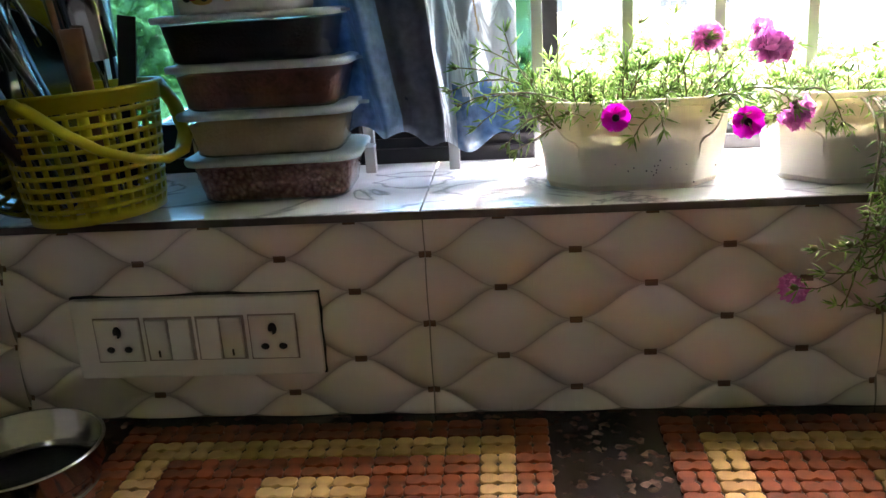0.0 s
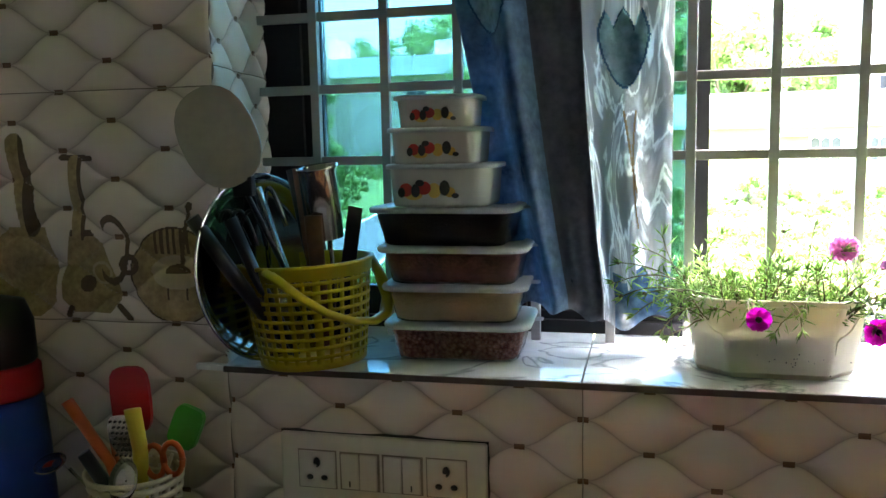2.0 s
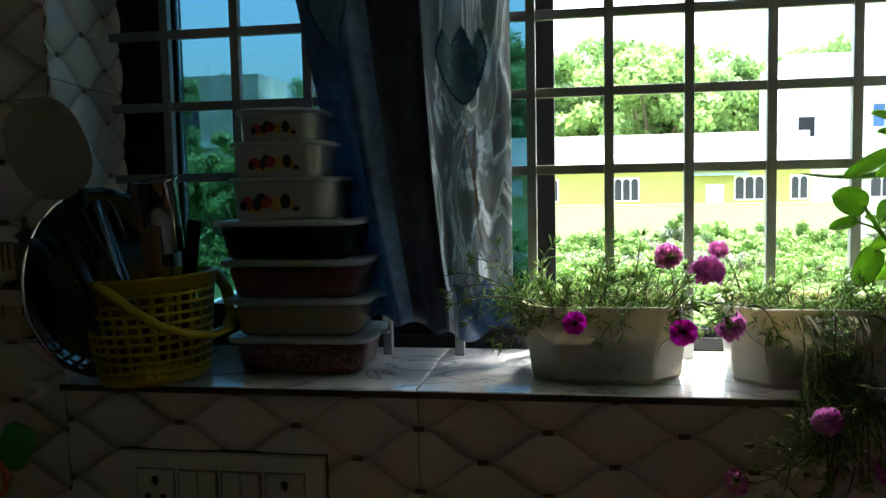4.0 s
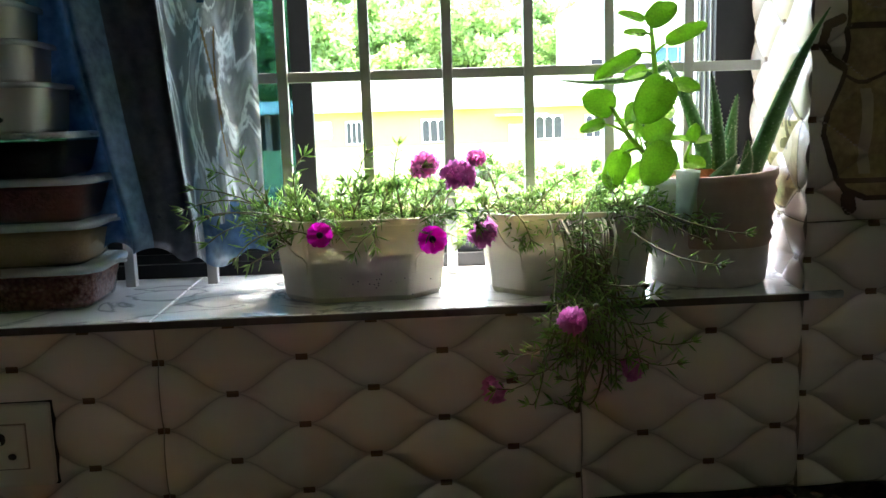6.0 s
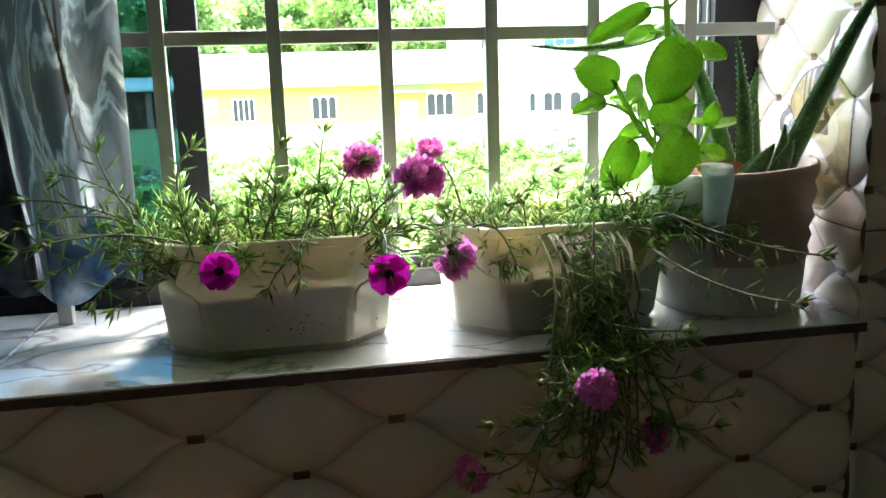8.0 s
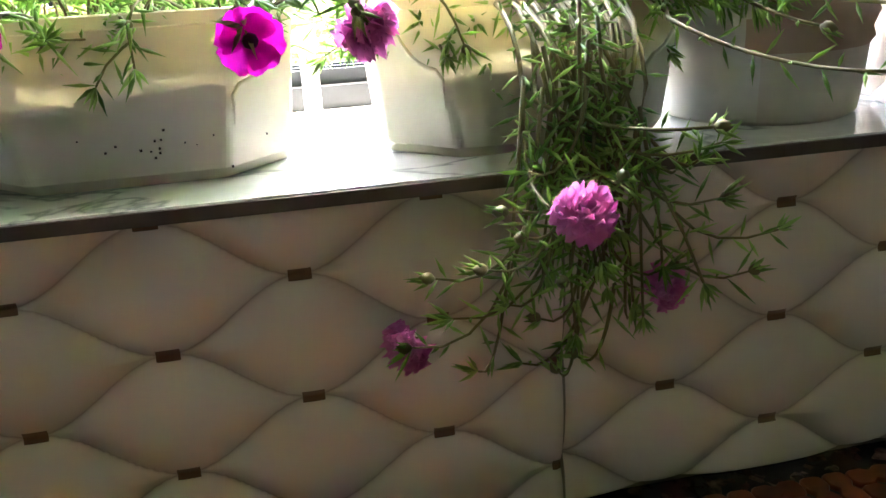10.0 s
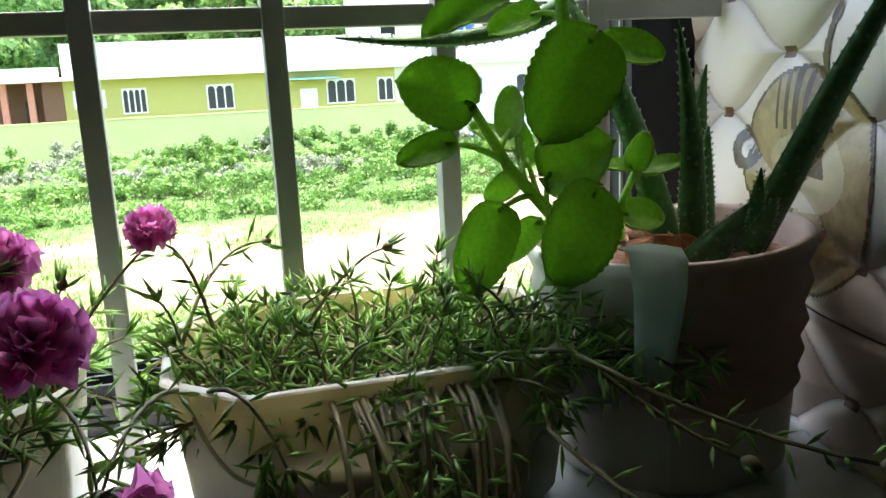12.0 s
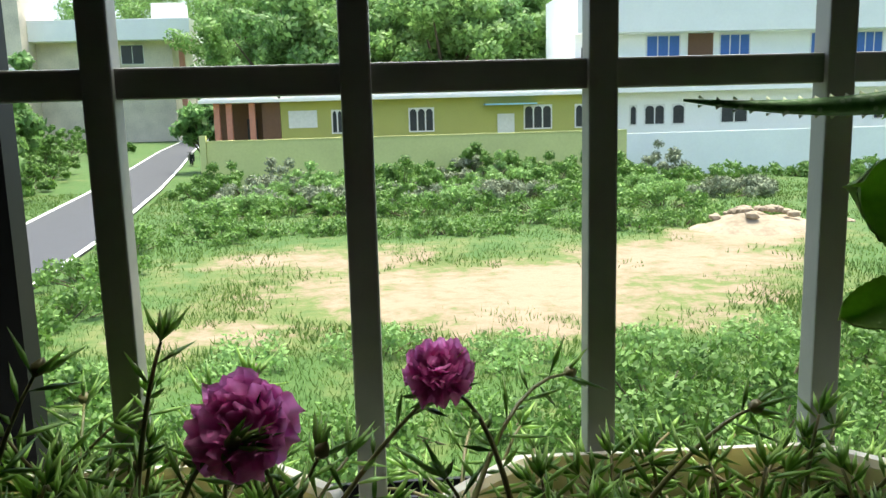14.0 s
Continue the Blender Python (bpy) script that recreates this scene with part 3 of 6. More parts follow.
for x0, x1, n in ((16.0, 16.5, 1), (16.95, 18.3, 2), (18.75, 19.6, 1), (21.9, 23.7, 2), (28.0, 29.6, 2), (32, 34, 3)):
    far_window(white, x0, x1, -0.15, 1.15, WHY, n)

grey = thing("weathered_house", "weathered cream two-storey house with a wide roof slab", "house")
GX = 130.0
FAR = 1.667


def far_block(name, x0, x1, y0, y1, z0, z1, bev, mat, label=""):
    return part(name, block(x0 * FAR, x1 * FAR, GX + y0, GX + y1, z0 if z0 == GROUND else 1.4 + (z0 - 1.4) * FAR, 1.4 + (z1 - 1.4) * FAR, bev), mat, grey, label)


far_block("wall", -36, -18.2, 0, 14, GROUND, 7.8, 0, M_GREYHOUSE)
far_block("roof_slab", -37, -16.2, -2.5, 15, 7.8, 9.6, 0.05, M_WHITEHOUSE)
far_block("water_tank", -20.0, -17.2, 1.5, 5, 9.6, 11.2, 0.1, M_WHITEHOUSE, "white roof tank")
far_block("upper_storey", -40, -30, -5, 8, GROUND, 11.8, 0, M_GREYHOUSE)
far_block("ledge", -41, -29.5, -6, -5, 5.0, 5.5, 0, M_WHITEHOUSE)
far_block("porch_pillar", -17.5, -17.1, -1, 0, GROUND, 7.8, 0, M_PORCH)
for x0, x1, z0, z1, y, n in ((-22.7, -20.7, 5.8, 7.5, GX, 2), (-38.5, -36.0, 6.6, 8.6, GX - 5, 3), (-34.0, -32.0, 1.6, 3.6, GX - 5, 3)):
    far_window(grey, x0 * FAR, x1 * FAR, 1.4 + (z0 - 1.4) * FAR, 1.4 + (z1 - 1.4) * FAR, y, n, arch=False)
tagged(part("far_wall", block(-42, -31.2, 140, 140.3, GROUND - 0.1, 1.88), M_WHITEHOUSE), "pale boundary wall beyond the road", "wall", kind="structure")

# ---- vegetation outside ----
M_TREE = stuff_mat("tree_leaves", (0.13, 0.25, 0.065), 0.6, var=0.35, size=0.5, fine=3, through_light=0.45, tint=(0.22, 0.38, 0.13), island=0.3)
M_TREELIGHT = stuff_mat("tree_leaves_light", (0.16, 0.30, 0.075), 0.6, var=0.3, size=0.5, fine=3, through_light=0.45, tint=(0.27, 0.43, 0.14), island=0.3)
M_BARK = stuff_mat("bark", (0.10, 0.075, 0.05), 0.95, var=0.3, size=3, bump=0.6)
M_BUSH = stuff_mat("bush_leaves", (0.08, 0.18, 0.03), 0.65, var=0.3, size=0.7, fine=4, through_light=0.3, tint=(0.15, 0.27, 0.055), island=0.35)
M_DRY = stuff_mat("dry_scrub", (0.17, 0.20, 0.12), 0.9, var=0.25, size=0.7, through_light=0.2, tint=(0.25, 0.29, 0.19), island=0.6)
M_GRASS = stuff_mat("grass_blades", (0.06, 0.15, 0.014), 0.6, var=0.35, size=0.35, fine=3, through_light=0.3, tint=(0.13, 0.20, 0.04), island=0.35)


def leaves(rng, centres, n, spread, size):
    """Loose folded leaves scattered round clump centres."""
    v, f = [], []
    c = np.array(centres)
    pick = rng.integers(0, len(c), n)
    d = rng.normal(size=(n, 3))
    d /= np.linalg.norm(d, axis=1, keepdims=True)
    r = spread * rng.random(n) ** 0.45
    p = c[pick] + d * r[:, None] * np.array([1, 1, 0.8])
    a = rng.normal(size=(n, 3)); a /= np.linalg.norm(a, axis=1, keepdims=True)
    b = np.cross(a, d + 0.01); b /= np.linalg.norm(b, axis=1, keepdims=True) + 1e-9
    s = size * (0.6 + 0.8 * rng.random(n))[:, None]
    q0, q1, q2, q3 = p - a * s, p + b * s * 0.55, p + a * s, p - b * s * 0.55
    v = np.stack([q0, q1, q2, q3], 1).reshape(-1, 3)
    i = np.arange(n) * 4
    f = np.stack([i, i + 1, i + 2, i + 3], 1)
    return v.tolist(), f.tolist()


def tree(x, y, h, w, seed, mat, base=GROUND, n=19000):
    rng = np.random.default_rng(seed)
    t = thing("tree", "leafy green tree behind the houses", "tree", x, y, base, group="trees behind the houses")
    limbs = [sweep([(0, 0, 0), (0.1, 0.05, h * 0.25), (0.05, -0.1, h * 0.55)], [w * 0.06, w * 0.045, w * 0.02], 8)]
    centres = []
    for k in range(9):
        a = 2.4 * k + rng.random()
        e = Vector((math.cos(a) * w * (0.25 + 0.22 * rng.random()), math.sin(a) * w * (0.25 + 0.22 * rng.random()), h * (0.45 + 0.055 * k)))
        limbs.append(sweep(arc((0, 0, h * (0.2 + 0.03 * k)), e * 0.5 + Vector((0, 0, h * 0.15)), e, 5), [w * 0.025, w * 0.02, w * 0.014, w * 0.01, w * 0.004], 6))
        for j in range(5):
            centres.append(tuple(e + Vector(rng.normal(size=3)) * w * 0.13))
    centres += [tuple(Vector((0, 0, h * 0.8)) + Vector(rng.normal(size=3)) * w * 0.12) for j in range(6)]
    obj("trunk", *join(limbs), M_BARK, t)
    obj("crown", *leaves(rng, centres, n, w * 0.15, 0.26), mat, t)
    return t


for i, (x, y, h, w) in enumerate(((-26, 175, 31, 20), (-6.3, 72, 14.5, 9), (-3.2, 73, 13.8, 9.5), (1.5, 76, 14.0, 9.5), (6.0, 71, 14.0, 9.5), (10.5, 74, 13.6, 9), (14.5, 77, 13.8, 10), (19.0, 82, 14.6, 11), (-66, 150, 24, 14), (-46, 84, 16, 9), (-52, 90, 14, 9), (25, 90, 14, 9))):
    tree(x, y, h, w, 10 + i, M_TREELIGHT if i in (2, 4, 6) else M_TREE)
for i, (x, y, h, w) in enumerate(((-9.5, 84, 16.5, 10), (-0.8, 86, 17.5, 11), (4.0, 88, 17.0, 11), (8.6, 90, 17.5, 11), (12.8, 92, 16.5, 10), (-15.5, 120, 25, 15), (-21.0, 128, 23, 13), (-54.0, 172, 27, 15), (-42.5, 170, 33, 18))):
    tree(x, y, h, w, 60 + i, M_TREE if i % 2 else M_TREELIGHT, n=15000)
tree(-12.3, 60, 5.0, 3.2, 41, M_TREE, n=3000)
tree(-18.8, 41, 5.8, 4.0, 42, M_TREELIGHT, n=7000)
tree(-22.3, 50, 6.2, 4.6, 43, M_TREE, n=7000)
tree(-26.5, 60, 6.4, 5.0, 44, M_TREELIGHT, n=7000)


def bush(name, label, spots, seed, n, size, mat, group=""):
    rng = np.random.default_rng(seed)
    cx, cy = spots[0][0], spots[0][1]
    t = thing(name, label, "bush", cx, cy, GROUND, group=group)
    centres, stems = [], []
    for sx, sy, r, h in spots:
        for j in range(max(5, int(10 * r))):
            a, q = rng.random() * 6.28, r * rng.random() ** 0.5
            z = h * (0.25 + 0.65 * rng.random()) * (1 - 0.5 * (q / r) ** 2)
            centres.append((sx - cx + q * math.cos(a), sy - cy + q * math.sin(a), z))
            stems.append(sweep([(sx - cx + q * 0.3 * math.cos(a), sy - cy + q * 0.3 * math.sin(a), -0.1), centres[-1]], [0.02, 0.006], 4))
    tagged(obj("twig_tangle", *join(stems), M_BARK, t), kind="stuff")
    tagged(obj("foliage", *leaves(rng, centres, n, 0.34, size), mat, t), kind="stuff")
    return t


LBL = "dense green bush along the compound wall"
bush("bush", LBL, [(5.5, 44, 1.5, 2.5), (7, 43.5, 1.4, 2.0), (4.3, 44.6, 1.0, 2.1)], 1, 7000, 0.09, M_BUSH, "bushes by the wall")
bush("bush", LBL, [(9.2, 42.5, 1.6, 2.2), (10.8, 42.8, 1.5, 2.0), (12.5, 43, 1.4, 1.7)], 2, 6500, 0.09, M_BUSH, "bushes by the wall")
bush("bush", LBL, [(1.0, 43.6, 1.4, 1.6), (2.4, 43, 1.4, 1.5), (-1.0, 43, 1.4, 1.2)], 3, 6000, 0.09, M_BUSH, "bushes by the wall")
bush("bush", LBL, [(-8.6, 43.8, 0.8, 1.1), (-7.8, 44, 0.7, 0.9)], 4, 2600, 0.08, M_BUSH, "bushes by the wall")
rng = np.random.default_rng(21)
for k in range(9):
    x, y = -8.0 + 2.5 * k + rng.normal() * 0.4, 41.0 + 1.4 * rng.normal()
    tall = 1.1 + 0.9 * rng.random() + (0.5 if 4 <= k <= 7 else 0)
    bush("bush", "wild overgrown shrub in front of the compound wall", [(x, y, 1.5, tall), (x + 1.2, y - 0.8, 1.2, tall * 0.75), (x - 1.0, y - 1.6, 1.3, tall * 0.6)], 30 + k, 5200, 0.085, (M_BUSH, M_TREELIGHT, M_DRY)[(k * 2 + k // 4) % 3], "shrubs in the lot")
for k in range(8):
    x, y = -7.0 + 3.1 * k + rng.normal() * 0.5, 35.5 + 1.5 * rng.normal()
    bush("bush", "knee-high tangle of weeds in the vacant lot", [(x, y, 1.6, 0.95), (x + 1.5, y + 0.8, 1.3, 0.8)], 50 + k, 4200, 0.075, (M_TREELIGHT, M_DRY, M_BUSH)[k % 3], "weeds in the lot")
bush("bush", "low green weeds in the vacant lot", [(x, 33 + 3 * noise.noise((x, 3, 1)), 1.6, 0.8) for x in (-6, -3.5, -1, 1.5, 4, 6.5, 9, 11.5)], 5, 9000, 0.08, M_BUSH)
bush("bush", "grey-green dry scrub in the vacant lot", [(x, 37 + 2 * noise.noise((x, 7, 1)), 1.7, 0.9) for x in (-6, -4, -2, 0, 2.5, 5)], 6, 8000, 0.08, M_DRY)
bush("bush", "tall thin shrub against the white wall", [(15.5, 44.5, 0.9, 2.6), (16.2, 44.2, 0.7, 1.8)], 7, 2200, 0.08, M_DRY)
bush("bush", "low green weeds by the white wall", [(x, 43 + 2 * noise.noise((x, 9, 1)), 1.5, 0.9) for x in (14, 17, 19.5, 22, 24.5, 27)], 8, 7000, 0.09, M_BUSH)
bush("bush", "wild roadside greenery beyond the road", [(-14.6, 27, 1.2, 1.2), (-16.0, 31, 1.8, 1.9), (-17.5, 36, 2.0, 1.9), (-19, 42, 2.0, 1.8), (-20.5, 48, 2.2, 1.7), (-22, 54, 2.4, 2.0), (-24, 61, 2.6, 2.2), (-21.5, 46, 2.2, 3.6), (-23.5, 52, 2.6, 4.2), (-22.5, 58, 2.4, 3.8), (-26, 66, 3.0, 4.4), (-30, 82, 3.5, 4.0), (-34, 100, 4.0, 4.0), (-29, 92, 3.0, 2.0)], 9, 42000, 0.12, M_BUSH)
bush("bush", "broad-leaved weeds near the road", [(x, y, 1.3, 0.7) for x, y in ((-4.8, 11.5), (-6.0, 14), (-6.5, 17), (-7.0, 21), (-7.5, 26), (-6, 29))], 10, 8000, 0.07, M_BUSH)
bush("bush", "tangled weeds in the lot corner", [(x, y, 1.4, 0.7) for x, y in ((6.0, 11.0), (8.0, 11.8), (9.5, 13.5), (4.0, 10.6), (11.5, 15.0))], 11, 8000, 0.06, M_BUSH)

bush("bush", "low leafy weeds below the window", [(-3.5 + 1.25 * k, 9.6 + 1.6 * noise.noise((k, 2, 8)), 1.0, 0.45) for k in range(12)], 12, 15000, 0.045, M_BUSH)
bush("bush", "scattered weeds across the vacant lot", [(-5 + 1.7 * k, 27.5 + 3.0 * noise.noise((k * 1.3, 5, 8)), 1.1, 0.5) for k in range(12)], 13, 9000, 0.07, M_BUSH)
bush("bush", "yellowing weeds across the vacant lot", [(-4.5 + 2.3 * k, 13.0 + 2.0 * noise.noise((k * 1.3, 9, 3)), 0.9, 0.35) for k in range(7)], 14, 7000, 0.05, M_TREELIGHT)
rng = np.random.default_rng(77)
gv, gf = [], []
count = 0
while count < 130000:
    u = rng.random()
    y = 7 + 39 * u ** 1.6
    x = -20 + 52 * rng.random() if y > 20 else -9 + 24 * rng.random()
    rx = np.interp(y, [p[1] for p in RD], [p[0] for p in RD])
    if abs(x - rx) < 2.2 or bare(x, y) + 0.45 * noise.noise((x * 0.5, y * 0.7, 2.0)) + 0.25 * noise.noise((x * 1.7, y * 2.1, 4.0)) > 0.40 + 0.3 * rng.random():
        continue
    h = (0.05 + 0.10 * rng.random()) * (1.0 + 0.6 * noise.noise((x * 0.25, y * 0.25, 5)))
    a = rng.random() * 6.28
    h *= 0.6 + 0.9 * rng.random() ** 3
    w = 0.008 + 0.0005 * y
    dx, dy = w * math.cos(a), w * math.sin(a)
    lx, ly = (rng.random() - 0.5) * 0.2, (rng.random() - 0.5) * 0.2
    o = len(gv)
    gv += [(x - dx, y - dy, GROUND - 0.06), (x + dx, y + dy, GROUND - 0.06), (x + lx, y + ly, GROUND + h)]
    gf.append((o, o + 1, o + 2))
    count += 1
tagged(obj("grass", gv, gf, M_GRASS, smooth=False), "rough green grass over the vacant lot", "grass", kind="stuff")

# heap of sandy rubble at the lot's far side
heap = thing("rubble_heap", "low heap of sandy earth and stones in the lot", "rubble heap", 12.6, 26.0, GROUND)
n = 36
hv = []
for j in range(n):
    for i in range(n):
        u, w = 2 * i / (n - 1) - 1, 2 * j / (n - 1) - 1
        k = max(0.0, 1 - (u * u + w * w))
        hv.append((u * 2.6, w * 2.0, -0.12 + 0.75 * k ** 1.3 * (0.8 + 0.5 * noise.noise((u * 2.2, w * 2.2, 1))) + 0.10 * k * noise.noise((u * 7, w * 7, 3))))
M_RUBBLE = stuff_mat("sandy_rubble", (0.24, 0.185, 0.125), 0.95, var=0.3, size=1.2, fine=7, bump=0.6, tint=(0.34, 0.28, 0.20))
obj("mound", hv, [(j * n + i, j * n + i + 1, (j + 1) * n + i + 1, (j + 1) * n + i) for j in range(n - 1) for i in range(n - 1)], M_RUBBLE, heap)
rng = np.random.default_rng(90)
for k in range(26):
    bm = bmesh.new()
    bmesh.ops.create_icosphere(bm, subdivisions=1, radius=0.09 + 0.13 * rng.random())
    u, w = rng.normal() * 0.42, rng.normal() * 0.42
    kk = max(0.0, 1 - (u * u + w * w))
    for q in bm.verts:
        q.co = Vector((q.co.x * 1.25, q.co.y, q.co.z * 0.7)) * (0.8 + 0.4 * rng.random()) + Vector((u * 2.6, w * 2.0, 0.62 * kk ** 1.3))
    part("stone", bm, M_RUBBLE, heap)

# ---- switch plate ----
plate = thing("switch_plate", "ivory plastic switchboard with two sockets and four switches", "switchboard", -0.244, -0.0035, 0.9985)
# added dark backing draws the plate's border shadow on the tiles
part("shadow_gap", block(-0.1332, 0.1332, -0.0015, 0.006, -0.0457, 0.0457), M_DARKHOLE, plate, "dark strip standing for the shadow round the plate")
part("base_plate", block(-0.132, 0.132, -0.009, 0.006, -0.0445, 0.0445, 0.003), M_WHITEPLASTIC, plate)
for sx in (-0.083, 0.083):
    sock = part("socket", block(sx - 0.024, sx + 0.024, -0.0115, -0.0088, -0.0235, 0.0235, 0.0015), M_WHITEPLASTIC, plate)
    part("rim", block(sx - 0.0255, sx + 0.0255, -0.0093, -0.0087, -0.025, 0.025), M_GROUT, sock)
    for hx, hz, rx, rz in ((0, 0.0095, 0.0046, 0.0066), (-0.0095, -0.010, 0.0044, 0.0036), (0.0095, -0.010, 0.0044, 0.0036)):
        v, f = lathe([(1.0, 0.0), (1.0, 0.6)], 14)
        hole = obj("pin_hole", [(sx + hx + p[0] * rx, -0.0117 + p[2] * 0.004, hz + p[1] * rz) for p in v], f, M_DARKHOLE, sock)
    part("shutter", block(sx - 0.004, sx - 0.0005, -0.0125, -0.0116, 0.004, 0.0065), M_WHITEPLASTIC, sock)
for k, sx in enumerate((-0.0395, -0.0155, 0.0155, 0.0395)):
    bm = block(sx - 0.0112, sx + 0.0112, -0.0125, -0.0088, -0.0225, 0.0225, 0.0012)
    bmesh.ops.rotate(bm, verts=bm.verts, cent=(sx, -0.010, 0), matrix=Matrix.Rotation(radians(2.5 if k in (0, 3) else -2.0), 3, "X"))
    sw = part("switch", bm, M_WHITEPLASTIC, plate)
    if k in (0, 3):
        part("marker", block(sx - 0.0008, sx + 0.0008, -0.0140, -0.0128, -0.0185, -0.0115), M_DARKHOLE, sw)
part("gap", block(-0.0535, -0.0015, -0.0092, -0.0086, -0.0245, 0.0245), M_GROUT, plate)
part("gap", block(0.0015, 0.0535, -0.0092, -0.0086, -0.0245, 0.0245), M_GROUT, plate)

# ---- window boxes ----


def loft(rings):
    n = len(rings[0])
    v = [p for r in rings for p in r]
    f = [(i * n + k, i * n + (k + 1) % n, (i + 1) * n + (k + 1) % n, (i + 1) * n + k) for i in range(len(rings) - 1) for k in range(n)]
    return v, f


def roundrect(a, b, r, n=6):
    pts = []
    for cx, cy, a0 in ((a - r, -b + r, -90), (a - r, b - r, 0), (-a + r, b - r, 90), (-a + r, -b + r, 180)):
        for k in range(n):
            t = radians(a0 + 90 * k / (n - 1))
            pts.append((cx + r * math.cos(t), cy + r * math.sin(t)))
    return pts


def octo_ring(a, b, c, z, n=5):
    """Octagon ring with slightly rounded corners, evenly sampled."""
    cor = [(a - c, -b), (a, -b + c), (a, b - c), (a - c, b), (-a + c, b), (-a, b - c), (-a, -b + c), (-a + c, -b)]
    out = []
    r = 0.0045
    for i in range(8):
        p, q, s = Vector(cor[i - 1]), Vector(cor[i]), Vector(cor[(i + 1) % 8])
        u, w = (p - q).normalized() * r, (s - q).normalized() * r
        for k in range(n):
            t = k / (n - 1)
            pt = (1 - t) ** 2 * (q + u) + 2 * t * (1 - t) * q + t * t * (q + w)
            out.append((pt.x, pt.y, z))
    return out


RIM = 1.217


def window_box(x, y, rz, label):
    h = RIM - SILL
    t = thing("planter", label, "planter", x, y, SILL, rz, group="white planters on the sill")
    rings = [octo_ring(0.080, 0.060, 0.034, 0.0015), octo_ring(0.086, 0.066, 0.036, 0.0), octo_ring(0.089, 0.069, 0.036, 0.006), octo_ring(0.0965, 0.0745, 0.033, h - 0.008),
             octo_ring(0.0995, 0.0775, 0.032, h - 0.007), octo_ring(0.0995, 0.0775, 0.032, h - 0.0008), octo_ring(0.0985, 0.0765, 0.032, h), octo_ring(0.0955, 0.0735, 0.0325, h), octo_ring(0.0945, 0.0728, 0.0335, h - 0.003), octo_ring(0.0920, 0.0710, 0.0345, h - 0.030)]
    v, f = loft(rings)
    n = len(rings[0])
    f.append(tuple(range(n))[::-1])
    obj("body", v, f, M_CHALK, t, smooth=False)
    s = octo_ring(0.0915, 0.0705, 0.0355, h - 0.040)
    c = len(s)
    rng = np.random.default_rng(int(x * 1000))
    ph = rng.random() * 6
    s = [(p[0], p[1], p[2] + 0.007 * math.sin(34 * p[0] + ph) + 0.004 * math.sin(90 * p[0] + 2 * ph)) for p in s]
    low = octo_ring(0.0835, 0.0635, 0.038, 0.003)
    sv = low + s + [(p[0] * k, p[1] * k, h - 0.040 + 0.004 * rng.random()) for k in (0.66, 0.33) for p in s] + [(0, 0, h - 0.036)]
    sf = [(i * c + k, i * c + (k + 1) % c, (i + 1) * c + (k + 1) % c, (i + 1) * c + k) for i in range(3) for k in range(c)] + [(3 * c + k, 3 * c + (k + 1) % c, 4 * c) for k in range(c)]
    obj("soil", sv, sf, M_SOIL, t)
    for sx in (-1, 1):
        pth = arc((sx * 0.086, -0.0575, h - 0.012), (sx * 0.078, -0.0655, h - 0.038), (sx * 0.064, -0.0722, h - 0.040), 8) + [(sx * 0.060, -0.0712, h - 0.046), (sx * 0.059, -0.0700, h - 0.062)]
        obj("moulded_ridge", *sweep(pth, [0.0012] * 9 + [0.0004], 6), M_CHALK, t)
    return t


wb = window_box(0.2165, 0.108, 0, "white plastic octagonal planter with moss rose, specked with dirt")
window_box(0.4520, 0.097, -1.5, "white plastic octagonal planter full of trailing moss rose")
bm = bmesh.new()
rng = np.random.default_rng(3)
for k in range(16):
    dx, dz, q = 0.022 + 0.016 * rng.normal(), 0.022 + 0.006 * rng.normal(), 0.0003 + 0.0004 * rng.random()
    yf = -0.0690 - 0.0055 * dz / 0.084
    block(dx - q, dx + q, yf - 0.0005, yf + 0.0002, dz - q, dz + q, bm=bm)
tagged(part("dirt", bm, M_DIRT, wb, "dark dirt specks"), kind="stuff")
# ---- moss rose plants ----
def spindle(p, d, ln, w, out):
    """A thin fleshy needle leaf."""
    d = d.normalized()
    s = d.cross(Vector((0.3, 0.2, 1))).normalized() * w
    u = d.cross(s).normalized() * w
    o = len(out[0])
    q = p + d * ln * 0.45
    out[0].extend([p, q + s, q - s * 0.5 + u * 0.87, q - s * 0.5 - u * 0.87, p + d * ln])
    out[1].extend([(o, o + 1, o + 2), (o, o + 2, o + 3), (o, o + 3, o + 1), (o + 4, o + 2, o + 1), (o + 4, o + 3, o + 2), (o + 4, o + 1, o + 3)])


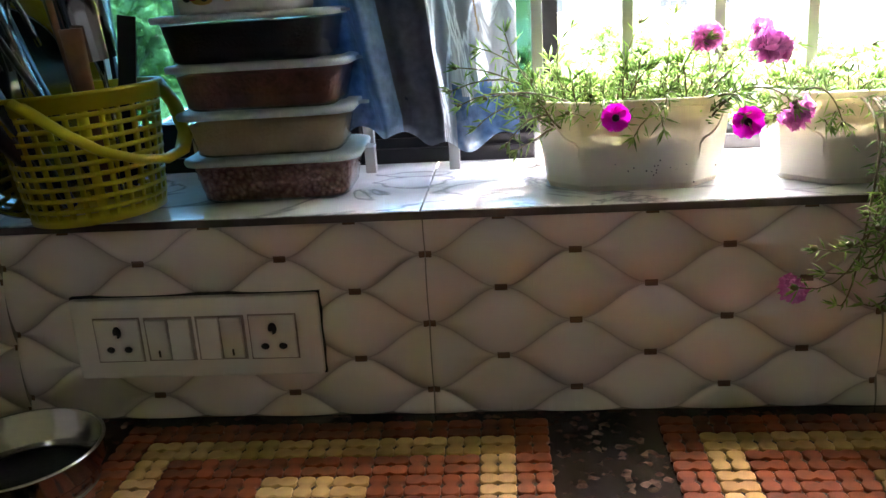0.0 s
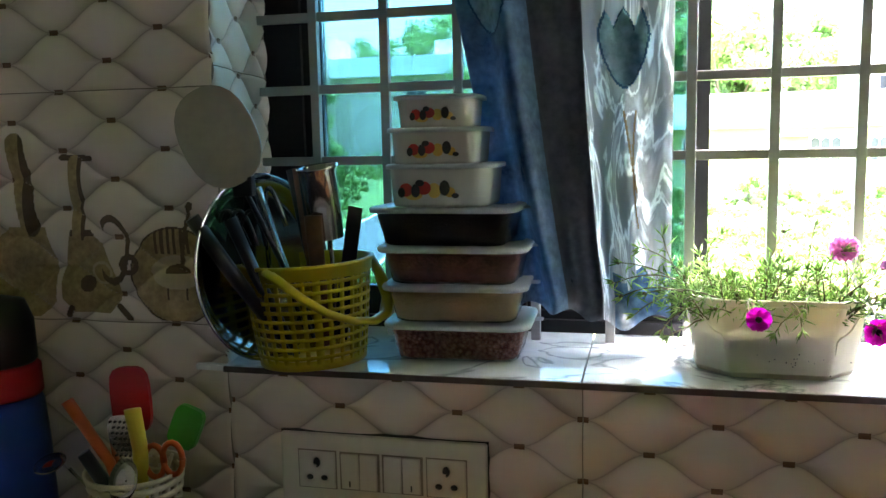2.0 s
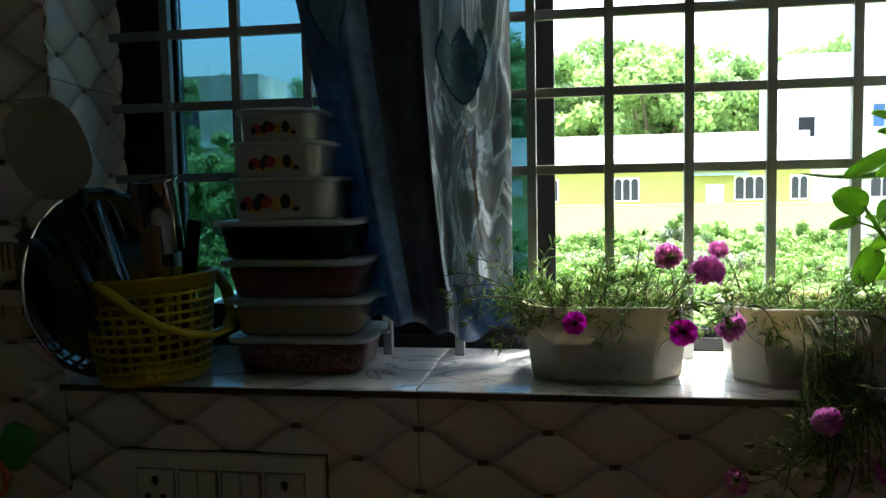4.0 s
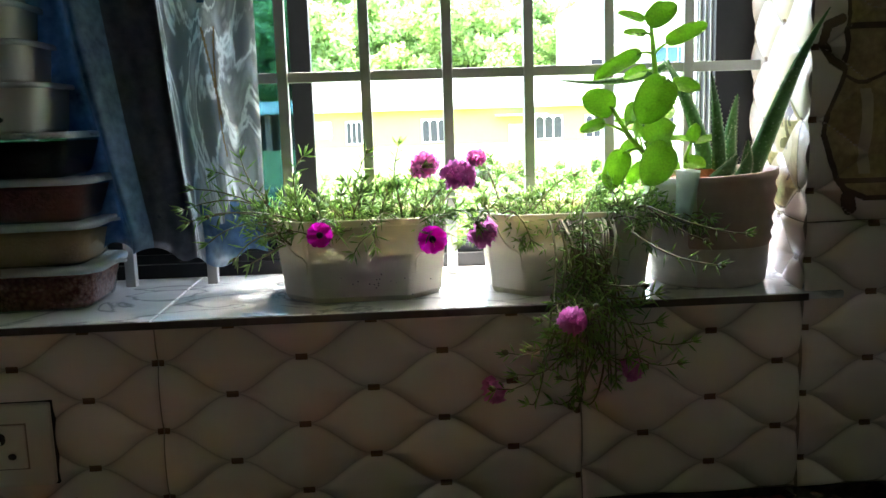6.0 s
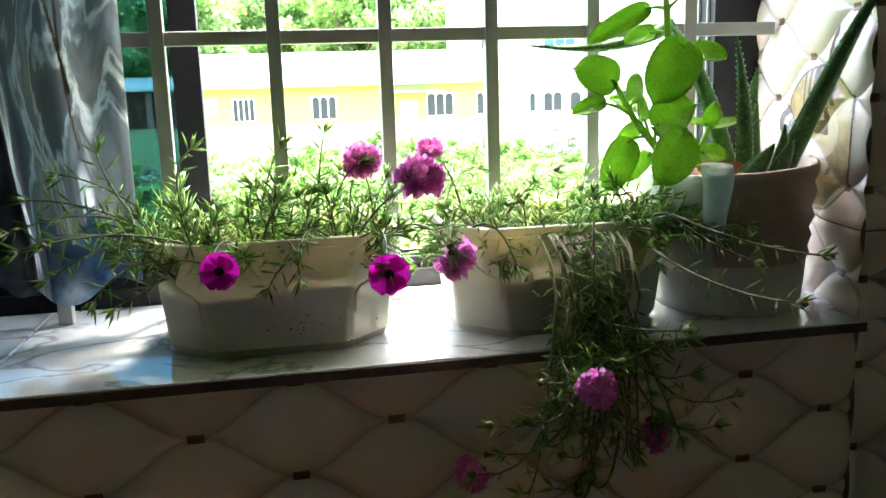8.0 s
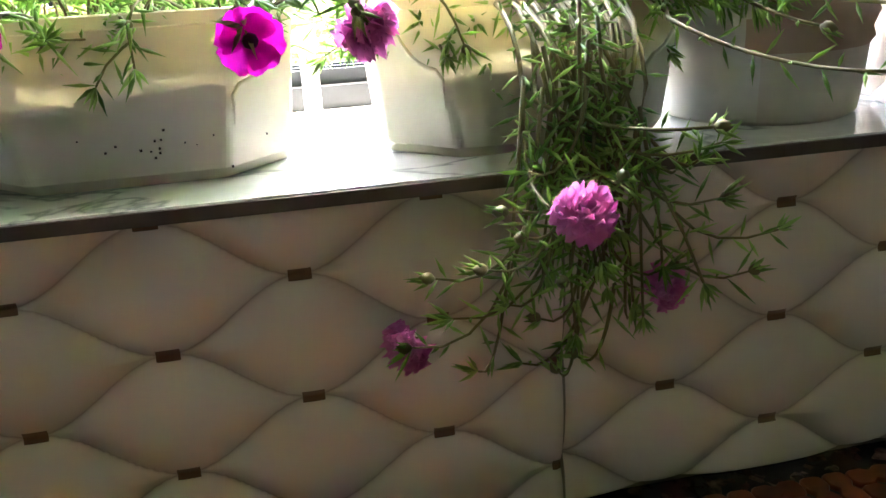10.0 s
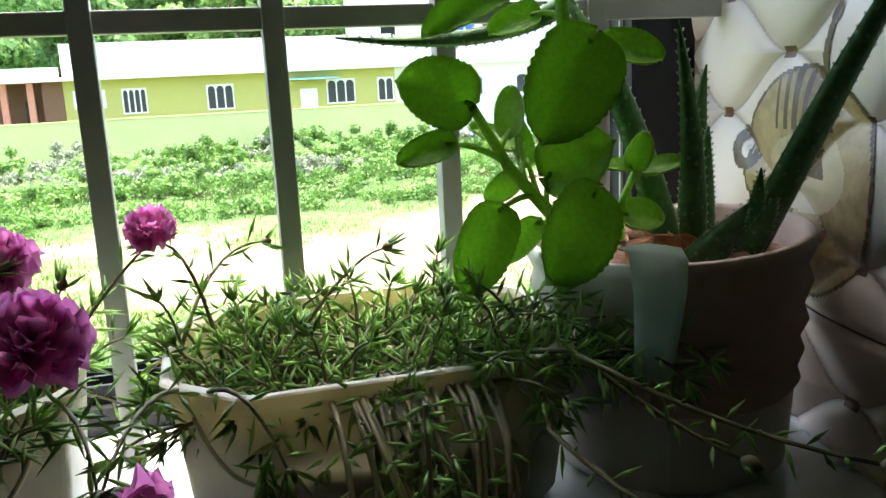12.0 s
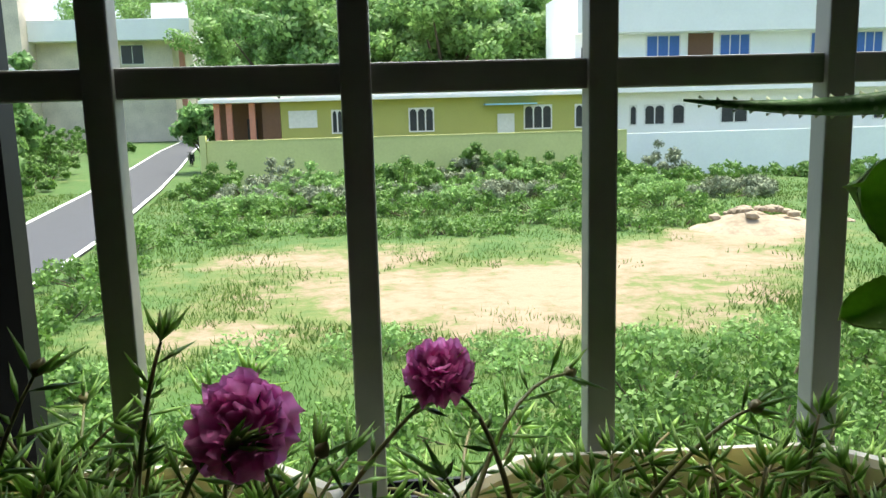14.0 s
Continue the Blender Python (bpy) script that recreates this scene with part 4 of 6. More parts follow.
def moss_stem(rng, pts, stems, needles, gap=0.0042, size=0.0175, bud=0.0, r=0.0011):
    stems.append(sweep(pts, [r * (1.15 - 0.6 * i / (len(pts) - 1)) for i in range(len(pts))], 5))
    pts = [Vector(p) for p in pts]
    acc, k = 0.0, rng.random() * 6
    for a, b in zip(pts, pts[1:]):
        seg = (b - a)
        d = seg.normalized()
        side = d.cross(Vector((0.1, 0.2, 1))).normalized()
        up = side.cross(d)
        while acc < seg.length:
            k += 2.4
            out = side * math.cos(k) + up * math.sin(k) + d * 0.55
            spindle(a + d * acc, out + Vector(rng.normal(size=3)) * 0.15, size * (0.65 + 0.7 * rng.random()), 0.0012, needles)
            acc += gap * (0.7 + 0.6 * rng.random())
        acc -= seg.length
    d = (pts[-1] - pts[-2]).normalized()
    for j in range(7):
        o = Vector(rng.normal(size=3)).normalized() * 0.7 + d
        spindle(pts[-1], o, size * (0.6 + 0.5 * rng.random()), 0.0013, needles)
    if bud:
        v, f = lathe([(0.0004, 0), (bud * 0.8, bud * 0.6), (bud, bud * 1.3), (bud * 0.55, bud * 2.1), (0.0003, bud * 2.6)], 8)
        stems.append(moved((v, f), Matrix.Translation(pts[-1]) @ d.to_track_quat("Z", "Y").to_matrix().to_4x4()))


def petal(rng, ln, wd, cup, ruffle, lift):
    v, f = [], []
    nu, nv = 6, 7
    ph, ph2 = rng.random() * 6, rng.random() * 6
    flat = 1 / math.sqrt(1 + lift * lift)
    for i in range(nu):
        a = i / (nu - 1)
        for j in range(nv):
            b = j / (nv - 1) - 0.5
            w = wd * (0.25 + 0.95 * math.sin(min(1.0, a * 0.95) * 1.75)) * (1 - 0.12 * a * (2 * b) ** 2)
            y = b * w
            x = ln * a * (1 - 0.16 * (2 * b) ** 2 * a + 0.04 * a * math.sin(b * 13 + ph2))
            z = lift * x + cup * a * a * ln + ruffle * a * (math.sin(b * 11 + ph) + 0.45 * math.sin(b * 21 + ph2 + 3 * a)) * ln + 0.25 * abs(b) * w
            v.append((x * flat, y, z * flat))
    f = [(i * nv + j, i * nv + j + 1, (i + 1) * nv + j + 1, (i + 1) * nv + j) for i in range(nu - 1) for j in range(nv - 1)]
    return v, f


def flower(parent, p, facing, dia, mat, double, seed, label):
    rng = np.random.default_rng(seed)
    m = Matrix.Translation(p) @ Vector(facing).to_track_quat("Z", "Y").to_matrix().to_4x4()
    fl = obj("calyx", *moved(lathe([(0.0005, -0.006), (0.003, -0.004), (0.0035, 0.0), (0.001, 0.001)], 8), m), M_STEM, parent)
    fl.name = "flower"
    fl["label"] = label
    rings = ((9, 1.0, -0.05, 0.10), (10, 0.98, 0.05, 0.34), (10, 0.95, 0.1, 0.62), (9, 0.90, 0.1, 0.95), (8, 0.84, 0.05, 1.45), (6, 0.78, 0.0, 2.3), (4, 0.72, 0.0, 4.0)) if double else ((5, 1.0, 0.05, 0.22), (3, 0.85, 0.1, 0.35))
    for ri, (n, k, cup, lift) in enumerate(rings):
        for j in range(n):
            wild = 0.24 if double else 0.12
            q = petal(rng, dia * 0.5 * k * (1 - wild * 0.3 + wild * 0.7 * rng.random()), dia * (0.36 if double else 0.50) * k, cup + 0.3 * wild * rng.normal(), 0.22 if double else 0.12, lift * (1 + wild * 0.6 * rng.normal()) + 0.1 * wild * rng.normal())
            a = 2 * math.pi * (j + 0.37 * ri + (0.6 if double else 0.15) * rng.random()) / n
            obj("petal", *moved(q, m @ Matrix.Rotation(a, 4, "Z")), mat, fl)
    if not double:
        obj("eye", *moved(lathe([(0.0002, 0.001), (0.0035, 0.003), (0.003, 0.006), (0.0005, 0.007)], 8), m), M_DARKHOLE, fl)
    return fl


def moss_plant(name_label, x, y, build, seed):
    t = thing("moss_rose", name_label, "potted plant", group="moss rose plants on the sill")
    rng = np.random.default_rng(seed)
    stems, needles = [], ([], [])
    build(rng, stems, needles)
    tagged(obj("stem_tangle", *join(stems), M_STEM, t), kind="stuff")
    tagged(obj("foliage", *needles, M_LEAF, t), kind="stuff")
    return t


def grow(rng, p, lean, ln, droop, n=6):
    """A rising then drooping shoot."""
    pts = [Vector(p)]
    d = Vector(lean).normalized()
    for i in range(n):
        d = (d + Vector((0, 0, -droop * (i + 1) / n)) + Vector(rng.normal(size=3)) * 0.10).normalized()
        pts.append(pts[-1] + d * ln / n)
    return pts


def plant_left(rng, stems, needles):
    for k in range(135):
        x, y = 0.2165 + 0.085 * (2 * rng.random() - 1), 0.108 + 0.065 * (2 * rng.random() - 1)
        out = Vector((x - 0.2165, (y - 0.100) * 0.7, 0)) * 6
        ln = 0.032 + 0.036 * rng.random()
        moss_stem(rng, grow(rng, (x, y, 1.190), out + Vector(rng.normal(size=3)) * 0.4 + Vector((0, 0, 0.75)), ln, 0.10), stems, needles, bud=0.0028 if rng.random() < 0.2 else 0)
    for k in range(2):
        x = 0.13 + 0.175 * rng.random()
        moss_stem(rng, grow(rng, (x, 0.06, 1.205), (0.5 * rng.normal(), -1, 0.35), 0.05 + 0.03 * rng.random(), 0.55), stems, needles)
    # long shoots towards the curtain and upwards
    for a, b, c in (((0.14, 0.09, 1.20), (0.10, 0.05, 1.26), (0.035, 0.02, 1.236)), ((0.15, 0.07, 1.20), (0.09, 0.03, 1.245), (0.045, 0.0, 1.225)), ((0.14, 0.06, 1.20), (0.11, 0.03, 1.215), (0.088, 0.01, 1.185)),
                    ((0.14, 0.10, 1.20), (0.09, 0.08, 1.25), (0.040, 0.05, 1.255)), ((0.13, 0.08, 1.21), (0.085, 0.04, 1.225), (0.058, 0.02, 1.20)), ((0.14, 0.12, 1.20), (0.10, 0.10, 1.26), (0.062, 0.06, 1.272)), ((0.16, 0.06, 1.21), (0.11, 0.01, 1.24), (0.070, -0.02, 1.232)), ((0.15, 0.09, 1.20), (0.10, 0.07, 1.23), (0.088, 0.07, 1.285)), ((0.15, 0.10, 1.21), (0.13, 0.10, 1.27), (0.155, 0.09, 1.285)), ((0.20, 0.09, 1.20), (0.21, 0.09, 1.26), (0.225, 0.10, 1.285)),
                    ((0.26, 0.09, 1.21), (0.27, 0.09, 1.26), (0.287, 0.078, 1.268)), ((0.28, 0.06, 1.21), (0.30, 0.02, 1.25), (0.318, -0.015, 1.260)), ((0.30, 0.10, 1.21), (0.33, 0.12, 1.25), (0.352, 0.118, 1.268)),
                    ((0.25, 0.09, 1.20), (0.255, 0.10, 1.27), (0.262, 0.11, 1.292)), ((0.29, 0.06, 1.21), (0.30, -0.02, 1.235), (0.288, -0.070, 1.214)), ((0.30, 0.07, 1.21), (0.33, 0.0, 1.24), (0.336, -0.048, 1.216)), ((0.19, 0.06, 1.21), (0.175, 0.0, 1.232), (0.175, -0.028, 1.211)),
                    ((0.30, 0.11, 1.21), (0.30, 0.10, 1.24), (0.291, 0.092, 1.266)), ((0.27, 0.08, 1.20), (0.24, 0.02, 1.24), (0.235, 0.0, 1.215))):
        moss_stem(rng, arc(a, b, c, 8), stems, needles, gap=0.0055, bud=0.0026 if rng.random() < 0.5 else 0)


def plant_right(rng, stems, needles):
    for k in range(215):
        x, y = 0.452 + 0.088 * (2 * rng.random() - 1), 0.108 + 0.062 * (2 * rng.random() - 1)
        front = 0.9 if x > 0.475 else 0.35
        out = Vector((x - 0.452, (y - 0.090) * (front if y < 0.09 else 0.8), 0)) * 6
        moss_stem(rng, grow(rng, (x, y, 1.197), out + Vector(rng.normal(size=3)) * 0.5 + Vector((0, 0, 0.22)), 0.024 + 0.024 * rng.random(), 0.10), stems, needles, size=0.015)
    for a, b, c in (((0.36, 0.12, 1.21), (0.38, 0.15, 1.26), (0.410, 0.176, 1.252)), ((0.38, 0.10, 1.21), (0.37, 0.12, 1.27), (0.353, 0.116, 1.268)), ((0.42, 0.12, 1.21), (0.45, 0.12, 1.25), (0.47, 0.13, 1.25)), ((0.37, 0.04, 1.215), (0.385, 0.01, 1.235), (0.398, 0.006, 1.192)), ((0.36, 0.05, 1.215), (0.345, 0.0, 1.235), (0.337, -0.045, 1.220))):
        moss_stem(rng, arc(a, b, c, 8), stems, needles, gap=0.0055, bud=0.003)
    for k in range(46):
        x, y = 0.522 + 0.022 * rng.normal(), 0.055 + 0.03 * (2 * rng.random() - 1)
        moss_stem(rng, grow(rng, (x, y, 1.206), (0.55 + 0.4 * rng.normal(), -0.55 + 0.4 * rng.normal(), 0.45), 0.03 + 0.03 * rng.random(), 0.28), stems, needles, size=0.0165)
    # runners to the clay pot's side
    for a, b, c, e in (((0.53, 0.05, 1.21), (0.52, -0.01, 1.225), (0.555, -0.06, 1.205), (0.587, -0.098, 1.205)), ((0.52, 0.03, 1.215), (0.50, -0.02, 1.20), (0.52, -0.08, 1.178), (0.548, -0.129, 1.182)), ((0.44, 0.02, 1.21), (0.425, -0.03, 1.165), (0.45, -0.06, 1.150), (0.487, -0.093, 1.158)), ((0.50, 0.04, 1.215), (0.52, 0.0, 1.225), (0.545, -0.03, 1.20), (0.56, -0.06, 1.195))):
        p1 = [Vector(a).lerp(Vector(b), i / 4) for i in range(4)] + arc(b, c, e, 8)
        moss_stem(rng, p1, stems, needles, gap=0.0062, size=0.014, bud=0.0035, r=0.0014)
    # the hanging tangle over the sill's edge
    for k in range(34):
        x = 0.455 + 0.015 * rng.normal()
        top = (x, 0.035, 1.213)
        low = (0.450 + 0.026 * rng.normal(), -0.055 + 0.022 * rng.normal(), 1.10 + 0.05 * (2 * rng.random() - 1))
        pts = arc(top, (x, -0.030 - 0.012 * rng.random(), 1.205), (0.5 * (x + low[0]), -0.035 - 0.01 * rng.random(), 1.15), 6)[:-1] + arc((0.5 * (x + low[0]), -0.035, 1.15), (low[0], -0.05, 1.12), low, 5)
        moss_stem(rng, pts, stems, needles, gap=0.018 if k % 4 else 0.006, size=0.015, r=0.0014)
    for c in ((0.373, -0.05, 1.062), (0.385, -0.05, 1.03), (0.411, -0.045, 1.028), (0.43, -0.05, 1.022), (0.352, -0.044, 1.046), (0.488, -0.05, 1.074), (0.538, -0.05, 1.066), (0.554, -0.05, 1.088), (0.511, -0.06, 1.142), (0.512, -0.06, 1.113), (0.387, -0.07, 1.094), (0.408, -0.07, 1.14), (0.43, -0.075, 1.135), (0.45, -0.06, 1.10), (0.40, -0.06, 1.07), (0.42, -0.05, 1.055), (0.495, -0.035, 1.058), (0.415, -0.110, 1.124), (0.40, -0.09, 1.115), (0.445, -0.09, 1.138), (0.395, -0.08, 1.125), (0.42, -0.085, 1.09), (0.47, -0.05, 1.05), (0.365, -0.05, 1.085), (0.44, -0.05, 1.03)):
        s = (0.447 + 0.016 * rng.normal(), -0.040, 1.15 + 0.03 * rng.normal())
        mid = (0.72 * s[0] + 0.28 * c[0] + 0.008 * rng.normal(), 0.5 * c[1] - 0.025, c[2] - 0.016)
        moss_stem(rng, arc(s, mid, c, 8), stems, needles, gap=0.0042 if c[2] > 1.08 else 0.0075, size=0.0165, bud=0.0034 if rng.random() < 0.35 else 0)


pl = moss_plant("leggy moss rose with pink and magenta blooms in a white planter", 0.2165, 0.108, plant_left, 5)
PK, MG = "pink double bloom", "magenta single bloom"
flower(pl, (0.182, -0.055, 1.213), (-0.1, -1, 0.3), 0.026, M_MAGENTA, False, 1, MG)
flower(pl, (0.290, -0.070, 1.208), (0.05, -1, -0.05), 0.029, M_MAGENTA, False, 2, MG)
flower(pl, (0.341, -0.035, 1.210), (0.3, -0.5, -0.5), 0.032, M_PINK, True, 3, PK)
flower(pl, (0.291, 0.090, 1.268), (-0.1, -0.75, 0.5), 0.034, M_PINK, True, 4, PK)
flower(pl, (0.320, -0.024, 1.262), (0.1, -0.6, 0.7), 0.036, M_PINK, True, 5, PK)
pr = moss_plant("dense moss rose spilling over the planter and the sill", 0.452, 0.104, plant_right, 6)
flower(pr, (0.353, 0.118, 1.273), (0.0, -0.6, 0.7), 0.025, M_PINK, True, 6, PK)
flower(pr, (0.414, -0.122, 1.132), (0.05, -0.62, 0.78), 0.028, M_PINK, True, 7, PK)
flower(pr, (0.354, -0.030, 1.041), (-0.8, -0.5, -0.2), 0.030, M_PINK, True, 8, PK)
flower(pr, (0.491, -0.042, 1.060), (0.4, -0.6, 0.3), 0.027, M_PINK, True, 9, PK)

# ---- white pot with aloe and borage ----
# pinkish colour stands for shade on the one white pot
M_POTSHADE = stuff_mat("pot_shade_pink", (0.50, 0.37, 0.30), 0.55, var=0.12, size=14, bump=0.15)
M_GREYPOT = stuff_mat("pale_pot_foot", (0.66, 0.60, 0.54), 0.4, var=0.10, size=14)
ap = thing("flower_pot", "white ribbed pot coloured lit towards the window and shaded pinkish, against the window reveal", "flower pot", 0.622, 0.090, SILL)
prof = [(0.054, 0.0), (0.061, 0.0), (0.065, 0.003), (0.067, 0.02), (0.0685, 0.045), (0.0712, 0.050), (0.0692, 0.056), (0.0725, 0.066), (0.0698, 0.073), (0.0742, 0.083), (0.0714, 0.091), (0.0757, 0.101), (0.0728, 0.110), (0.0768, 0.119), (0.0765, 0.126), (0.074, 0.127), (0.0725, 0.124), (0.070, 0.100)]
v, f = lathe(prof, 48, caps=False)
f.append(tuple(range(48))[::-1])
v = [(x * (1 - 0.018 * (1 if z < 0.13 else 0) * math.sin(9 * math.atan2(y, x)) * (z > 0.048)), y, z + 0.004 * x / 0.07 * (z > 0.10)) for x, y, z in v]
M_POTLIT = stuff_mat("pot_lit_white", (0.72, 0.70, 0.65), 0.45, var=0.08, size=14, through_light=0.12)
ap_body = obj("body", v, f, [M_POTSHADE, M_GREYPOT, M_POTLIT], ap)
# window side coloured as lit, the rest as shaded, with a paler foot
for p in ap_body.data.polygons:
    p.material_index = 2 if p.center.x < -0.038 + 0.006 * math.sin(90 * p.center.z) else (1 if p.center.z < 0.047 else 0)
M_CLAYSOIL = stuff_mat("dusty_red_soil", (0.26, 0.11, 0.07), 0.95, var=0.4, size=50, fine=220, bump=0.8, tint=(0.42, 0.24, 0.17))
rng = np.random.default_rng(8)
v, f = lathe([(0.0712, 0.112), (0.055, 0.115), (0.035, 0.118), (0.015, 0.118), (0.001, 0.119)], 32, caps=False)
obj("soil", [(x, y, z + 0.0035 * rng.normal() * (math.hypot(x, y) < 0.07)) for x, y, z in v], f, M_CLAYSOIL, ap)
bm = block(-0.036, -0.006, -0.040, -0.018, 0.108, 0.131, 0.004)
for q in bm.verts:
    q.co += Vector(rng.normal(size=3)) * 0.0016
part("shard", bm, stuff_mat("terracotta", (0.42, 0.12, 0.045), 0.85, var=0.4, size=90, bump=0.6, tint=(0.58, 0.24, 0.11)), ap, "broken orange terracotta shard")


def aloe_leaf(parent, p0, p1, p2, w, n=14, bend=None):
    """A thick tapering leaf, hollow on its upper side, with small teeth along both edges."""
    path = arc(p0, p1, p2, n)
    if bend:
        path = [p + Vector(bend) * (i / (n - 1)) ** 5 for i, p in enumerate(path)]
    v, f, teeth = [], [], []
    side0 = (Vector(p2) - Vector(p0)).cross(Vector((0, -1, 0.3))).normalized()
    for i, p in enumerate(path):
        t = i / (n - 1)
        d = (path[min(i + 1, n - 1)] - path[max(i - 1, 0)]).normalized()
        s = (side0 - d * side0.dot(d)).normalized()
        u = s.cross(d)
        r = w * (1 - t ** 2.2) + 0.0006
        for a, hgt in ((-1, 0), (-0.6, -0.42), (0, -0.62), (0.6, -0.42), (1, 0), (0.5, -0.05), (0, -0.12), (-0.5, -0.05)):
            v.append(p + s * r * a - u * r * hgt * 0.9)
        if 0 < i < n - 1:
            for sg in (-1, 1):
                for q in (0, 0.5):
                    b = p + (path[i + 1] - p) * q + s * sg * r * (1.0 - 0.04)
                    teeth.append(([b - d * 0.0012, b + d * 0.0012, b + s * sg * 0.0014 + d * 0.0008, b - u * 0.0006], [(0, 1, 2), (0, 2, 3), (1, 3, 2)]))
    m = 8
    f = [(i * m + k, i * m + (k + 1) % m, (i + 1) * m + (k + 1) % m, (i + 1) * m + k) for i in range(n - 1) for k in range(m)]
    lf = obj("leaf", v, f, M_ALOE, parent)
    tagged(obj("teeth", *join(teeth), M_TOOTH, lf), kind="stuff")
    return lf


al = thing("aloe_vera", "aloe vera with long toothed dark green leaves", "potted plant", group="")
for p0, p1, p2, w in (((0.629, 0.076, 1.232), (0.626, 0.066, 1.295), (0.616, 0.072, 1.363), 0.0085), ((0.632, 0.100, 1.232), (0.603, 0.105, 1.345), (0.585, 0.145, 1.385), 0.0095),
                      ((0.592, 0.140, 1.380), (0.556, 0.170, 1.352), (0.463, 0.188, 1.365), 0.0055), ((0.655, 0.112, 1.232), (0.652, 0.115, 1.285), (0.668, 0.122, 1.340), 0.0100), ((0.647, 0.092, 1.232), (0.645, 0.092, 1.265), (0.655, 0.100, 1.306), 0.0085),
                      ((0.608, 0.056, 1.232), (0.622, 0.045, 1.248), (0.632, 0.034, 1.273), 0.0110), ((0.652, 0.066, 1.232), (0.652, 0.055, 1.255), (0.650, 0.048, 1.288), 0.0085), ((0.640, 0.060, 1.232), (0.646, 0.042, 1.252), (0.645, 0.030, 1.276), 0.0095)):
    aloe_leaf(al, p0, p1, p2, w)
aloe_leaf(al, (0.658, 0.072, 1.232), (0.676, 0.030, 1.325), (0.688, -0.020, 1.418), 0.0105, 18, (0.014, 0, 0.003))

br = thing("indian_borage", "Indian borage with fleshy scalloped bright green leaves", "potted plant")


def borage_leaf(p, tip, w, facing, stalk=None):
    """Broad rounded leaf with a scalloped edge from its base p to its tip, hollowed along the midrib and nodding at the tip."""
    p, tip = Vector(p), Vector(tip)
    ax = tip - p
    ln = ax.length
    ax.normalize()
    nrm = Vector(facing)
    nrm = (nrm - ax * nrm.dot(ax)).normalized()
    sd = ax.cross(nrm)
    nu, nv = 27, 9
    v = []
    for i in range(nu):
        t = i / (nu - 1)
        prof = (1 - abs(2 * t ** 0.78 - 1) ** 2.3) ** 0.55 if 0 < t < 1 else 0.04
        sc = 1 + 0.028 * math.cos(i * math.pi) * (t > 0.2)
        for j in range(nv):
            b = 2 * j / (nv - 1) - 1
            e = sc if abs(b) == 1 else 1
            vein = 0.018 * w * math.cos((t * 7 - abs(b) * 2.2) * math.pi) * (1 - abs(b))
            z = 0.13 * w * abs(b) ** 1.4 - 0.14 * ln * t * t + 0.03 * w * math.sin(5 * t + 2 * b) + vein
            v.append(p + ax * ln * t + sd * (b * w * 0.5 * prof * e) + nrm * (z - 0.06 * w * (1 - abs(b))))
    top = len(v)
    v += [q - nrm * 0.0013 for q in v]
    f = [(i * nv + j, i * nv + j + 1, (i + 1) * nv + j + 1, (i + 1) * nv + j) for i in range(nu - 1) for j in range(nv - 1)]
    f += [tuple(q + top for q in reversed(a)) for a in f]
    rim = [i * nv for i in range(nu)] + [(nu - 1) * nv + j for j in range(1, nv)] + [i * nv + nv - 1 for i in range(nu - 2, -1, -1)] + [j for j in range(nv - 2, 0, -1)]
    f += [(rim[k], rim[k] + top, rim[(k + 1) % len(rim)] + top, rim[(k + 1) % len(rim)]) for k in range(len(rim))]
    lf = obj("leaf", v, f, M_BROADLEAF, br)
    if stalk:
        obj("stalk", *sweep(arc(stalk, (Vector(stalk) + p) / 2 + Vector((0, 0, 0.003)), p + ax * 0.005, 6), [0.0019, 0.0018, 0.0016, 0.0015, 0.0013, 0.0011], 6), M_BROADLEAF, lf)
    return lf


for pts, radii in (([(0.585, 0.110, 1.238), (0.568, 0.100, 1.250), (0.549, 0.080, 1.268), (0.521, 0.068, 1.296), (0.500, 0.060, 1.327)], [0.0042, 0.004, 0.0036, 0.003, 0.0022]),
                   ([(0.598, 0.110, 1.236), (0.572, 0.080, 1.281), (0.558, 0.070, 1.323), (0.551, 0.068, 1.358), (0.548, 0.066, 1.385), (0.544, 0.064, 1.419)], [0.0042, 0.004, 0.0036, 0.0033, 0.003, 0.0022]),
                   ([(0.600, 0.104, 1.236), (0.594, 0.090, 1.268), (0.599, 0.085, 1.286)], [0.003, 0.0024, 0.0018])):
    obj("stem", *sweep(pts, radii, 8), M_BROADLEAF, br)
FRONT, TILT, UPW = (0.1, -1, 0.15), (0.2, -0.8, 0.6), (0.0, -0.45, 0.9)
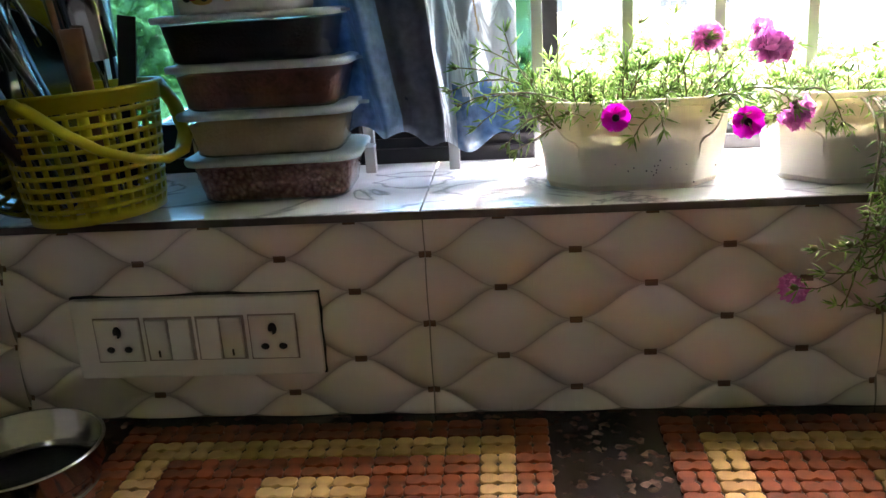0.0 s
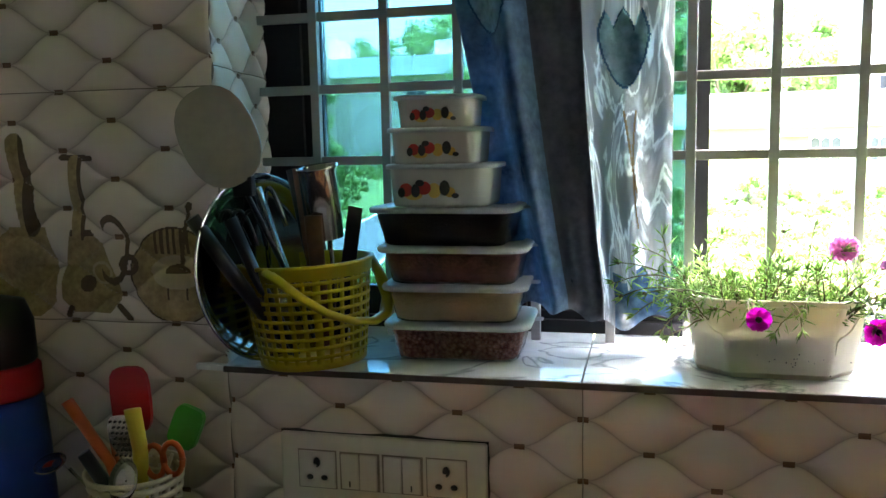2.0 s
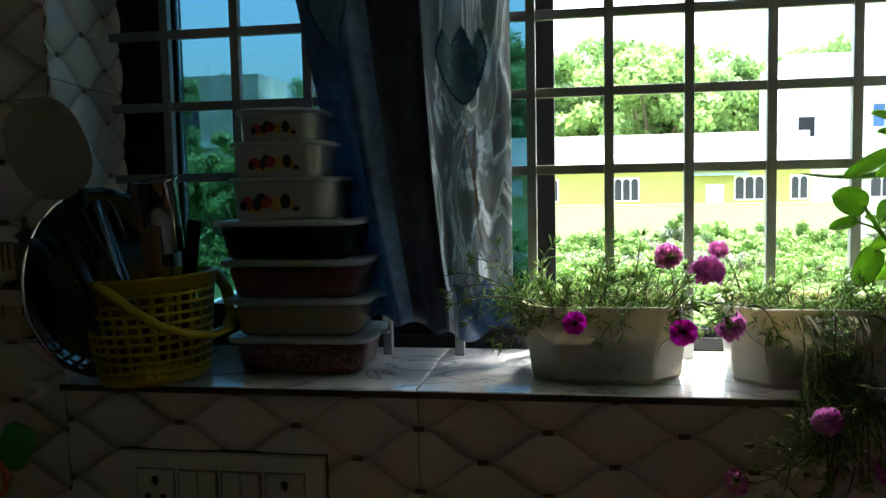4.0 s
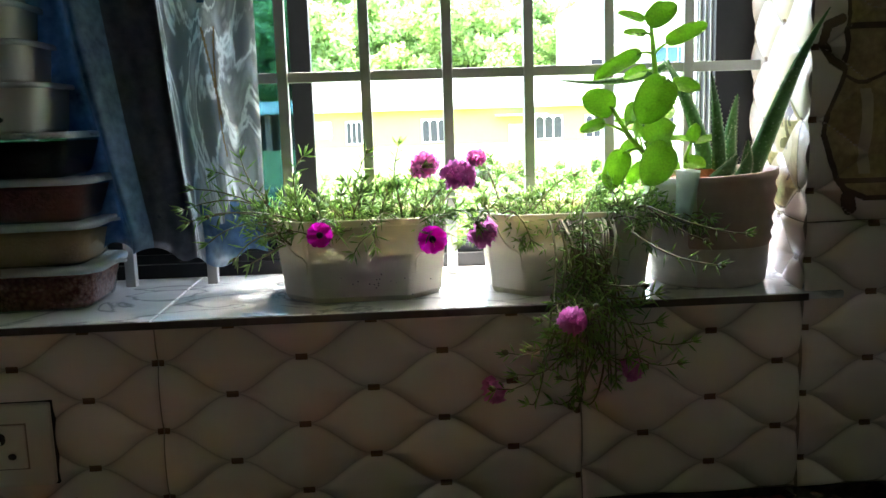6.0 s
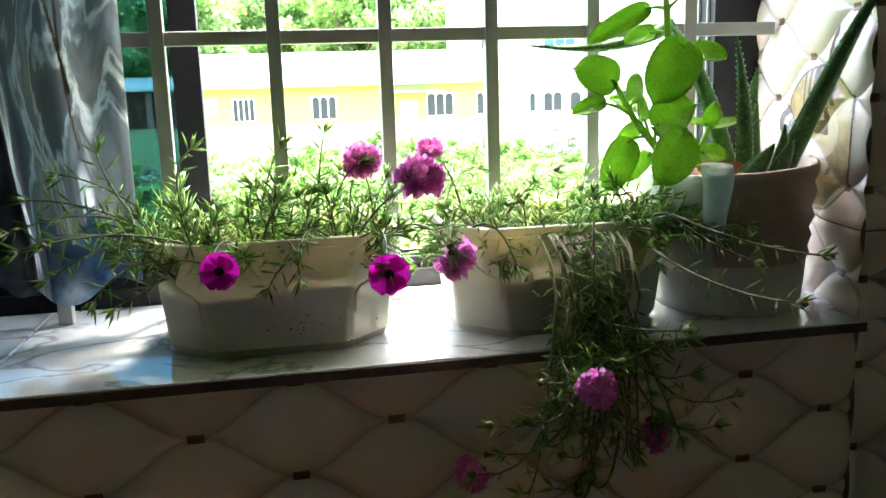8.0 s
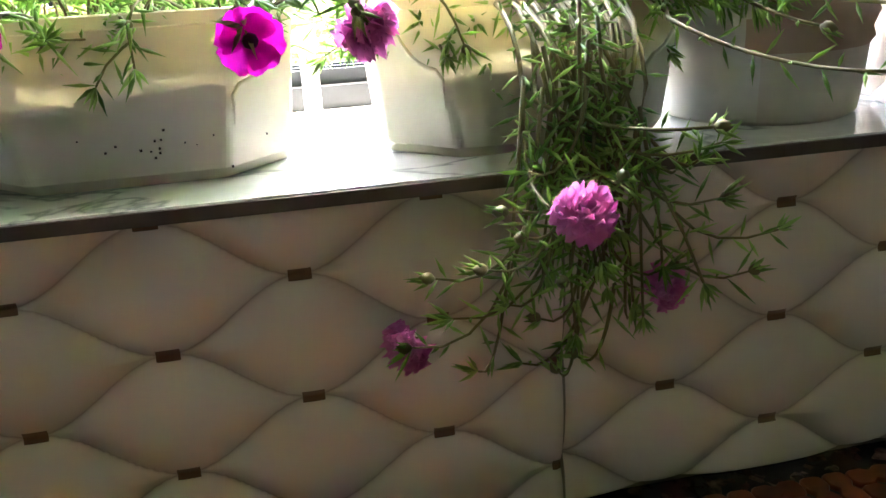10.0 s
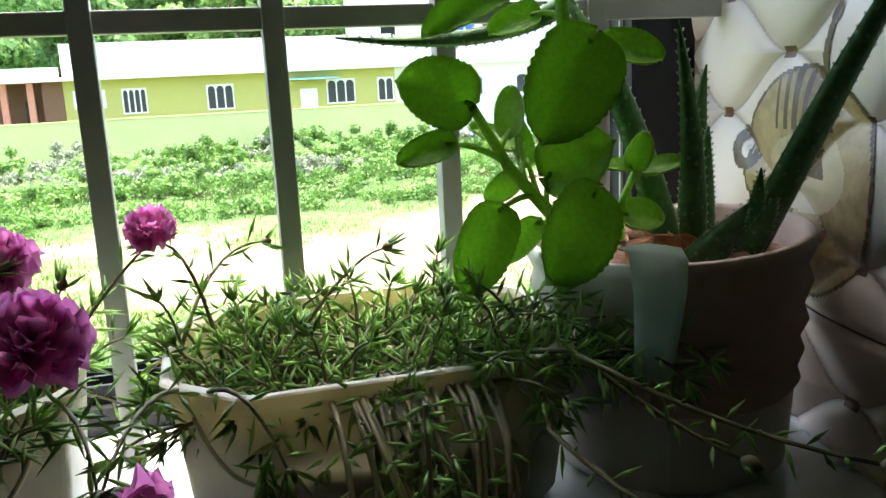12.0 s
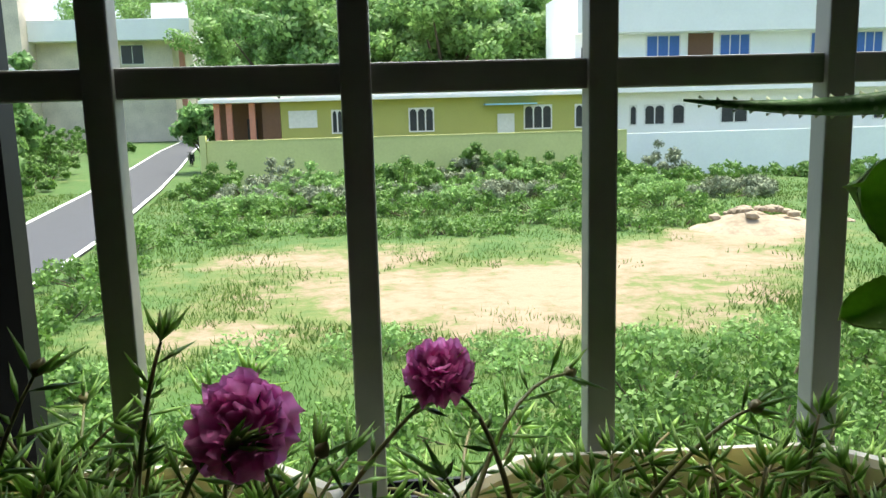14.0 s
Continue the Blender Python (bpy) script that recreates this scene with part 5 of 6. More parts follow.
for p, tip, w, fc, st in (
        ((0.502, 0.060, 1.327), (0.467, 0.060, 1.341), 0.033, FRONT, (0.503, 0.062, 1.322)), ((0.491, 0.055, 1.312), (0.463, 0.060, 1.305), 0.016, TILT, (0.519, 0.068, 1.299)),
        ((0.514, 0.060, 1.281), (0.494, 0.060, 1.237), 0.028, (-0.4, -1, 0.1), (0.537, 0.074, 1.280)), ((0.560, 0.052, 1.285), (0.531, 0.036, 1.244), 0.040, FRONT, (0.572, 0.080, 1.281)),
        ((0.556, 0.045, 1.357), (0.525, 0.035, 1.311), 0.042, (-0.3, -1, 0.2), (0.551, 0.068, 1.356)), ((0.542, 0.076, 1.289), (0.565, 0.050, 1.308), 0.035, (0.1, -0.9, 0.5), (0.545, 0.078, 1.272)),
        ((0.596, 0.085, 1.289), (0.573, 0.080, 1.294), 0.014, UPW, None), ((0.597, 0.085, 1.287), (0.604, 0.080, 1.307), 0.017, FRONT, None),
        ((0.603, 0.085, 1.285), (0.626, 0.080, 1.294), 0.014, UPW, None), ((0.593, 0.090, 1.264), (0.615, 0.080, 1.261), 0.021, TILT, (0.594, 0.092, 1.258)),
        ((0.535, 0.070, 1.388), (0.481, 0.070, 1.363), 0.020, TILT, (0.548, 0.066, 1.385)), ((0.545, 0.080, 1.369), (0.520, 0.090, 1.363), 0.018, TILT, (0.550, 0.068, 1.365)),
        ((0.566, 0.060, 1.352), (0.596, 0.050, 1.348), 0.022, TILT, (0.553, 0.068, 1.345)), ((0.560, 0.062, 1.396), (0.604, 0.055, 1.418), 0.020, TILT, (0.548, 0.066, 1.384)),
        ((0.538, 0.060, 1.417), (0.568, 0.050, 1.437), 0.026, (0.1, -0.9, 0.5), None), ((0.538, 0.068, 1.422), (0.510, 0.070, 1.434), 0.014, TILT, None),
        ((0.543, 0.072, 1.422), (0.563, 0.080, 1.446), 0.014, TILT, None), ((0.540, 0.068, 1.407), (0.517, 0.075, 1.413), 0.013, TILT, (0.545, 0.065, 1.405)),
        ((0.547, 0.090, 1.266), (0.530, 0.110, 1.238), 0.016, (-0.3, -1, 0.2), (0.560, 0.092, 1.258)), ((0.524, 0.074, 1.309), (0.529, 0.085, 1.336), 0.015, (-0.5, -0.8, 0.1), (0.515, 0.066, 1.304)),
        ((0.538, 0.085, 1.293), (0.536, 0.090, 1.320), 0.016, (0.5, -0.8, 0.1), (0.540, 0.077, 1.278)), ((0.535, 0.088, 1.302), (0.517, 0.110, 1.318), 0.016, TILT, (0.530, 0.072, 1.288)),
        ((0.535, 0.085, 1.293), (0.520, 0.100, 1.274), 0.015, FRONT, (0.530, 0.072, 1.288)), ((0.562, 0.080, 1.315), (0.582, 0.100, 1.330), 0.018, TILT, (0.560, 0.071, 1.316))):
    borage_leaf(p, tip, w, fc, st)

flap = thing("plastic_strip", "cloudy torn plastic strip hanging over the pot rim", "plastic strip")
M_FLAP = stuff_mat("cloudy_plastic", (0.58, 0.68, 0.60), 0.35, var=0.15, size=60, through_light=0.65)
rows = [(0.5745, 0.036, 1.257), (0.570, 0.020, 1.257), (0.567, 0.012, 1.242), (0.564, 0.010, 1.222), (0.561, 0.010, 1.204)]
v = []
for k, (x, y, z) in enumerate(rows):
    for j in range(5):
        a = j / 4
        v.append((x + (a - 0.5) * (0.025 - 0.003 * k), y - 0.012 * a + 0.002 * math.sin(5 * a + k), z + 0.002 * math.sin(3 * a + 2 * k)))
f = [(i * 5 + j, i * 5 + j + 1, (i + 1) * 5 + j + 1, (i + 1) * 5 + j) for i in range(4) for j in range(4)]
fl = obj("sheet", v, f, M_FLAP, flap)
sol = fl.modifiers.new("thick", "SOLIDIFY")
sol.thickness = 0.0008

# ---- curtain ----
cur = thing("curtain", "silvery satin curtain printed with blue tulips, gathered to one side", "curtain")
M_CURTAIN = bpy.data.materials.new("satin_curtain")
M_CURTAIN.use_nodes = True
nt = M_CURTAIN.node_tree
tc = nt.nodes.new("ShaderNodeTexCoord")
mp = nt.nodes.new("ShaderNodeMapping")
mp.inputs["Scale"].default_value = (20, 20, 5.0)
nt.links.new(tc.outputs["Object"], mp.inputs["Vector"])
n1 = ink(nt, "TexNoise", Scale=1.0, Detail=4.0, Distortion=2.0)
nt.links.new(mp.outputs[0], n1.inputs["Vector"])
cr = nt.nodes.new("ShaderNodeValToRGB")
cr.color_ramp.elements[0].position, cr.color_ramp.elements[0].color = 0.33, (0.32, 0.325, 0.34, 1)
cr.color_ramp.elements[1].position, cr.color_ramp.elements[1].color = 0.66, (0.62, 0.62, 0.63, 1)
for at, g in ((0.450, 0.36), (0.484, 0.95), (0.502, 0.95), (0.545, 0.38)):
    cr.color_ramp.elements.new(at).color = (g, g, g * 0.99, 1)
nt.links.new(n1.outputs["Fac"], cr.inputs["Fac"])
b = nt.nodes["Principled BSDF"]
nt.links.new(cr.outputs["Color"], b.inputs["Base Color"])
b.inputs["Roughness"].default_value = 0.33
b.inputs["Sheen Weight"].default_value = 0.3
tr = nt.nodes.new("ShaderNodeBsdfTranslucent")
ms = nt.nodes.new("ShaderNodeMixShader")
ms.inputs["Fac"].default_value = 0.76
nt.links.new(cr.outputs["Color"], tr.inputs["Color"])
nt.links.new(b.outputs[0], ms.inputs[1])
nt.links.new(tr.outputs[0], ms.inputs[2])
nt.links.new(ms.outputs[0], nt.nodes["Material Output"].inputs["Surface"])
M_TULIP = stuff_mat("tulip_print", (0.08, 0.28, 0.46), 0.35, var=0.35, size=40, tint=(0.36, 0.62, 0.74), through_light=0.4)
M_TULIPLINE = stuff_mat("tulip_outline", (0.02, 0.10, 0.22), 0.4, through_light=0.1)
M_CURTAINBLUE = stuff_mat("blue_satin", (0.08, 0.16, 0.28), 0.3, var=0.55, size=14, tint=(0.22, 0.34, 0.48), through_light=0.5)


def cloth(u, z):
    xl = -0.096 - 0.19 * max(0.0, z - 1.20) ** 0.9
    xr = 0.100 + 0.0 * z
    w = 0.5 + 0.5 * math.tanh((u - 0.62) * 9)
    fold = 0.024 * math.sin(15.5 * u + 0.4) * (1 - 0.75 * w) + 0.010 * math.sin(31 * u + 2.0 * z) * (1 - 0.5 * w) + 0.004 * math.sin(9 * z + 20 * u)
    x = xl + (xr - xl) * (u + 0.02 * math.sin(7 * z + 3 * u) * (1 - abs(2 * u - 1)))
    return Vector((x, 0.128 + fold + 0.012 * w, z))


NU, NZ = 90, 90
v = []
for i in range(NZ):
    for j in range(NU):
        u = j / (NU - 1)
        z0 = 1.172 + 0.012 * math.sin(6 * u + 0.6) + 0.006 * math.sin(23 * u)
        v.append(cloth(u, z0 + (2.06 - z0) * i / (NZ - 1)))
f = [(i * NU + j, i * NU + j + 1, (i + 1) * NU + j + 1, (i + 1) * NU + j) for i in range(NZ - 1) for j in range(NU - 1)]
# dark copy of the satin paints the shade deep in the gathered folds
M_FOLDSHADE = stuff_mat("fold_shade_satin", (0.025, 0.03, 0.042), 0.3, var=0.6, size=12, tint=(0.075, 0.085, 0.11), through_light=0.12)
cl = obj("cloth", v, f, [M_CURTAIN, M_CURTAINBLUE, M_FOLDSHADE], cur)
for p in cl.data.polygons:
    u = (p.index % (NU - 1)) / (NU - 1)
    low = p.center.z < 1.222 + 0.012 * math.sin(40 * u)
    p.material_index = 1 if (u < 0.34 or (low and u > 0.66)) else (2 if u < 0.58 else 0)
sol = cl.modifiers.new("thick", "SOLIDIFY")
sol.thickness = 0.0012
part("rod", block(-0.44, 0.69, 0.118, 0.136, 2.06, 2.078, 0.006), M_STEEL, cur, "steel curtain rod")


def cloth_print(uc, zc, sx, sz, inside, mat, lift):
    n = 40
    g = [(i / (n - 1) * 2 - 1, j / (n - 1) * 2 - 1) for j in range(n) for i in range(n)]
    vv = [cloth(uc + a * sx, zc + c * sz) + Vector((0, -lift, 0)) for a, c in g]
    ff = [(j * n + i, j * n + i + 1, (j + 1) * n + i + 1, (j + 1) * n + i) for j in range(n - 1) for i in range(n - 1) if inside((2 * i + 1) / (n - 1) - 1, (2 * j + 1) / (n - 1) - 1)]
    return obj("tulip_print", vv, ff, mat, cur, "blue tulip print")


def tulip(a, c, k=1.0):
    if c > 0.3:
        return any(abs(a - a0) < wd * (1.0 - ((c - 0.3) / t) ** 1.6) and c < 0.3 + t for a0, t, wd in ((-0.66, 0.62, 0.30), (0.0, 0.70, 0.44), (0.68, 0.66, 0.30)))
    return abs(a) < (0.62 + 0.36 * (c + 1) / 1.3) * math.sqrt(max(0.0, 1 - ((0.3 - c) / 1.3) ** 2.6))


for uc, zc in ((0.77, 1.512), (0.80, 1.83), (0.17, 1.585)):
    cloth_print(uc, zc, 0.125, 0.050, lambda a, c: tulip(a, c), M_TULIPLINE, 0.0016)
    cloth_print(uc, zc, 0.112, 0.0465, lambda a, c: tulip(a, c), M_TULIP, 0.0022)
for uc, zc in ((0.80, 1.36),):
    cloth_print(uc, zc, 0.08, 0.075, lambda a, c: abs(a - 0.25 * c * c) < 0.05 or abs(a + 0.5 * c) < 0.06 and c > -0.4, stuff_mat("stalk_print", (0.35, 0.22, 0.10), 0.4, through_light=0.2), 0.0016)

# ---- stacked boxes ----
M_PULSE = bpy.data.materials.new("red_pulses")
M_PULSE.use_nodes = True
nt = M_PULSE.node_tree
tc = nt.nodes.new("ShaderNodeTexCoord")
vo = ink(nt, "TexVoronoi", Scale=190.0)
nt.links.new(tc.outputs["Object"], vo.inputs["Vector"])
cr = nt.nodes.new("ShaderNodeValToRGB")
cr.color_ramp.elements[0].color, cr.color_ramp.elements[1].color = (0.62, 0.30, 0.23, 1), (0.24, 0.075, 0.055, 1)
cr.color_ramp.elements[1].position = 0.75
nt.links.new(vo.outputs["Distance"], cr.inputs["Fac"])
nt.links.new(cr.outputs["Color"], nt.nodes["Principled BSDF"].inputs["Base Color"])
bp = nt.nodes.new("ShaderNodeBump")
bp.invert = True
bp.inputs["Strength"].default_value, bp.inputs["Distance"].default_value = 1.0, 0.004
nt.links.new(vo.outputs["Distance"], bp.inputs["Height"])
nt.links.new(bp.outputs["Normal"], nt.nodes["Principled BSDF"].inputs["Normal"])
M_DARKPULSE = stuff_mat("dark_beans", (0.24, 0.085, 0.065), 0.5, var=0.6, size=60, fine=230, bump=1.0)
M_FLOUR = stuff_mat("tan_lentils", (0.60, 0.44, 0.26), 0.7, var=0.15, size=40, fine=300, bump=0.6)
M_BLACKSEED = stuff_mat("black_lentils", (0.006, 0.006, 0.007), 0.6, var=0.4, size=80, fine=300, bump=0.6)


def ring(pts, z, dx=0, dy=0):
    return [(x + dx, y + dy, z) for x, y in pts]


def food_box(x, y, z, a, b, h, content, fill, rz, label):
    t = thing("food_container", label, "food container", x, y, z, rz, group="stacked food containers")
    lo, hi = 0.90, 1.0
    body = loft([ring(roundrect(a * lo - 0.004, b * lo - 0.004, 0.018), 0.0), ring(roundrect(a * lo, b * lo, 0.02), 0.003), ring(roundrect(a * hi, b * hi, 0.022), h - 0.008)])
    n = len(roundrect(1, 1, 0.1))
    body[1].append(tuple(range(n))[::-1])
    obj("tub", *body, M_CLEAR, t, "clear plastic tub")
    k = fill
    top = lo + (hi - lo) * k
    c = loft([ring(roundrect(a * lo - 0.005, b * lo - 0.005, 0.018), 0.002), ring(roundrect(a * lo - 0.0015, b * lo - 0.0015, 0.02), 0.005), ring(roundrect(a * top - 0.0015, b * top - 0.0015, 0.021), (h - 0.010) * k)])
    c[1].append(tuple(range(2 * n, 3 * n)))
    c[1].append(tuple(range(n))[::-1])
    obj("contents", *c, content, t)
    g = 0.007
    lid = loft([ring(roundrect(a + 0.001, b + 0.001, 0.022), h - 0.0075), ring(roundrect(a + g, b + g, 0.026), h - 0.008), ring(roundrect(a + g + 0.001, b + g + 0.001, 0.026), h - 0.004), ring(roundrect(a + g, b + g, 0.026), h - 0.0015), ring(roundrect(a - 0.006, b - 0.006, 0.02), h - 0.0005), ring(roundrect(a - 0.008, b - 0.008, 0.02), h - 0.003)])
    lid[1].append(tuple(range(5 * n, 6 * n)))
    obj("lid", *lid, M_LID, t, "cloudy snap-on lid")
    obj("tab", *loft([ring(roundrect(0.012, 0.006, 0.004), h - 0.006, a + g, 0), ring(roundrect(0.012, 0.006, 0.004), h - 0.003, a + g, 0)]), M_LID, t)
    return t


BX, BY = -0.168, 0.112
Z = SILL
for k, (a, h, mat, fill, lab, dx, rz) in enumerate(((0.087, 0.050, M_PULSE, 0.94, "clear lidded tub full of red pulses", 0.003, 2.0), (0.086, 0.049, M_FLOUR, 0.86, "clear lidded tub of tan lentils", 0.0, 3.0), (0.089, 0.049, M_DARKPULSE, 0.93, "clear lidded tub of dark red beans", -0.001, 1.0), (0.088, 0.050, M_BLACKSEED, 0.97, "clear lidded tub of black lentils", -0.010, -2.0))):
    food_box(BX + dx, BY, Z, a, 0.062, h, mat, fill, rz, lab)
    Z += h - 0.0005
M_RED = stuff_mat("red_print", (0.50, 0.03, 0.02), 0.4)
M_GOLD = stuff_mat("yellow_print", (0.62, 0.40, 0.08), 0.4)
M_INK = stuff_mat("black_print", (0.02, 0.018, 0.015), 0.4)


def enamel_box(x, y, z, a, b, h, shift, label):
    t = thing("storage_box", label, "storage box", x, y, z, 0, group="white fruit-print boxes")
    n = len(roundrect(1, 1, 0.1))
    body = loft([ring(roundrect(a * 0.93, b * 0.93, 0.02), 0.0), ring(roundrect(a * 0.955, b * 0.955, 0.022), 0.004), ring(roundrect(a, b, 0.022), h - 0.006)])
    body[1].append(tuple(range(n))[::-1])
    obj("tub", *body, M_WHITEBOX, t)
    g = 0.005
    lid = loft([ring(roundrect(a, b, 0.022), h - 0.006), ring(roundrect(a + g, b + g, 0.025), h - 0.006), ring(roundrect(a + g, b + g, 0.025), h - 0.0015), ring(roundrect(a + g - 0.002, b + g - 0.002, 0.024), h)])
    lid[1].append(tuple(range(3 * n, 4 * n)))
    obj("lid", *lid, M_LID, t, "frosted white lid")
    s = h / 0.05
    fy = -b * 0.975
    for px, pz, rx, rz, m in ((-0.030, 0.020, 0.009, 0.008, M_RED), (-0.017, 0.019, 0.006, 0.008, M_INK), (-0.006, 0.022, 0.010, 0.008, M_RED), (-0.020, 0.013, 0.012, 0.005, M_GOLD), (0.008, 0.019, 0.009, 0.009, M_GOLD), (0.022, 0.022, 0.007, 0.009, M_INK), (0.029, 0.017, 0.007, 0.006, M_GOLD), (-0.036, 0.017, 0.005, 0.006, M_INK), (-0.011, 0.028, 0.006, 0.004, M_INK), (0.036, 0.013, 0.005, 0.003, M_INK)):
        dv, df = lathe([(1.0, 0), (1.0, 1.0)], 14)
        slope = 0.045 * b * (pz * s / h - 0.5)
        obj("fruit_print", [(shift + (px + q[0] * rx) * s * 0.9, fy - slope - 0.0006 - 0.0006 * q[2] + 0.0002 * (m is M_GOLD) - 0.0002 * (m is M_INK), (pz + q[1] * rz) * s) for q in dv], df, m, t, smooth=False)
    return t


enamel_box(-0.182, BY - 0.002, Z, 0.066, 0.055, 0.053, -0.012, "white box printed with fruit, widest of three stacked")
enamel_box(-0.188, BY - 0.004, Z + 0.053, 0.058, 0.050, 0.045, 0.0, "white box printed with red and yellow fruit")
enamel_box(-0.188, BY - 0.006, Z + 0.098, 0.050, 0.044, 0.040, 0.0, "small white fruit-print box on top of the stack")

# ---- yellow basket, utensils, steel plate ----
bk = thing("basket", "yellow plastic lattice basket crammed with kitchen utensils", "basket", -0.346, 0.036, SILL)
bk.matrix_world = pose(-0.346, 0.036, SILL + 0.002, 0, -2.5, 0)
R0, R1, H = 0.067, 0.0815, 0.130


def brad(z):
    return R0 + (R1 - R0) * (z / H) ** 0.9


NR = 30
for k in range(NR):
    a = 2 * math.pi * k / NR
    wide = 0.0048 if k % 10 == 5 else 0.0026
    pv = []
    for z in [0.008 + (H - 0.016) * i / 8 for i in range(9)]:
        for da, dr in ((-1, -0.0012), (1, -0.0012), (1, 0.0008), (-1, 0.0008)):
            r = brad(z) + dr
            th = a + da * wide / r
            pv.append((r * math.cos(th), r * math.sin(th), z))
    obj("rib", pv, [(i * 4 + j, i * 4 + (j + 1) % 4, (i + 1) * 4 + (j + 1) % 4, (i + 1) * 4 + j) for i in range(8) for j in range(4)], M_YELLOW, bk)
for k in range(9):
    z = 0.016 + (H - 0.038) * k / 8
    r = brad(z)
    obj("hoop", *lathe([(r - 0.0012, z - 0.0022), (r + 0.0012, z - 0.0022), (r + 0.0012, z + 0.0022), (r - 0.0012, z + 0.0022), (r - 0.0012, z - 0.0022)], 60, caps=False), M_YELLOW, bk)
obj("base", *lathe([(0.001, 0.002), (R0 - 0.002, 0.002), (R0 - 0.002, 0.0), (R0 + 0.001, 0.0), (R0 + 0.002, 0.012), (R0 - 0.001, 0.012), (R0 - 0.002, 0.004), (0.001, 0.004)], 60, caps=False), M_YELLOW, bk)
r = brad(H - 0.016)
obj("rim", *lathe([(r - 0.001, H - 0.018), (r + 0.002, H - 0.018), (R1 + 0.0015, H - 0.003), (R1 + 0.005, H - 0.004), (R1 + 0.005, H), (R1 - 0.002, H), (r - 0.001, H - 0.018)], 60, caps=False), M_YELLOW, bk)
hp = [(-0.016, -0.084, H - 0.004), (0.004, -0.090, H - 0.016), (0.030, -0.090, H - 0.036), (0.056, -0.080, H - 0.056), (0.080, -0.058, H - 0.070), (0.095, -0.028, H - 0.076), (0.099, 0.004, H - 0.074), (0.094, 0.036, H - 0.058), (0.078, 0.056, H - 0.03), (0.060, 0.066, H - 0.006)]
obj("handle", *sweep(hp, 0.0085, 10, flat=0.6), M_YELLOW, bk, "curved carrying handle")

M_GREYNYLON = stuff_mat("turner_steel", (0.36, 0.33, 0.28), 0.38, metal=0.5, var=0.12, size=25)
M_WOOD = stuff_mat("brown_wood", (0.20, 0.09, 0.045), 0.5, var=0.3, size=30)
UT = "utensils in the yellow basket"


def rod(name, label, pts, radii, mat, flat=0.5, group=UT, cat="kitchen utensil"):
    t = obj(name, *sweep(pts, radii, 10, flat=flat), mat)
    return tagged(t, label, cat, group)


def head_blade(parent, c, ax, nrm, ln, w, mat, name="head", thick=0.0022, power=2.6):
    """A flat rounded head about c."""
    ax, nrm = Vector(ax).normalized(), Vector(nrm)
    nrm = (nrm - ax * nrm.dot(ax)).normalized()
    s = ax.cross(nrm)
    n = 28
    vv = []
    for lv in (-1, 1):
        for k in range(n):
            a = 2 * math.pi * k / n
            ca, sa = math.cos(a), math.sin(a)
            q = (abs(ca) ** power + abs(sa) ** power) ** (-1 / power)
            vv.append(Vector(c) + ax * ca * q * ln / 2 + s * sa * q * w / 2 + nrm * lv * thick / 2)
    ff = [tuple(range(n))[::-1], tuple(range(n, 2 * n))] + [(k, (k + 1) % n, n + (k + 1) % n, n + k) for k in range(n)]
    return obj(name, vv, ff, mat, parent, smooth=False)


ZB = SILL + 0.02
tn = rod("turner", "steel turner with a broad rounded head and dark handle", [(-0.330, 0.03, ZB), (-0.365, -0.02, 1.27), (-0.394, -0.045, 1.356)], [0.005, 0.006, 0.006], M_BLACKPLASTIC)
head_blade(tn, (-0.418, -0.052, 1.412), (-0.45, 0, 0.9), (0.15, -1, 0.1), 0.122, 0.092, M_GREYNYLON, power=2.4, thick=0.003)
part("neck", block(-0.404, -0.378, -0.052, -0.040, 1.342, 1.366, 0.003), M_DARKSTEEL, tn)
for k, (p0, p1, rr, m, nm, lb) in enumerate((
        ((-0.36, 0.0, ZB), (-0.452, -0.062, 1.318), (0.014, 0.020, 0.018), M_BLACKPLASTIC, "knife", "thick black moulded handle"), ((-0.35, -0.01, ZB), (-0.415, -0.04, 1.315), (0.011, 0.015, 0.016), M_BLACKPLASTIC, "knife", "black curved knife handle"),
        ((-0.34, 0.02, ZB), (-0.395, 0.0, 1.350), (0.004, 0.006, 0.008), M_STEEL, "ladle", "steel ladle handle"), ((-0.345, 0.04, ZB), (-0.42, 0.04, 1.355), (0.006, 0.008, 0.010), M_BLACKPLASTIC, "ladle", "black ladle handle"),
        ((-0.33, 0.03, ZB), (-0.355, 0.02, 1.372), (0.003, 0.0035, 0.0035), M_WOOD, "skewer", "thin wooden stick"), ((-0.33, 0.05, ZB), (-0.375, 0.06, 1.37), (0.006, 0.008, 0.010), M_BLACKPLASTIC, "serving_spoon", "black spoon handle"),
        ((-0.32, 0.02, ZB), (-0.325, 0.0, 1.315), (0.008, 0.010, 0.012), M_WOOD, "wooden_spoon", "brown wooden handle"), ((-0.34, 0.02, ZB), (-0.372, -0.02, 1.30), (0.006, 0.007, 0.008), M_STEEL, "tongs", "steel tongs arm"))):
    rod(nm, lb + " standing in the basket", [p0, Vector(p0).lerp(Vector(p1), 0.6) + Vector((0, -0.004, 0)), p1], rr, m)
tg = rod("tongs", "bent steel tongs leaning out of the basket", arc((-0.40, 0.03, 1.24), (-0.405, 0.02, 1.42), (-0.37, 0.02, 1.30), 12), 0.0035, M_STEEL, flat=0.4)
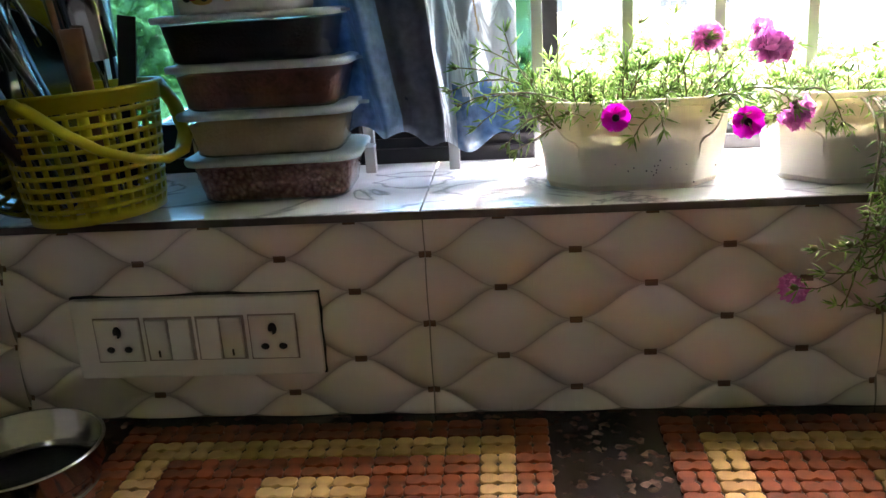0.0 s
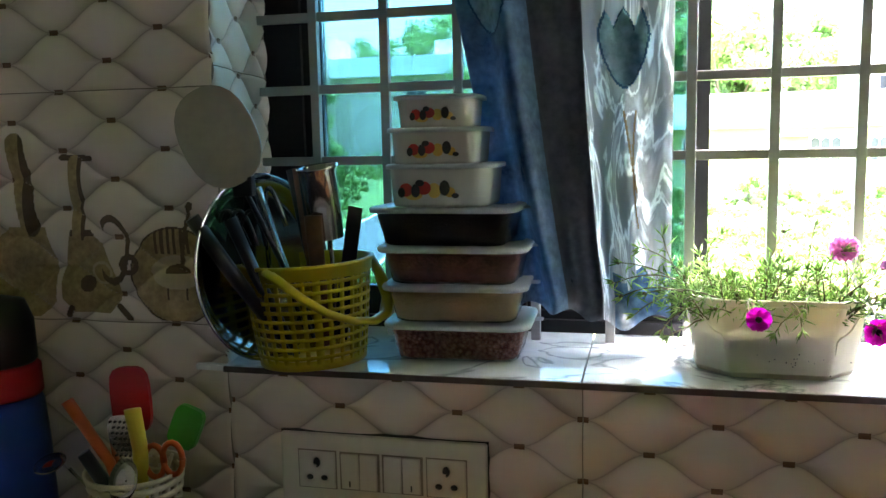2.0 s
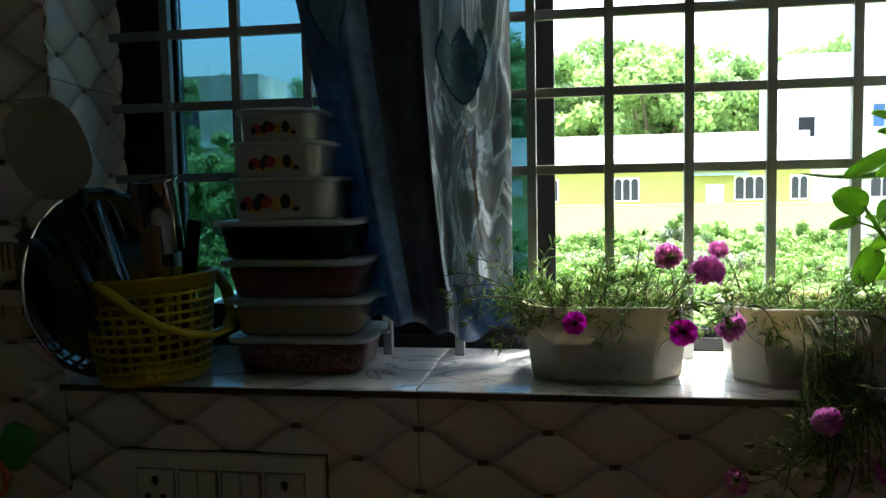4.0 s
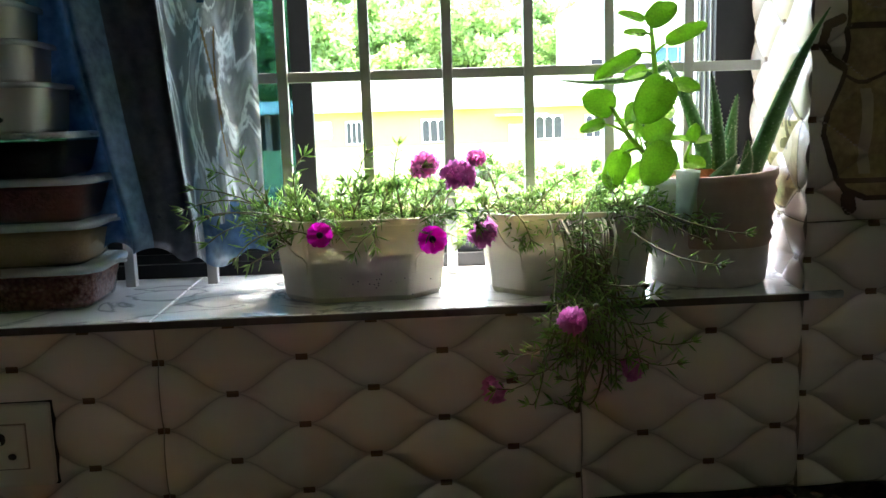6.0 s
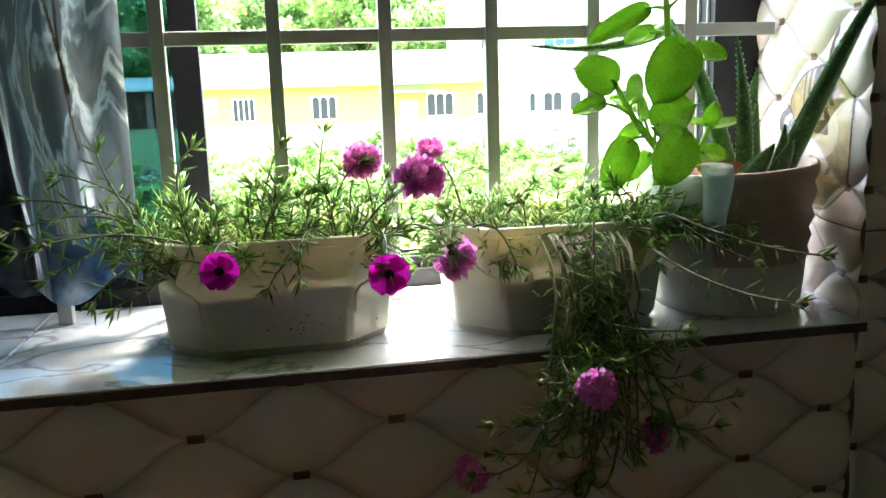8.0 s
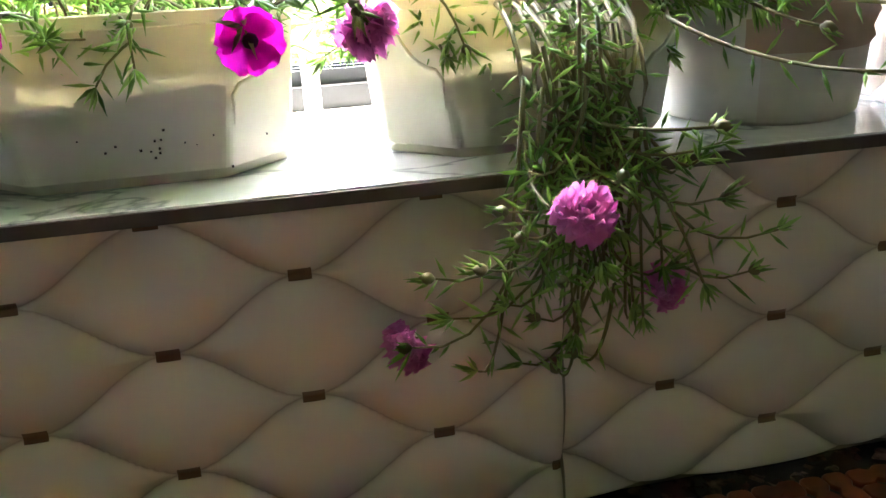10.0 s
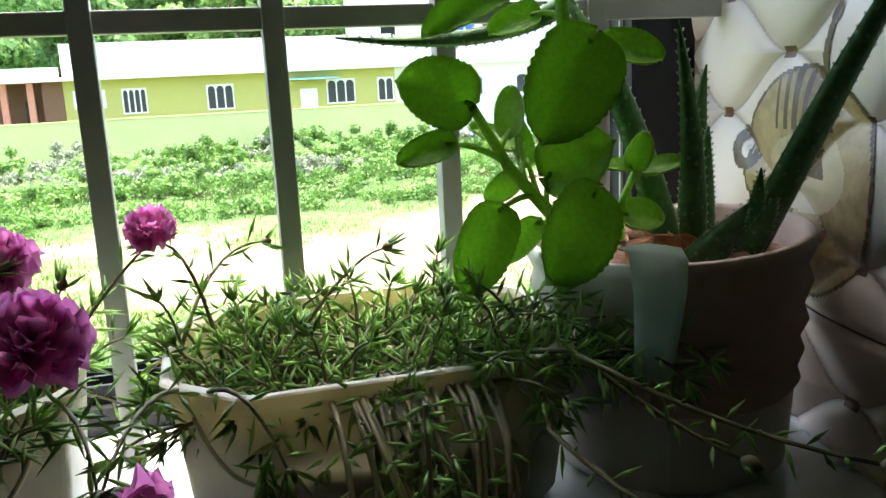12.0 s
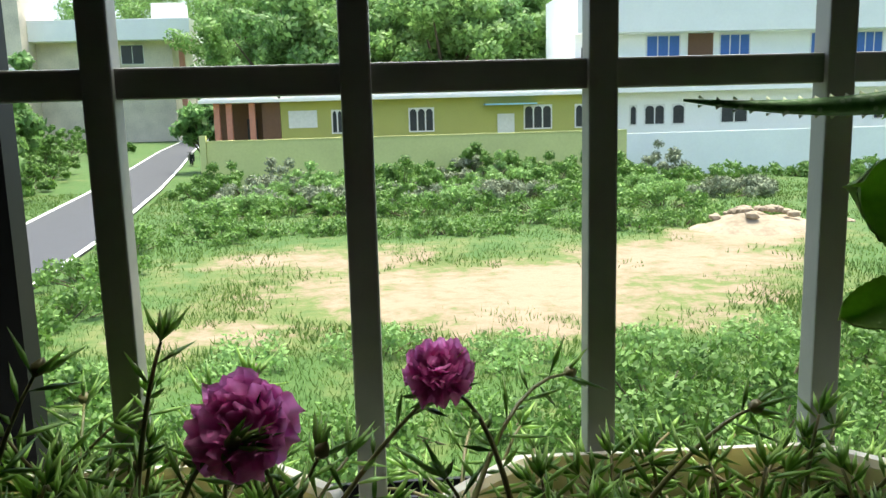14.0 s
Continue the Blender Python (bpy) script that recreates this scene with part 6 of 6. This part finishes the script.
for k in range(3):
    rod("wire_loop", "black wire loop of a kitchen tool", arc((-0.445 + 0.014 * k, -0.02, 1.285), (-0.43 + 0.02 * k, -0.03, 1.365), (-0.40 + 0.01 * k, -0.02, 1.28), 12), 0.0022, M_BLACKPLASTIC, flat=1)
st = thing("tea_strainer", "small steel cup-shaped strainer among the utensils", "tea strainer", -0.318, 0.03, 1.285, group=UT)
vv, ff = lathe([(0.020, 0.0), (0.022, 0.04), (0.023, 0.085), (0.026, 0.088), (0.026, 0.091), (0.0215, 0.089), (0.0205, 0.04), (0.018, 0.003)], 28, caps=False)
sb = obj("cup", vv, ff, M_STEEL, st)
sb.matrix_basis = pose(0, 0, 0, 8, -4, 0)
sp = obj("handle", *sweep([(0.0, 0.0, 0.03), (0.004, 0.005, -0.06), (0.006, 0.004, -0.14)], 0.003, 8, flat=0.5), M_STEEL, st)
wk = thing("grater", "small black perforated grater among the utensils", "grater", -0.290, 0.025, 1.255, group=UT)
gb = part("blade", block(-0.010, 0.010, -0.001, 0.001, -0.10, 0.07, 0.0004), M_DARKSTEEL, wk)
gb.matrix_basis = pose(0, 0, 0, 0, 10, -10)

pt = thing("steel_plate", "large polished steel plate propped on edge by the basket", "plate", -0.418, 0.030, SILL + 0.121)
vv, ff = lathe([(0.001, 0.0), (0.094, 0.0), (0.100, 0.003), (0.112, 0.014), (0.118, 0.016), (0.1195, 0.018), (0.118, 0.0195), (0.111, 0.0165), (0.099, 0.006), (0.093, 0.003), (0.001, 0.003)], 72, caps=False)
pb = obj("dish", vv, ff, M_STEEL, pt)
pb.matrix_basis = Vector((0.94, -0.30, 0.08)).to_track_quat("Z", "Y").to_matrix().to_4x4()

# ---- on the counter: utensil cup ----
uc = thing("utensil_cup", "beige plastic basket-weave cup holding kitchen tools", "utensil cup", -0.523, -0.103, COUNTER)
CR0, CR1, CH = 0.037, 0.056, 0.122
for k in range(22):
    a = 2 * math.pi * k / 22
    pv = []
    for z in [0.004 + (CH - 0.008) * i / 6 for i in range(7)]:
        for da, dr in ((-1, -0.001), (1, -0.001), (1, 0.0012), (-1, 0.0012)):
            r = CR0 + (CR1 - CR0) * z / CH + dr
            th = a + da * 0.0036 / r
            pv.append((r * math.cos(th), r * math.sin(th), z))
    obj("stave", pv, [(i * 4 + j, i * 4 + (j + 1) % 4, (i + 1) * 4 + (j + 1) % 4, (i + 1) * 4 + j) for i in range(6) for j in range(4)], M_BEIGE, uc)
for k in range(9):
    z = 0.010 + (CH - 0.022) * k / 8
    r = CR0 + (CR1 - CR0) * z / CH
    obj("hoop", *lathe([(r - 0.001, z - 0.0042), (r + 0.0018, z - 0.0042), (r + 0.0018, z + 0.0030), (r - 0.001, z + 0.0030), (r - 0.001, z - 0.0042)], 44, caps=False), M_BEIGE, uc)
obj("base", *lathe([(0.001, 0.002), (CR0 - 0.001, 0.0), (CR0 + 0.0025, 0.0), (CR0 + 0.003, 0.010), (CR0, 0.012), (CR0 - 0.002, 0.004), (0.001, 0.004)], 44, caps=False), M_BEIGE, uc)
obj("rim", *lathe([(CR1 - 0.002, CH - 0.006), (CR1 + 0.002, CH - 0.006), (CR1 + 0.003, CH), (CR1 - 0.001, CH), (CR1 - 0.002, CH - 0.006)], 44, caps=False), M_BEIGE, uc)
UC = "tools in the beige cup"
M_REDSIL = stuff_mat("red_silicone", (0.55, 0.015, 0.02), 0.45, var=0.05)
M_ORANGE = stuff_mat("orange_plastic", (0.68, 0.13, 0.03), 0.35, var=0.05)
M_LEMON = stuff_mat("lemon_plastic", (0.70, 0.56, 0.06), 0.35, var=0.05)
M_GREEN = stuff_mat("green_silicone", (0.06, 0.42, 0.04), 0.45, var=0.05)
C0 = (-0.523, -0.103, 0.915)
rs = rod("spatula", "red silicone spatula in the utensil cup", [C0, (-0.535, -0.085, 1.06)], 0.004, M_BEIGE, group=UC, cat="spatula")
head_blade(rs, (-0.537, -0.082, 1.098), (-0.05, 0, 1), (0.1, -1, 0.1), 0.082, 0.050, M_REDSIL, power=4, thick=0.007)
rod("knife", "orange knife handle in the utensil cup", [C0, (-0.548, -0.115, 1.03), (-0.597, -0.120, 1.105)], [0.007, 0.0085, 0.009], M_ORANGE, 0.7, UC, "knife")
rod("knife", "glossy black handle in the utensil cup", [C0, (-0.545, -0.125, 1.0), (-0.568, -0.135, 1.048)], [0.010, 0.014, 0.012], M_BLACKPLASTIC, 0.6, UC, "knife")
gr = rod("grater", "steel hand grater with holes in the utensil cup", [C0, (-0.524, -0.100, 0.99)], 0.004, M_STEEL, group=UC, cat="grater")
head_blade(gr, (-0.531, -0.108, 1.045), (-0.12, 0, 1), (0.1, -1, 0.05), 0.085, 0.036, M_STEEL, power=5, thick=0.002)
dots = []
for i in range(5):
    for j in range(11):
        p = Vector((-0.531 + (i - 2) * 0.006 - (j - 5) * 0.0009 * 0.95 * (1 if j % 2 else 1) + (0.003 if j % 2 else 0), -0.1098 + (i - 2) * 0.0006, 1.045 + (j - 5) * 0.0068))
        dots.append(moved(lathe([(0.0017, 0), (0.0012, 0.0012)], 6), Matrix.Translation(p) @ pose(0, 0, 0, 90, 0, 0)))
tagged(obj("teeth", *join(dots), M_DARKSTEEL, gr), kind="stuff")
rod("peeler", "yellow plastic peeler handle in the utensil cup", [(-0.515, -0.11, 0.93), (-0.506, -0.115, 1.05), (-0.513, -0.115, 1.098)], [0.009, 0.0105, 0.0115], M_LEMON, 0.55, UC, "peeler")
gbz = rod("pastry_brush", "green silicone pastry brush in the utensil cup", [C0, (-0.490, -0.075, 1.03)], 0.004, M_BEIGE, group=UC, cat="pastry brush")
head_blade(gbz, (-0.474, -0.066, 1.062), (0.35, 0.1, 0.9), (0.1, -1, 0.2), 0.052, 0.038, M_GREEN, power=5, thick=0.009)
sc = rod("scissors", "orange-handled scissors in the utensil cup", [C0, (-0.492, -0.112, 1.0)], 0.004, M_STEEL, group=UC, cat="scissors")
for cx, cz, rr in ((-0.490, 1.035, 0.013), (-0.466, 1.040, 0.013)):
    lp = [(cx + rr * math.cos(a), -0.112, cz + rr * 1.5 * math.sin(a)) for a in [i * math.pi / 8 for i in range(17)]]
    obj("finger_loop", *sweep(lp, 0.0036, 8), M_ORANGE, sc, "orange finger loop")
sn = rod("spoon", "steel tablespoon in the utensil cup", [C0, (-0.508, -0.148, 1.005)], 0.003, M_STEEL, group=UC, cat="spoon")
bw = lathe([(0.001, -0.006), (0.010, -0.0045), (0.018, 0.0), (0.0185, 0.0008), (0.010, -0.0035), (0.001, -0.005)], 24, caps=False)
obj("bowl", *moved(bw, Matrix.Translation((-0.505, -0.152, 1.026)) @ Vector((0.0, -0.9, 0.4)).to_track_quat("Z", "Y").to_matrix().to_4x4() @ Matrix.Diagonal((1.0, 1.35, 1.0, 1))), M_STEEL, sn)
sn2 = rod("spoon", "dark serving spoon leaning out of the utensil cup", [C0, (-0.56, -0.135, 1.0), (-0.585, -0.14, 1.03)], 0.003, M_STEEL, group=UC, cat="spoon")
obj("bowl", *moved(bw, Matrix.Translation((-0.607, -0.145, 1.036)) @ Vector((-0.2, -0.3, 0.95)).to_track_quat("Z", "Y").to_matrix().to_4x4() @ Matrix.Diagonal((1.45, 1.0, 1.0, 1))), M_STEEL, sn2)

# ---- sieve, bottle, bowl ----
sv = thing("sieve", "round stainless steel flour sieve lying on the counter", "sieve", -0.379, -0.138, COUNTER)
vv, ff = lathe([(0.068, 0.001), (0.0695, 0.0), (0.0705, 0.002), (0.0685, 0.003), (0.0685, 0.018), (0.074, 0.0215), (0.0755, 0.024), (0.0765, 0.043), (0.0785, 0.0445), (0.0785, 0.046), (0.0765, 0.047), (0.075, 0.0455), (0.0742, 0.025), (0.067, 0.0195), (0.067, 0.001)], 72, caps=False)
obj("rim", vv, ff, M_STEEL, sv)
obj("mesh_disc", *lathe([(0.0672, 0.0045), (0.0672, 0.0055), (0.001, 0.0050)], 48, caps=False), M_DARKSTEEL, sv, "dark fine wire mesh")

bt = thing("flask", "blue plastic flask with red band and white base", "flask", -0.722, -0.085, COUNTER)
M_BLUE = stuff_mat("blue_plastic", (0.02, 0.07, 0.36), 0.3, var=0.06)
obj("base", *lathe([(0.058, 0.0), (0.064, 0.002), (0.064, 0.009), (0.058, 0.013)], 40), M_WHITEBOX, bt, "white foot ring")
obj("body", *lathe([(0.055, 0.013), (0.057, 0.02), (0.054, 0.12), (0.050, 0.185), (0.046, 0.195)], 40), M_BLUE, bt)
obj("band", *lathe([(0.048, 0.195), (0.050, 0.198), (0.049, 0.232), (0.044, 0.236)], 40), M_REDSIL, bt, "red collar")
obj("cap", *lathe([(0.043, 0.236), (0.046, 0.24), (0.045, 0.29), (0.036, 0.315), (0.012, 0.322)], 40), M_BLACKPLASTIC, bt, "dark brown cap")

bo = thing("bowl", "small white ceramic bowl with a grey patterned rim", "bowl", -0.652, -0.185, COUNTER)
obj("shell", *lathe([(0.018, 0.0), (0.022, 0.0), (0.023, 0.004), (0.040, 0.018), (0.050, 0.032), (0.0515, 0.0335), (0.049, 0.034), (0.038, 0.021), (0.02, 0.008), (0.001, 0.007)], 48, caps=False), M_WHITEBOX, bo)
M_GREYP = stuff_mat("grey_glaze", (0.30, 0.32, 0.33), 0.3)
for k in range(14):
    a = 2 * math.pi * k / 14
    lf = lathe([(1.0, 0), (0.9, 1.0)], 10)
    ob = obj("rim_print", [(0.0445 * math.cos(a) + 0.0045 * q[0] * math.cos(a) - 0.003 * q[1] * math.sin(a), 0.0445 * math.sin(a) + 0.0045 * q[0] * math.sin(a) + 0.003 * q[1] * math.cos(a), 0.0288 + 0.0048 * q[0] + 0.0008 * q[2]) for q in lf[0]], lf[1], M_GREYP, bo, smooth=False)

# ---- printed tiles: brass tea things ----
M_BRASS = stuff_mat("brass_print", (0.30, 0.185, 0.07), 0.35, var=0.45, size=22, fine=140, tint=(0.42, 0.32, 0.17))
M_BRASSDARK = stuff_mat("brass_print_dark", (0.10, 0.06, 0.03), 0.35, var=0.4, size=40)
M_BRASSPALE = stuff_mat("brass_print_pale", (0.55, 0.45, 0.30), 0.35, var=0.2, size=40)


def inpoly(x, z, poly):
    hit = False
    for i in range(len(poly)):
        (x1, z1), (x2, z2) = poly[i - 1], poly[i]
        if (z1 > z) != (z2 > z) and x < (x2 - x1) * (z - z1) / (z2 - z1) + x1:
            hit = not hit
    return hit


def tile_print(x0, x1, z0, z1, kx, kz, pick, mats, m=None, step=0.0014):
    """A glaze print that follows the quilted relief; pick gives the colour's number or None."""
    nx, nz = int((x1 - x0) / step), int((z1 - z0) / step)
    gx, gz = np.meshgrid(np.linspace(x0, x1, nx), np.linspace(z0, z1, nz))
    h = quilt(gx - kx, gz - kz)
    v = np.stack([gx.ravel(), 0.003 - h.ravel() - 0.0006, gz.ravel()], 1).tolist()
    f, idx = [], []
    for j in range(nz - 1):
        for i in range(nx - 1):
            c = pick(0.5 * (gx[j, i] + gx[j, i + 1]), 0.5 * (gz[j, i] + gz[j + 1, i]))
            if c is not None:
                f.append((j * nx + i, j * nx + i + 1, (j + 1) * nx + i + 1, (j + 1) * nx + i))
                idx.append(c)
    ob = obj("tile_print", v, f, mats, wall, "brass tea set printed on the tile")
    ob.data.polygons.foreach_set("material_index", idx)
    if m:
        ob.matrix_basis = m
    return ob


def seg(x, z, ax, az, bx, bz, w):
    px, pz, dx, dz = x - ax, z - az, bx - ax, bz - az
    t = min(1, max(0, (px * dx + pz * dz) / (dx * dx + dz * dz)))
    return math.hypot(px - t * dx, pz - t * dz) < w


def saucer(cx, cz, r):
    def pick(x, z):
        dx, dz = (x - cx) / r, (z - cz) / r
        d = math.hypot(dx, dz)
        if seg(dx, dz, 0.15, 0.25, 0.38, 1.45, 0.045) or math.hypot(dx - 0.38, (dz - 1.4)) < 0.09:
            return 1
        if 0.10 < math.hypot(dx + 1.02, dz - 0.22) < 0.22:
            return 1
        if d > 1:
            return None
        if d > 0.965:
            return 1
        cup = (dx - 0.05) ** 2 / 0.36 + (dz - 0.08) ** 2 / 0.12
        if cup < 0.22:
            return 1 if dz > 0.06 else 2
        if cup < 1:
            return 2
        if abs(dx - 0.05) < 0.24 and -0.48 < dz < 0:
            return 0 if abs(dx - 0.05) < 0.18 else 1
        if 0.45 < dz and abs(dx) < 0.42 and (int((dx + 5) * 14) % 2 == 0):
            return 1
        return 0
    return pick


PM = [M_BRASS, M_BRASSDARK, M_BRASSPALE]
tile_print(-0.610, -0.451, 1.178, 1.345, -0.597, 1.137, saucer(-0.516, 1.237, 0.064), PM)
POT = [(-0.665, 1.297), (-0.637, 1.297), (-0.617, 1.271), (-0.597, 1.227), (-0.597, 1.205), (-0.613, 1.187), (-0.669, 1.187), (-0.685, 1.205), (-0.685, 1.227), (-0.673, 1.264)]


def teapot(x, z):
    if seg(x, z, -0.653, 1.290, -0.653, 1.385, 0.009):
        return 0 if x < -0.650 else 1
    if seg(x, z, -0.672, 1.391, -0.630, 1.389, 0.004):
        return 1
    if 0.020 < math.hypot(x + 0.606, (z - 1.270) * 0.55) < 0.0255 and x > -0.622:
        return 1
    if seg(x, z, -0.600, 1.196, -0.583, 1.180, 0.004) or seg(x, z, -0.672, 1.192, -0.680, 1.180, 0.004):
        return 1
    if inpoly(x, z, POT):
        if abs(z - 1.292) < 0.004 or math.hypot(x + 0.645, z - 1.225) < 0.011:
            return 1
        return 2 if 0.012 < math.hypot(x + 0.622, z - 1.240) < 0.016 else 0
    # a second, larger pot beside it
    if seg(x, z, -0.728, 1.30, -0.742, 1.41, 0.014):
        return 0 if x < -0.735 else 1
    if inpoly(x, z, [(-0.76, 1.30), (-0.705, 1.30), (-0.690, 1.25), (-0.695, 1.20), (-0.72, 1.18), (-0.80, 1.18), (-0.82, 1.21), (-0.80, 1.27)]):
        return 0
    return None


tile_print(-0.83, -0.575, 1.178, 1.425, -0.597, 1.137, teapot, PM)


JUG = [(0.728, 1.44), (0.915, 1.44), (0.914, 1.41), (0.908, 1.36), (0.926, 1.325), (0.932, 1.292), (0.925, 1.262), (0.905, 1.232), (0.880, 1.222), (0.755, 1.222), (0.731, 1.232), (0.714, 1.264), (0.706, 1.292), (0.716, 1.328), (0.728, 1.36), (0.730, 1.41)]
JUG_IN = [(0.82 + (x - 0.82) * 0.945, 1.335 + (z - 1.335) * 0.955) for x, z in JUG]


def jug(x, z):
    if z > 1.432:
        return None
    hook = ((0.729, 1.362), (0.716, 1.370), (0.706, 1.388), (0.709, 1.405), (0.724, 1.411))
    if any(seg(x, z, *a, *b, 0.0052) for a, b in zip(hook, hook[1:])):
        return 1
    if seg(x, z, 0.738, 1.226, 0.742, 1.213, 0.007) or seg(x, z, 0.898, 1.226, 0.894, 1.213, 0.007):
        return 1
    if not inpoly(x, z, JUG):
        return None
    if not inpoly(x, z, JUG_IN) or abs(z - 1.404) < 0.003 or abs(z - 1.352 - 0.006 * math.sin(90 * x)) < 0.0022 or abs(z - 1.243) < 0.0025:
        return 1
    u = (z - 1.26) / 0.021
    if 1.265 < z < 1.40 and 0.0045 < math.hypot(x - 0.793, (u % 1 - 0.5) * 0.019) < 0.0075:
        return 2
    if abs(x - 0.755 + 0.10 * (z - 1.29) ** 2) < 0.006 and 1.25 < z < 1.34:
        return 2
    return 0


tile_print(0.697, 0.94, 1.206, 1.435, 0.772, 1.121, jug, PM, step=0.0011)
turn = pose(X1, 0, 0, 0, 0, -math.degrees(math.atan2(SPL, WALL_Y1))) @ pose(0, 0, 0, 0, 0, -90)
tile_print(-0.170, -0.006, 1.203, 1.385, -0.11, 1.12, saucer(-0.085, 1.272, 0.066), PM, turn)

# ---- parked scooter on the road ----
scoot = thing("scooter", "dark parked motor scooter at the roadside", "scooter", -14.9, 68.0, GROUND + 0.06, 20)
for y in (-0.62, 0.62):
    w = obj("wheel", *moved(lathe([(0.14, -0.05), (0.24, -0.05), (0.25, 0), (0.24, 0.05), (0.14, 0.05), (0.14, -0.05)], 24, caps=False), Matrix.Translation((0, y, 0.25)) @ pose(0, 0, 0, 0, 90, 0)), M_BLACKPLASTIC, scoot)
    obj("rim", *moved(lathe([(0.02, -0.03), (0.14, -0.03), (0.14, 0.03), (0.02, 0.03)], 16), Matrix.Translation((0, y, 0.25)) @ pose(0, 0, 0, 0, 90, 0)), M_STEEL, w)
M_SCOOT = stuff_mat("scooter_paint", (0.015, 0.017, 0.022), 0.25)
part("body", block(-0.17, 0.17, -0.1, 0.85, 0.35, 0.75, 0.08), M_SCOOT, scoot)
part("seat", block(-0.15, 0.15, -0.05, 0.75, 0.75, 0.86, 0.04), M_BLACKPLASTIC, scoot)
part("footboard", block(-0.18, 0.18, -0.45, -0.1, 0.28, 0.36, 0.02), M_SCOOT, scoot)
bm = block(-0.2, 0.2, -0.62, -0.50, 0.3, 1.0, 0.05)
part("front_shield", bm, M_SCOOT, scoot)
part("headlight", block(-0.09, 0.09, -0.70, -0.60, 0.86, 1.0, 0.03), M_WHITEBOX, scoot)
obj("handlebar", *sweep([(-0.36, -0.48, 1.05), (0, -0.55, 1.02), (0.36, -0.48, 1.05)], 0.02, 8), M_BLACKPLASTIC, scoot)

# ---- bead place mats ----
M_TERRA = stuff_mat("red_bamboo", (0.145, 0.036, 0.014), 0.5, var=0.25, size=60, per_object=0.35, tint=(0.21, 0.056, 0.021), spec=0.2)
M_CREAM = stuff_mat("pale_bamboo", (0.42, 0.245, 0.09), 0.5, var=0.15, size=60, per_object=0.4, tint=(0.50, 0.32, 0.13), spec=0.2)
CELL = 0.0338


def bead_mesh(name, mat, upright):
    a, b, c, w = CELL * 0.247, CELL * 0.496, CELL * 0.145, CELL * 0.11
    quarter = [(a - w, 0.0), (a, w * 1.5), (a, b - c), (a - c * 0.3, b - c * 0.3), (a - c, b)]
    outline = quarter + [(-x, y) for x, y in reversed(quarter)] + [(-x, -y) for x, y in quarter[1:]] + [(x, -y) for x, y in reversed(quarter[1:])]
    n = len(outline)
    rows = []
    for inset, z in ((0.0, 0.0006), (0.0, 0.0030), (0.0011, 0.0040)):
        pts = [(x * (1 - inset / a), y * (1 - inset / b), z) for x, y in outline]
        rows.append(pts if upright else [(y, x, z) for x, y, z in pts])
    v, f = loft(rows)
    f.append(tuple(range(2 * n, 3 * n)))
    if not upright:
        f = [tuple(reversed(q)) for q in f]
    me = bpy.data.meshes.new(name)
    me.from_pydata(v, [], f)
    me.polygons.foreach_set("use_smooth", [i < 2 * n for i in range(len(f))])
    me.materials.append(mat)
    return me


BEADS = {(c, u): bead_mesh("bead", M_CREAM if c else M_TERRA, u) for c in (0, 1) for u in (0, 1)}
MW, MH = 13, 9
for x0, y1, rz in ((-0.322, -0.026, 0.6), (0.228, -0.022, -0.5)):
    mat_t = thing("place_mat", "terracotta and cream bamboo bead place mat", "place mat", x0, y1, COUNTER, rz, group="bead place mats")
    part("backing", block(0.002, MW * CELL - 0.002, -MH * CELL + 0.002, -0.002, 0.0, 0.0007), M_SOIL, mat_t, "dark cord backing")
    for i in range(MW):
        for j in range(MH):
            edge = min(i, MW - 1 - i, j, MH - 1 - j)
            cream = edge == 1 or (5 <= i <= 7 and 3 <= j <= 5 and not (i == 6 and j == 4))
            up = (i + j) % 2
            for s in (-0.25, 0.25):
                ob = new("bead", BEADS[(int(cream), up)])
                ob.parent = mat_t
                cx, cy = (i + 0.5) * CELL, -(j + 0.5) * CELL
                ob.location = (cx + (s * CELL if up else 0) + random.uniform(-0.0005, 0.0005), cy + (0 if up else s * CELL) + random.uniform(-0.0005, 0.0005), random.uniform(0, 0.0003))
                ob.rotation_euler = (0, 0, random.uniform(-0.03, 0.03))
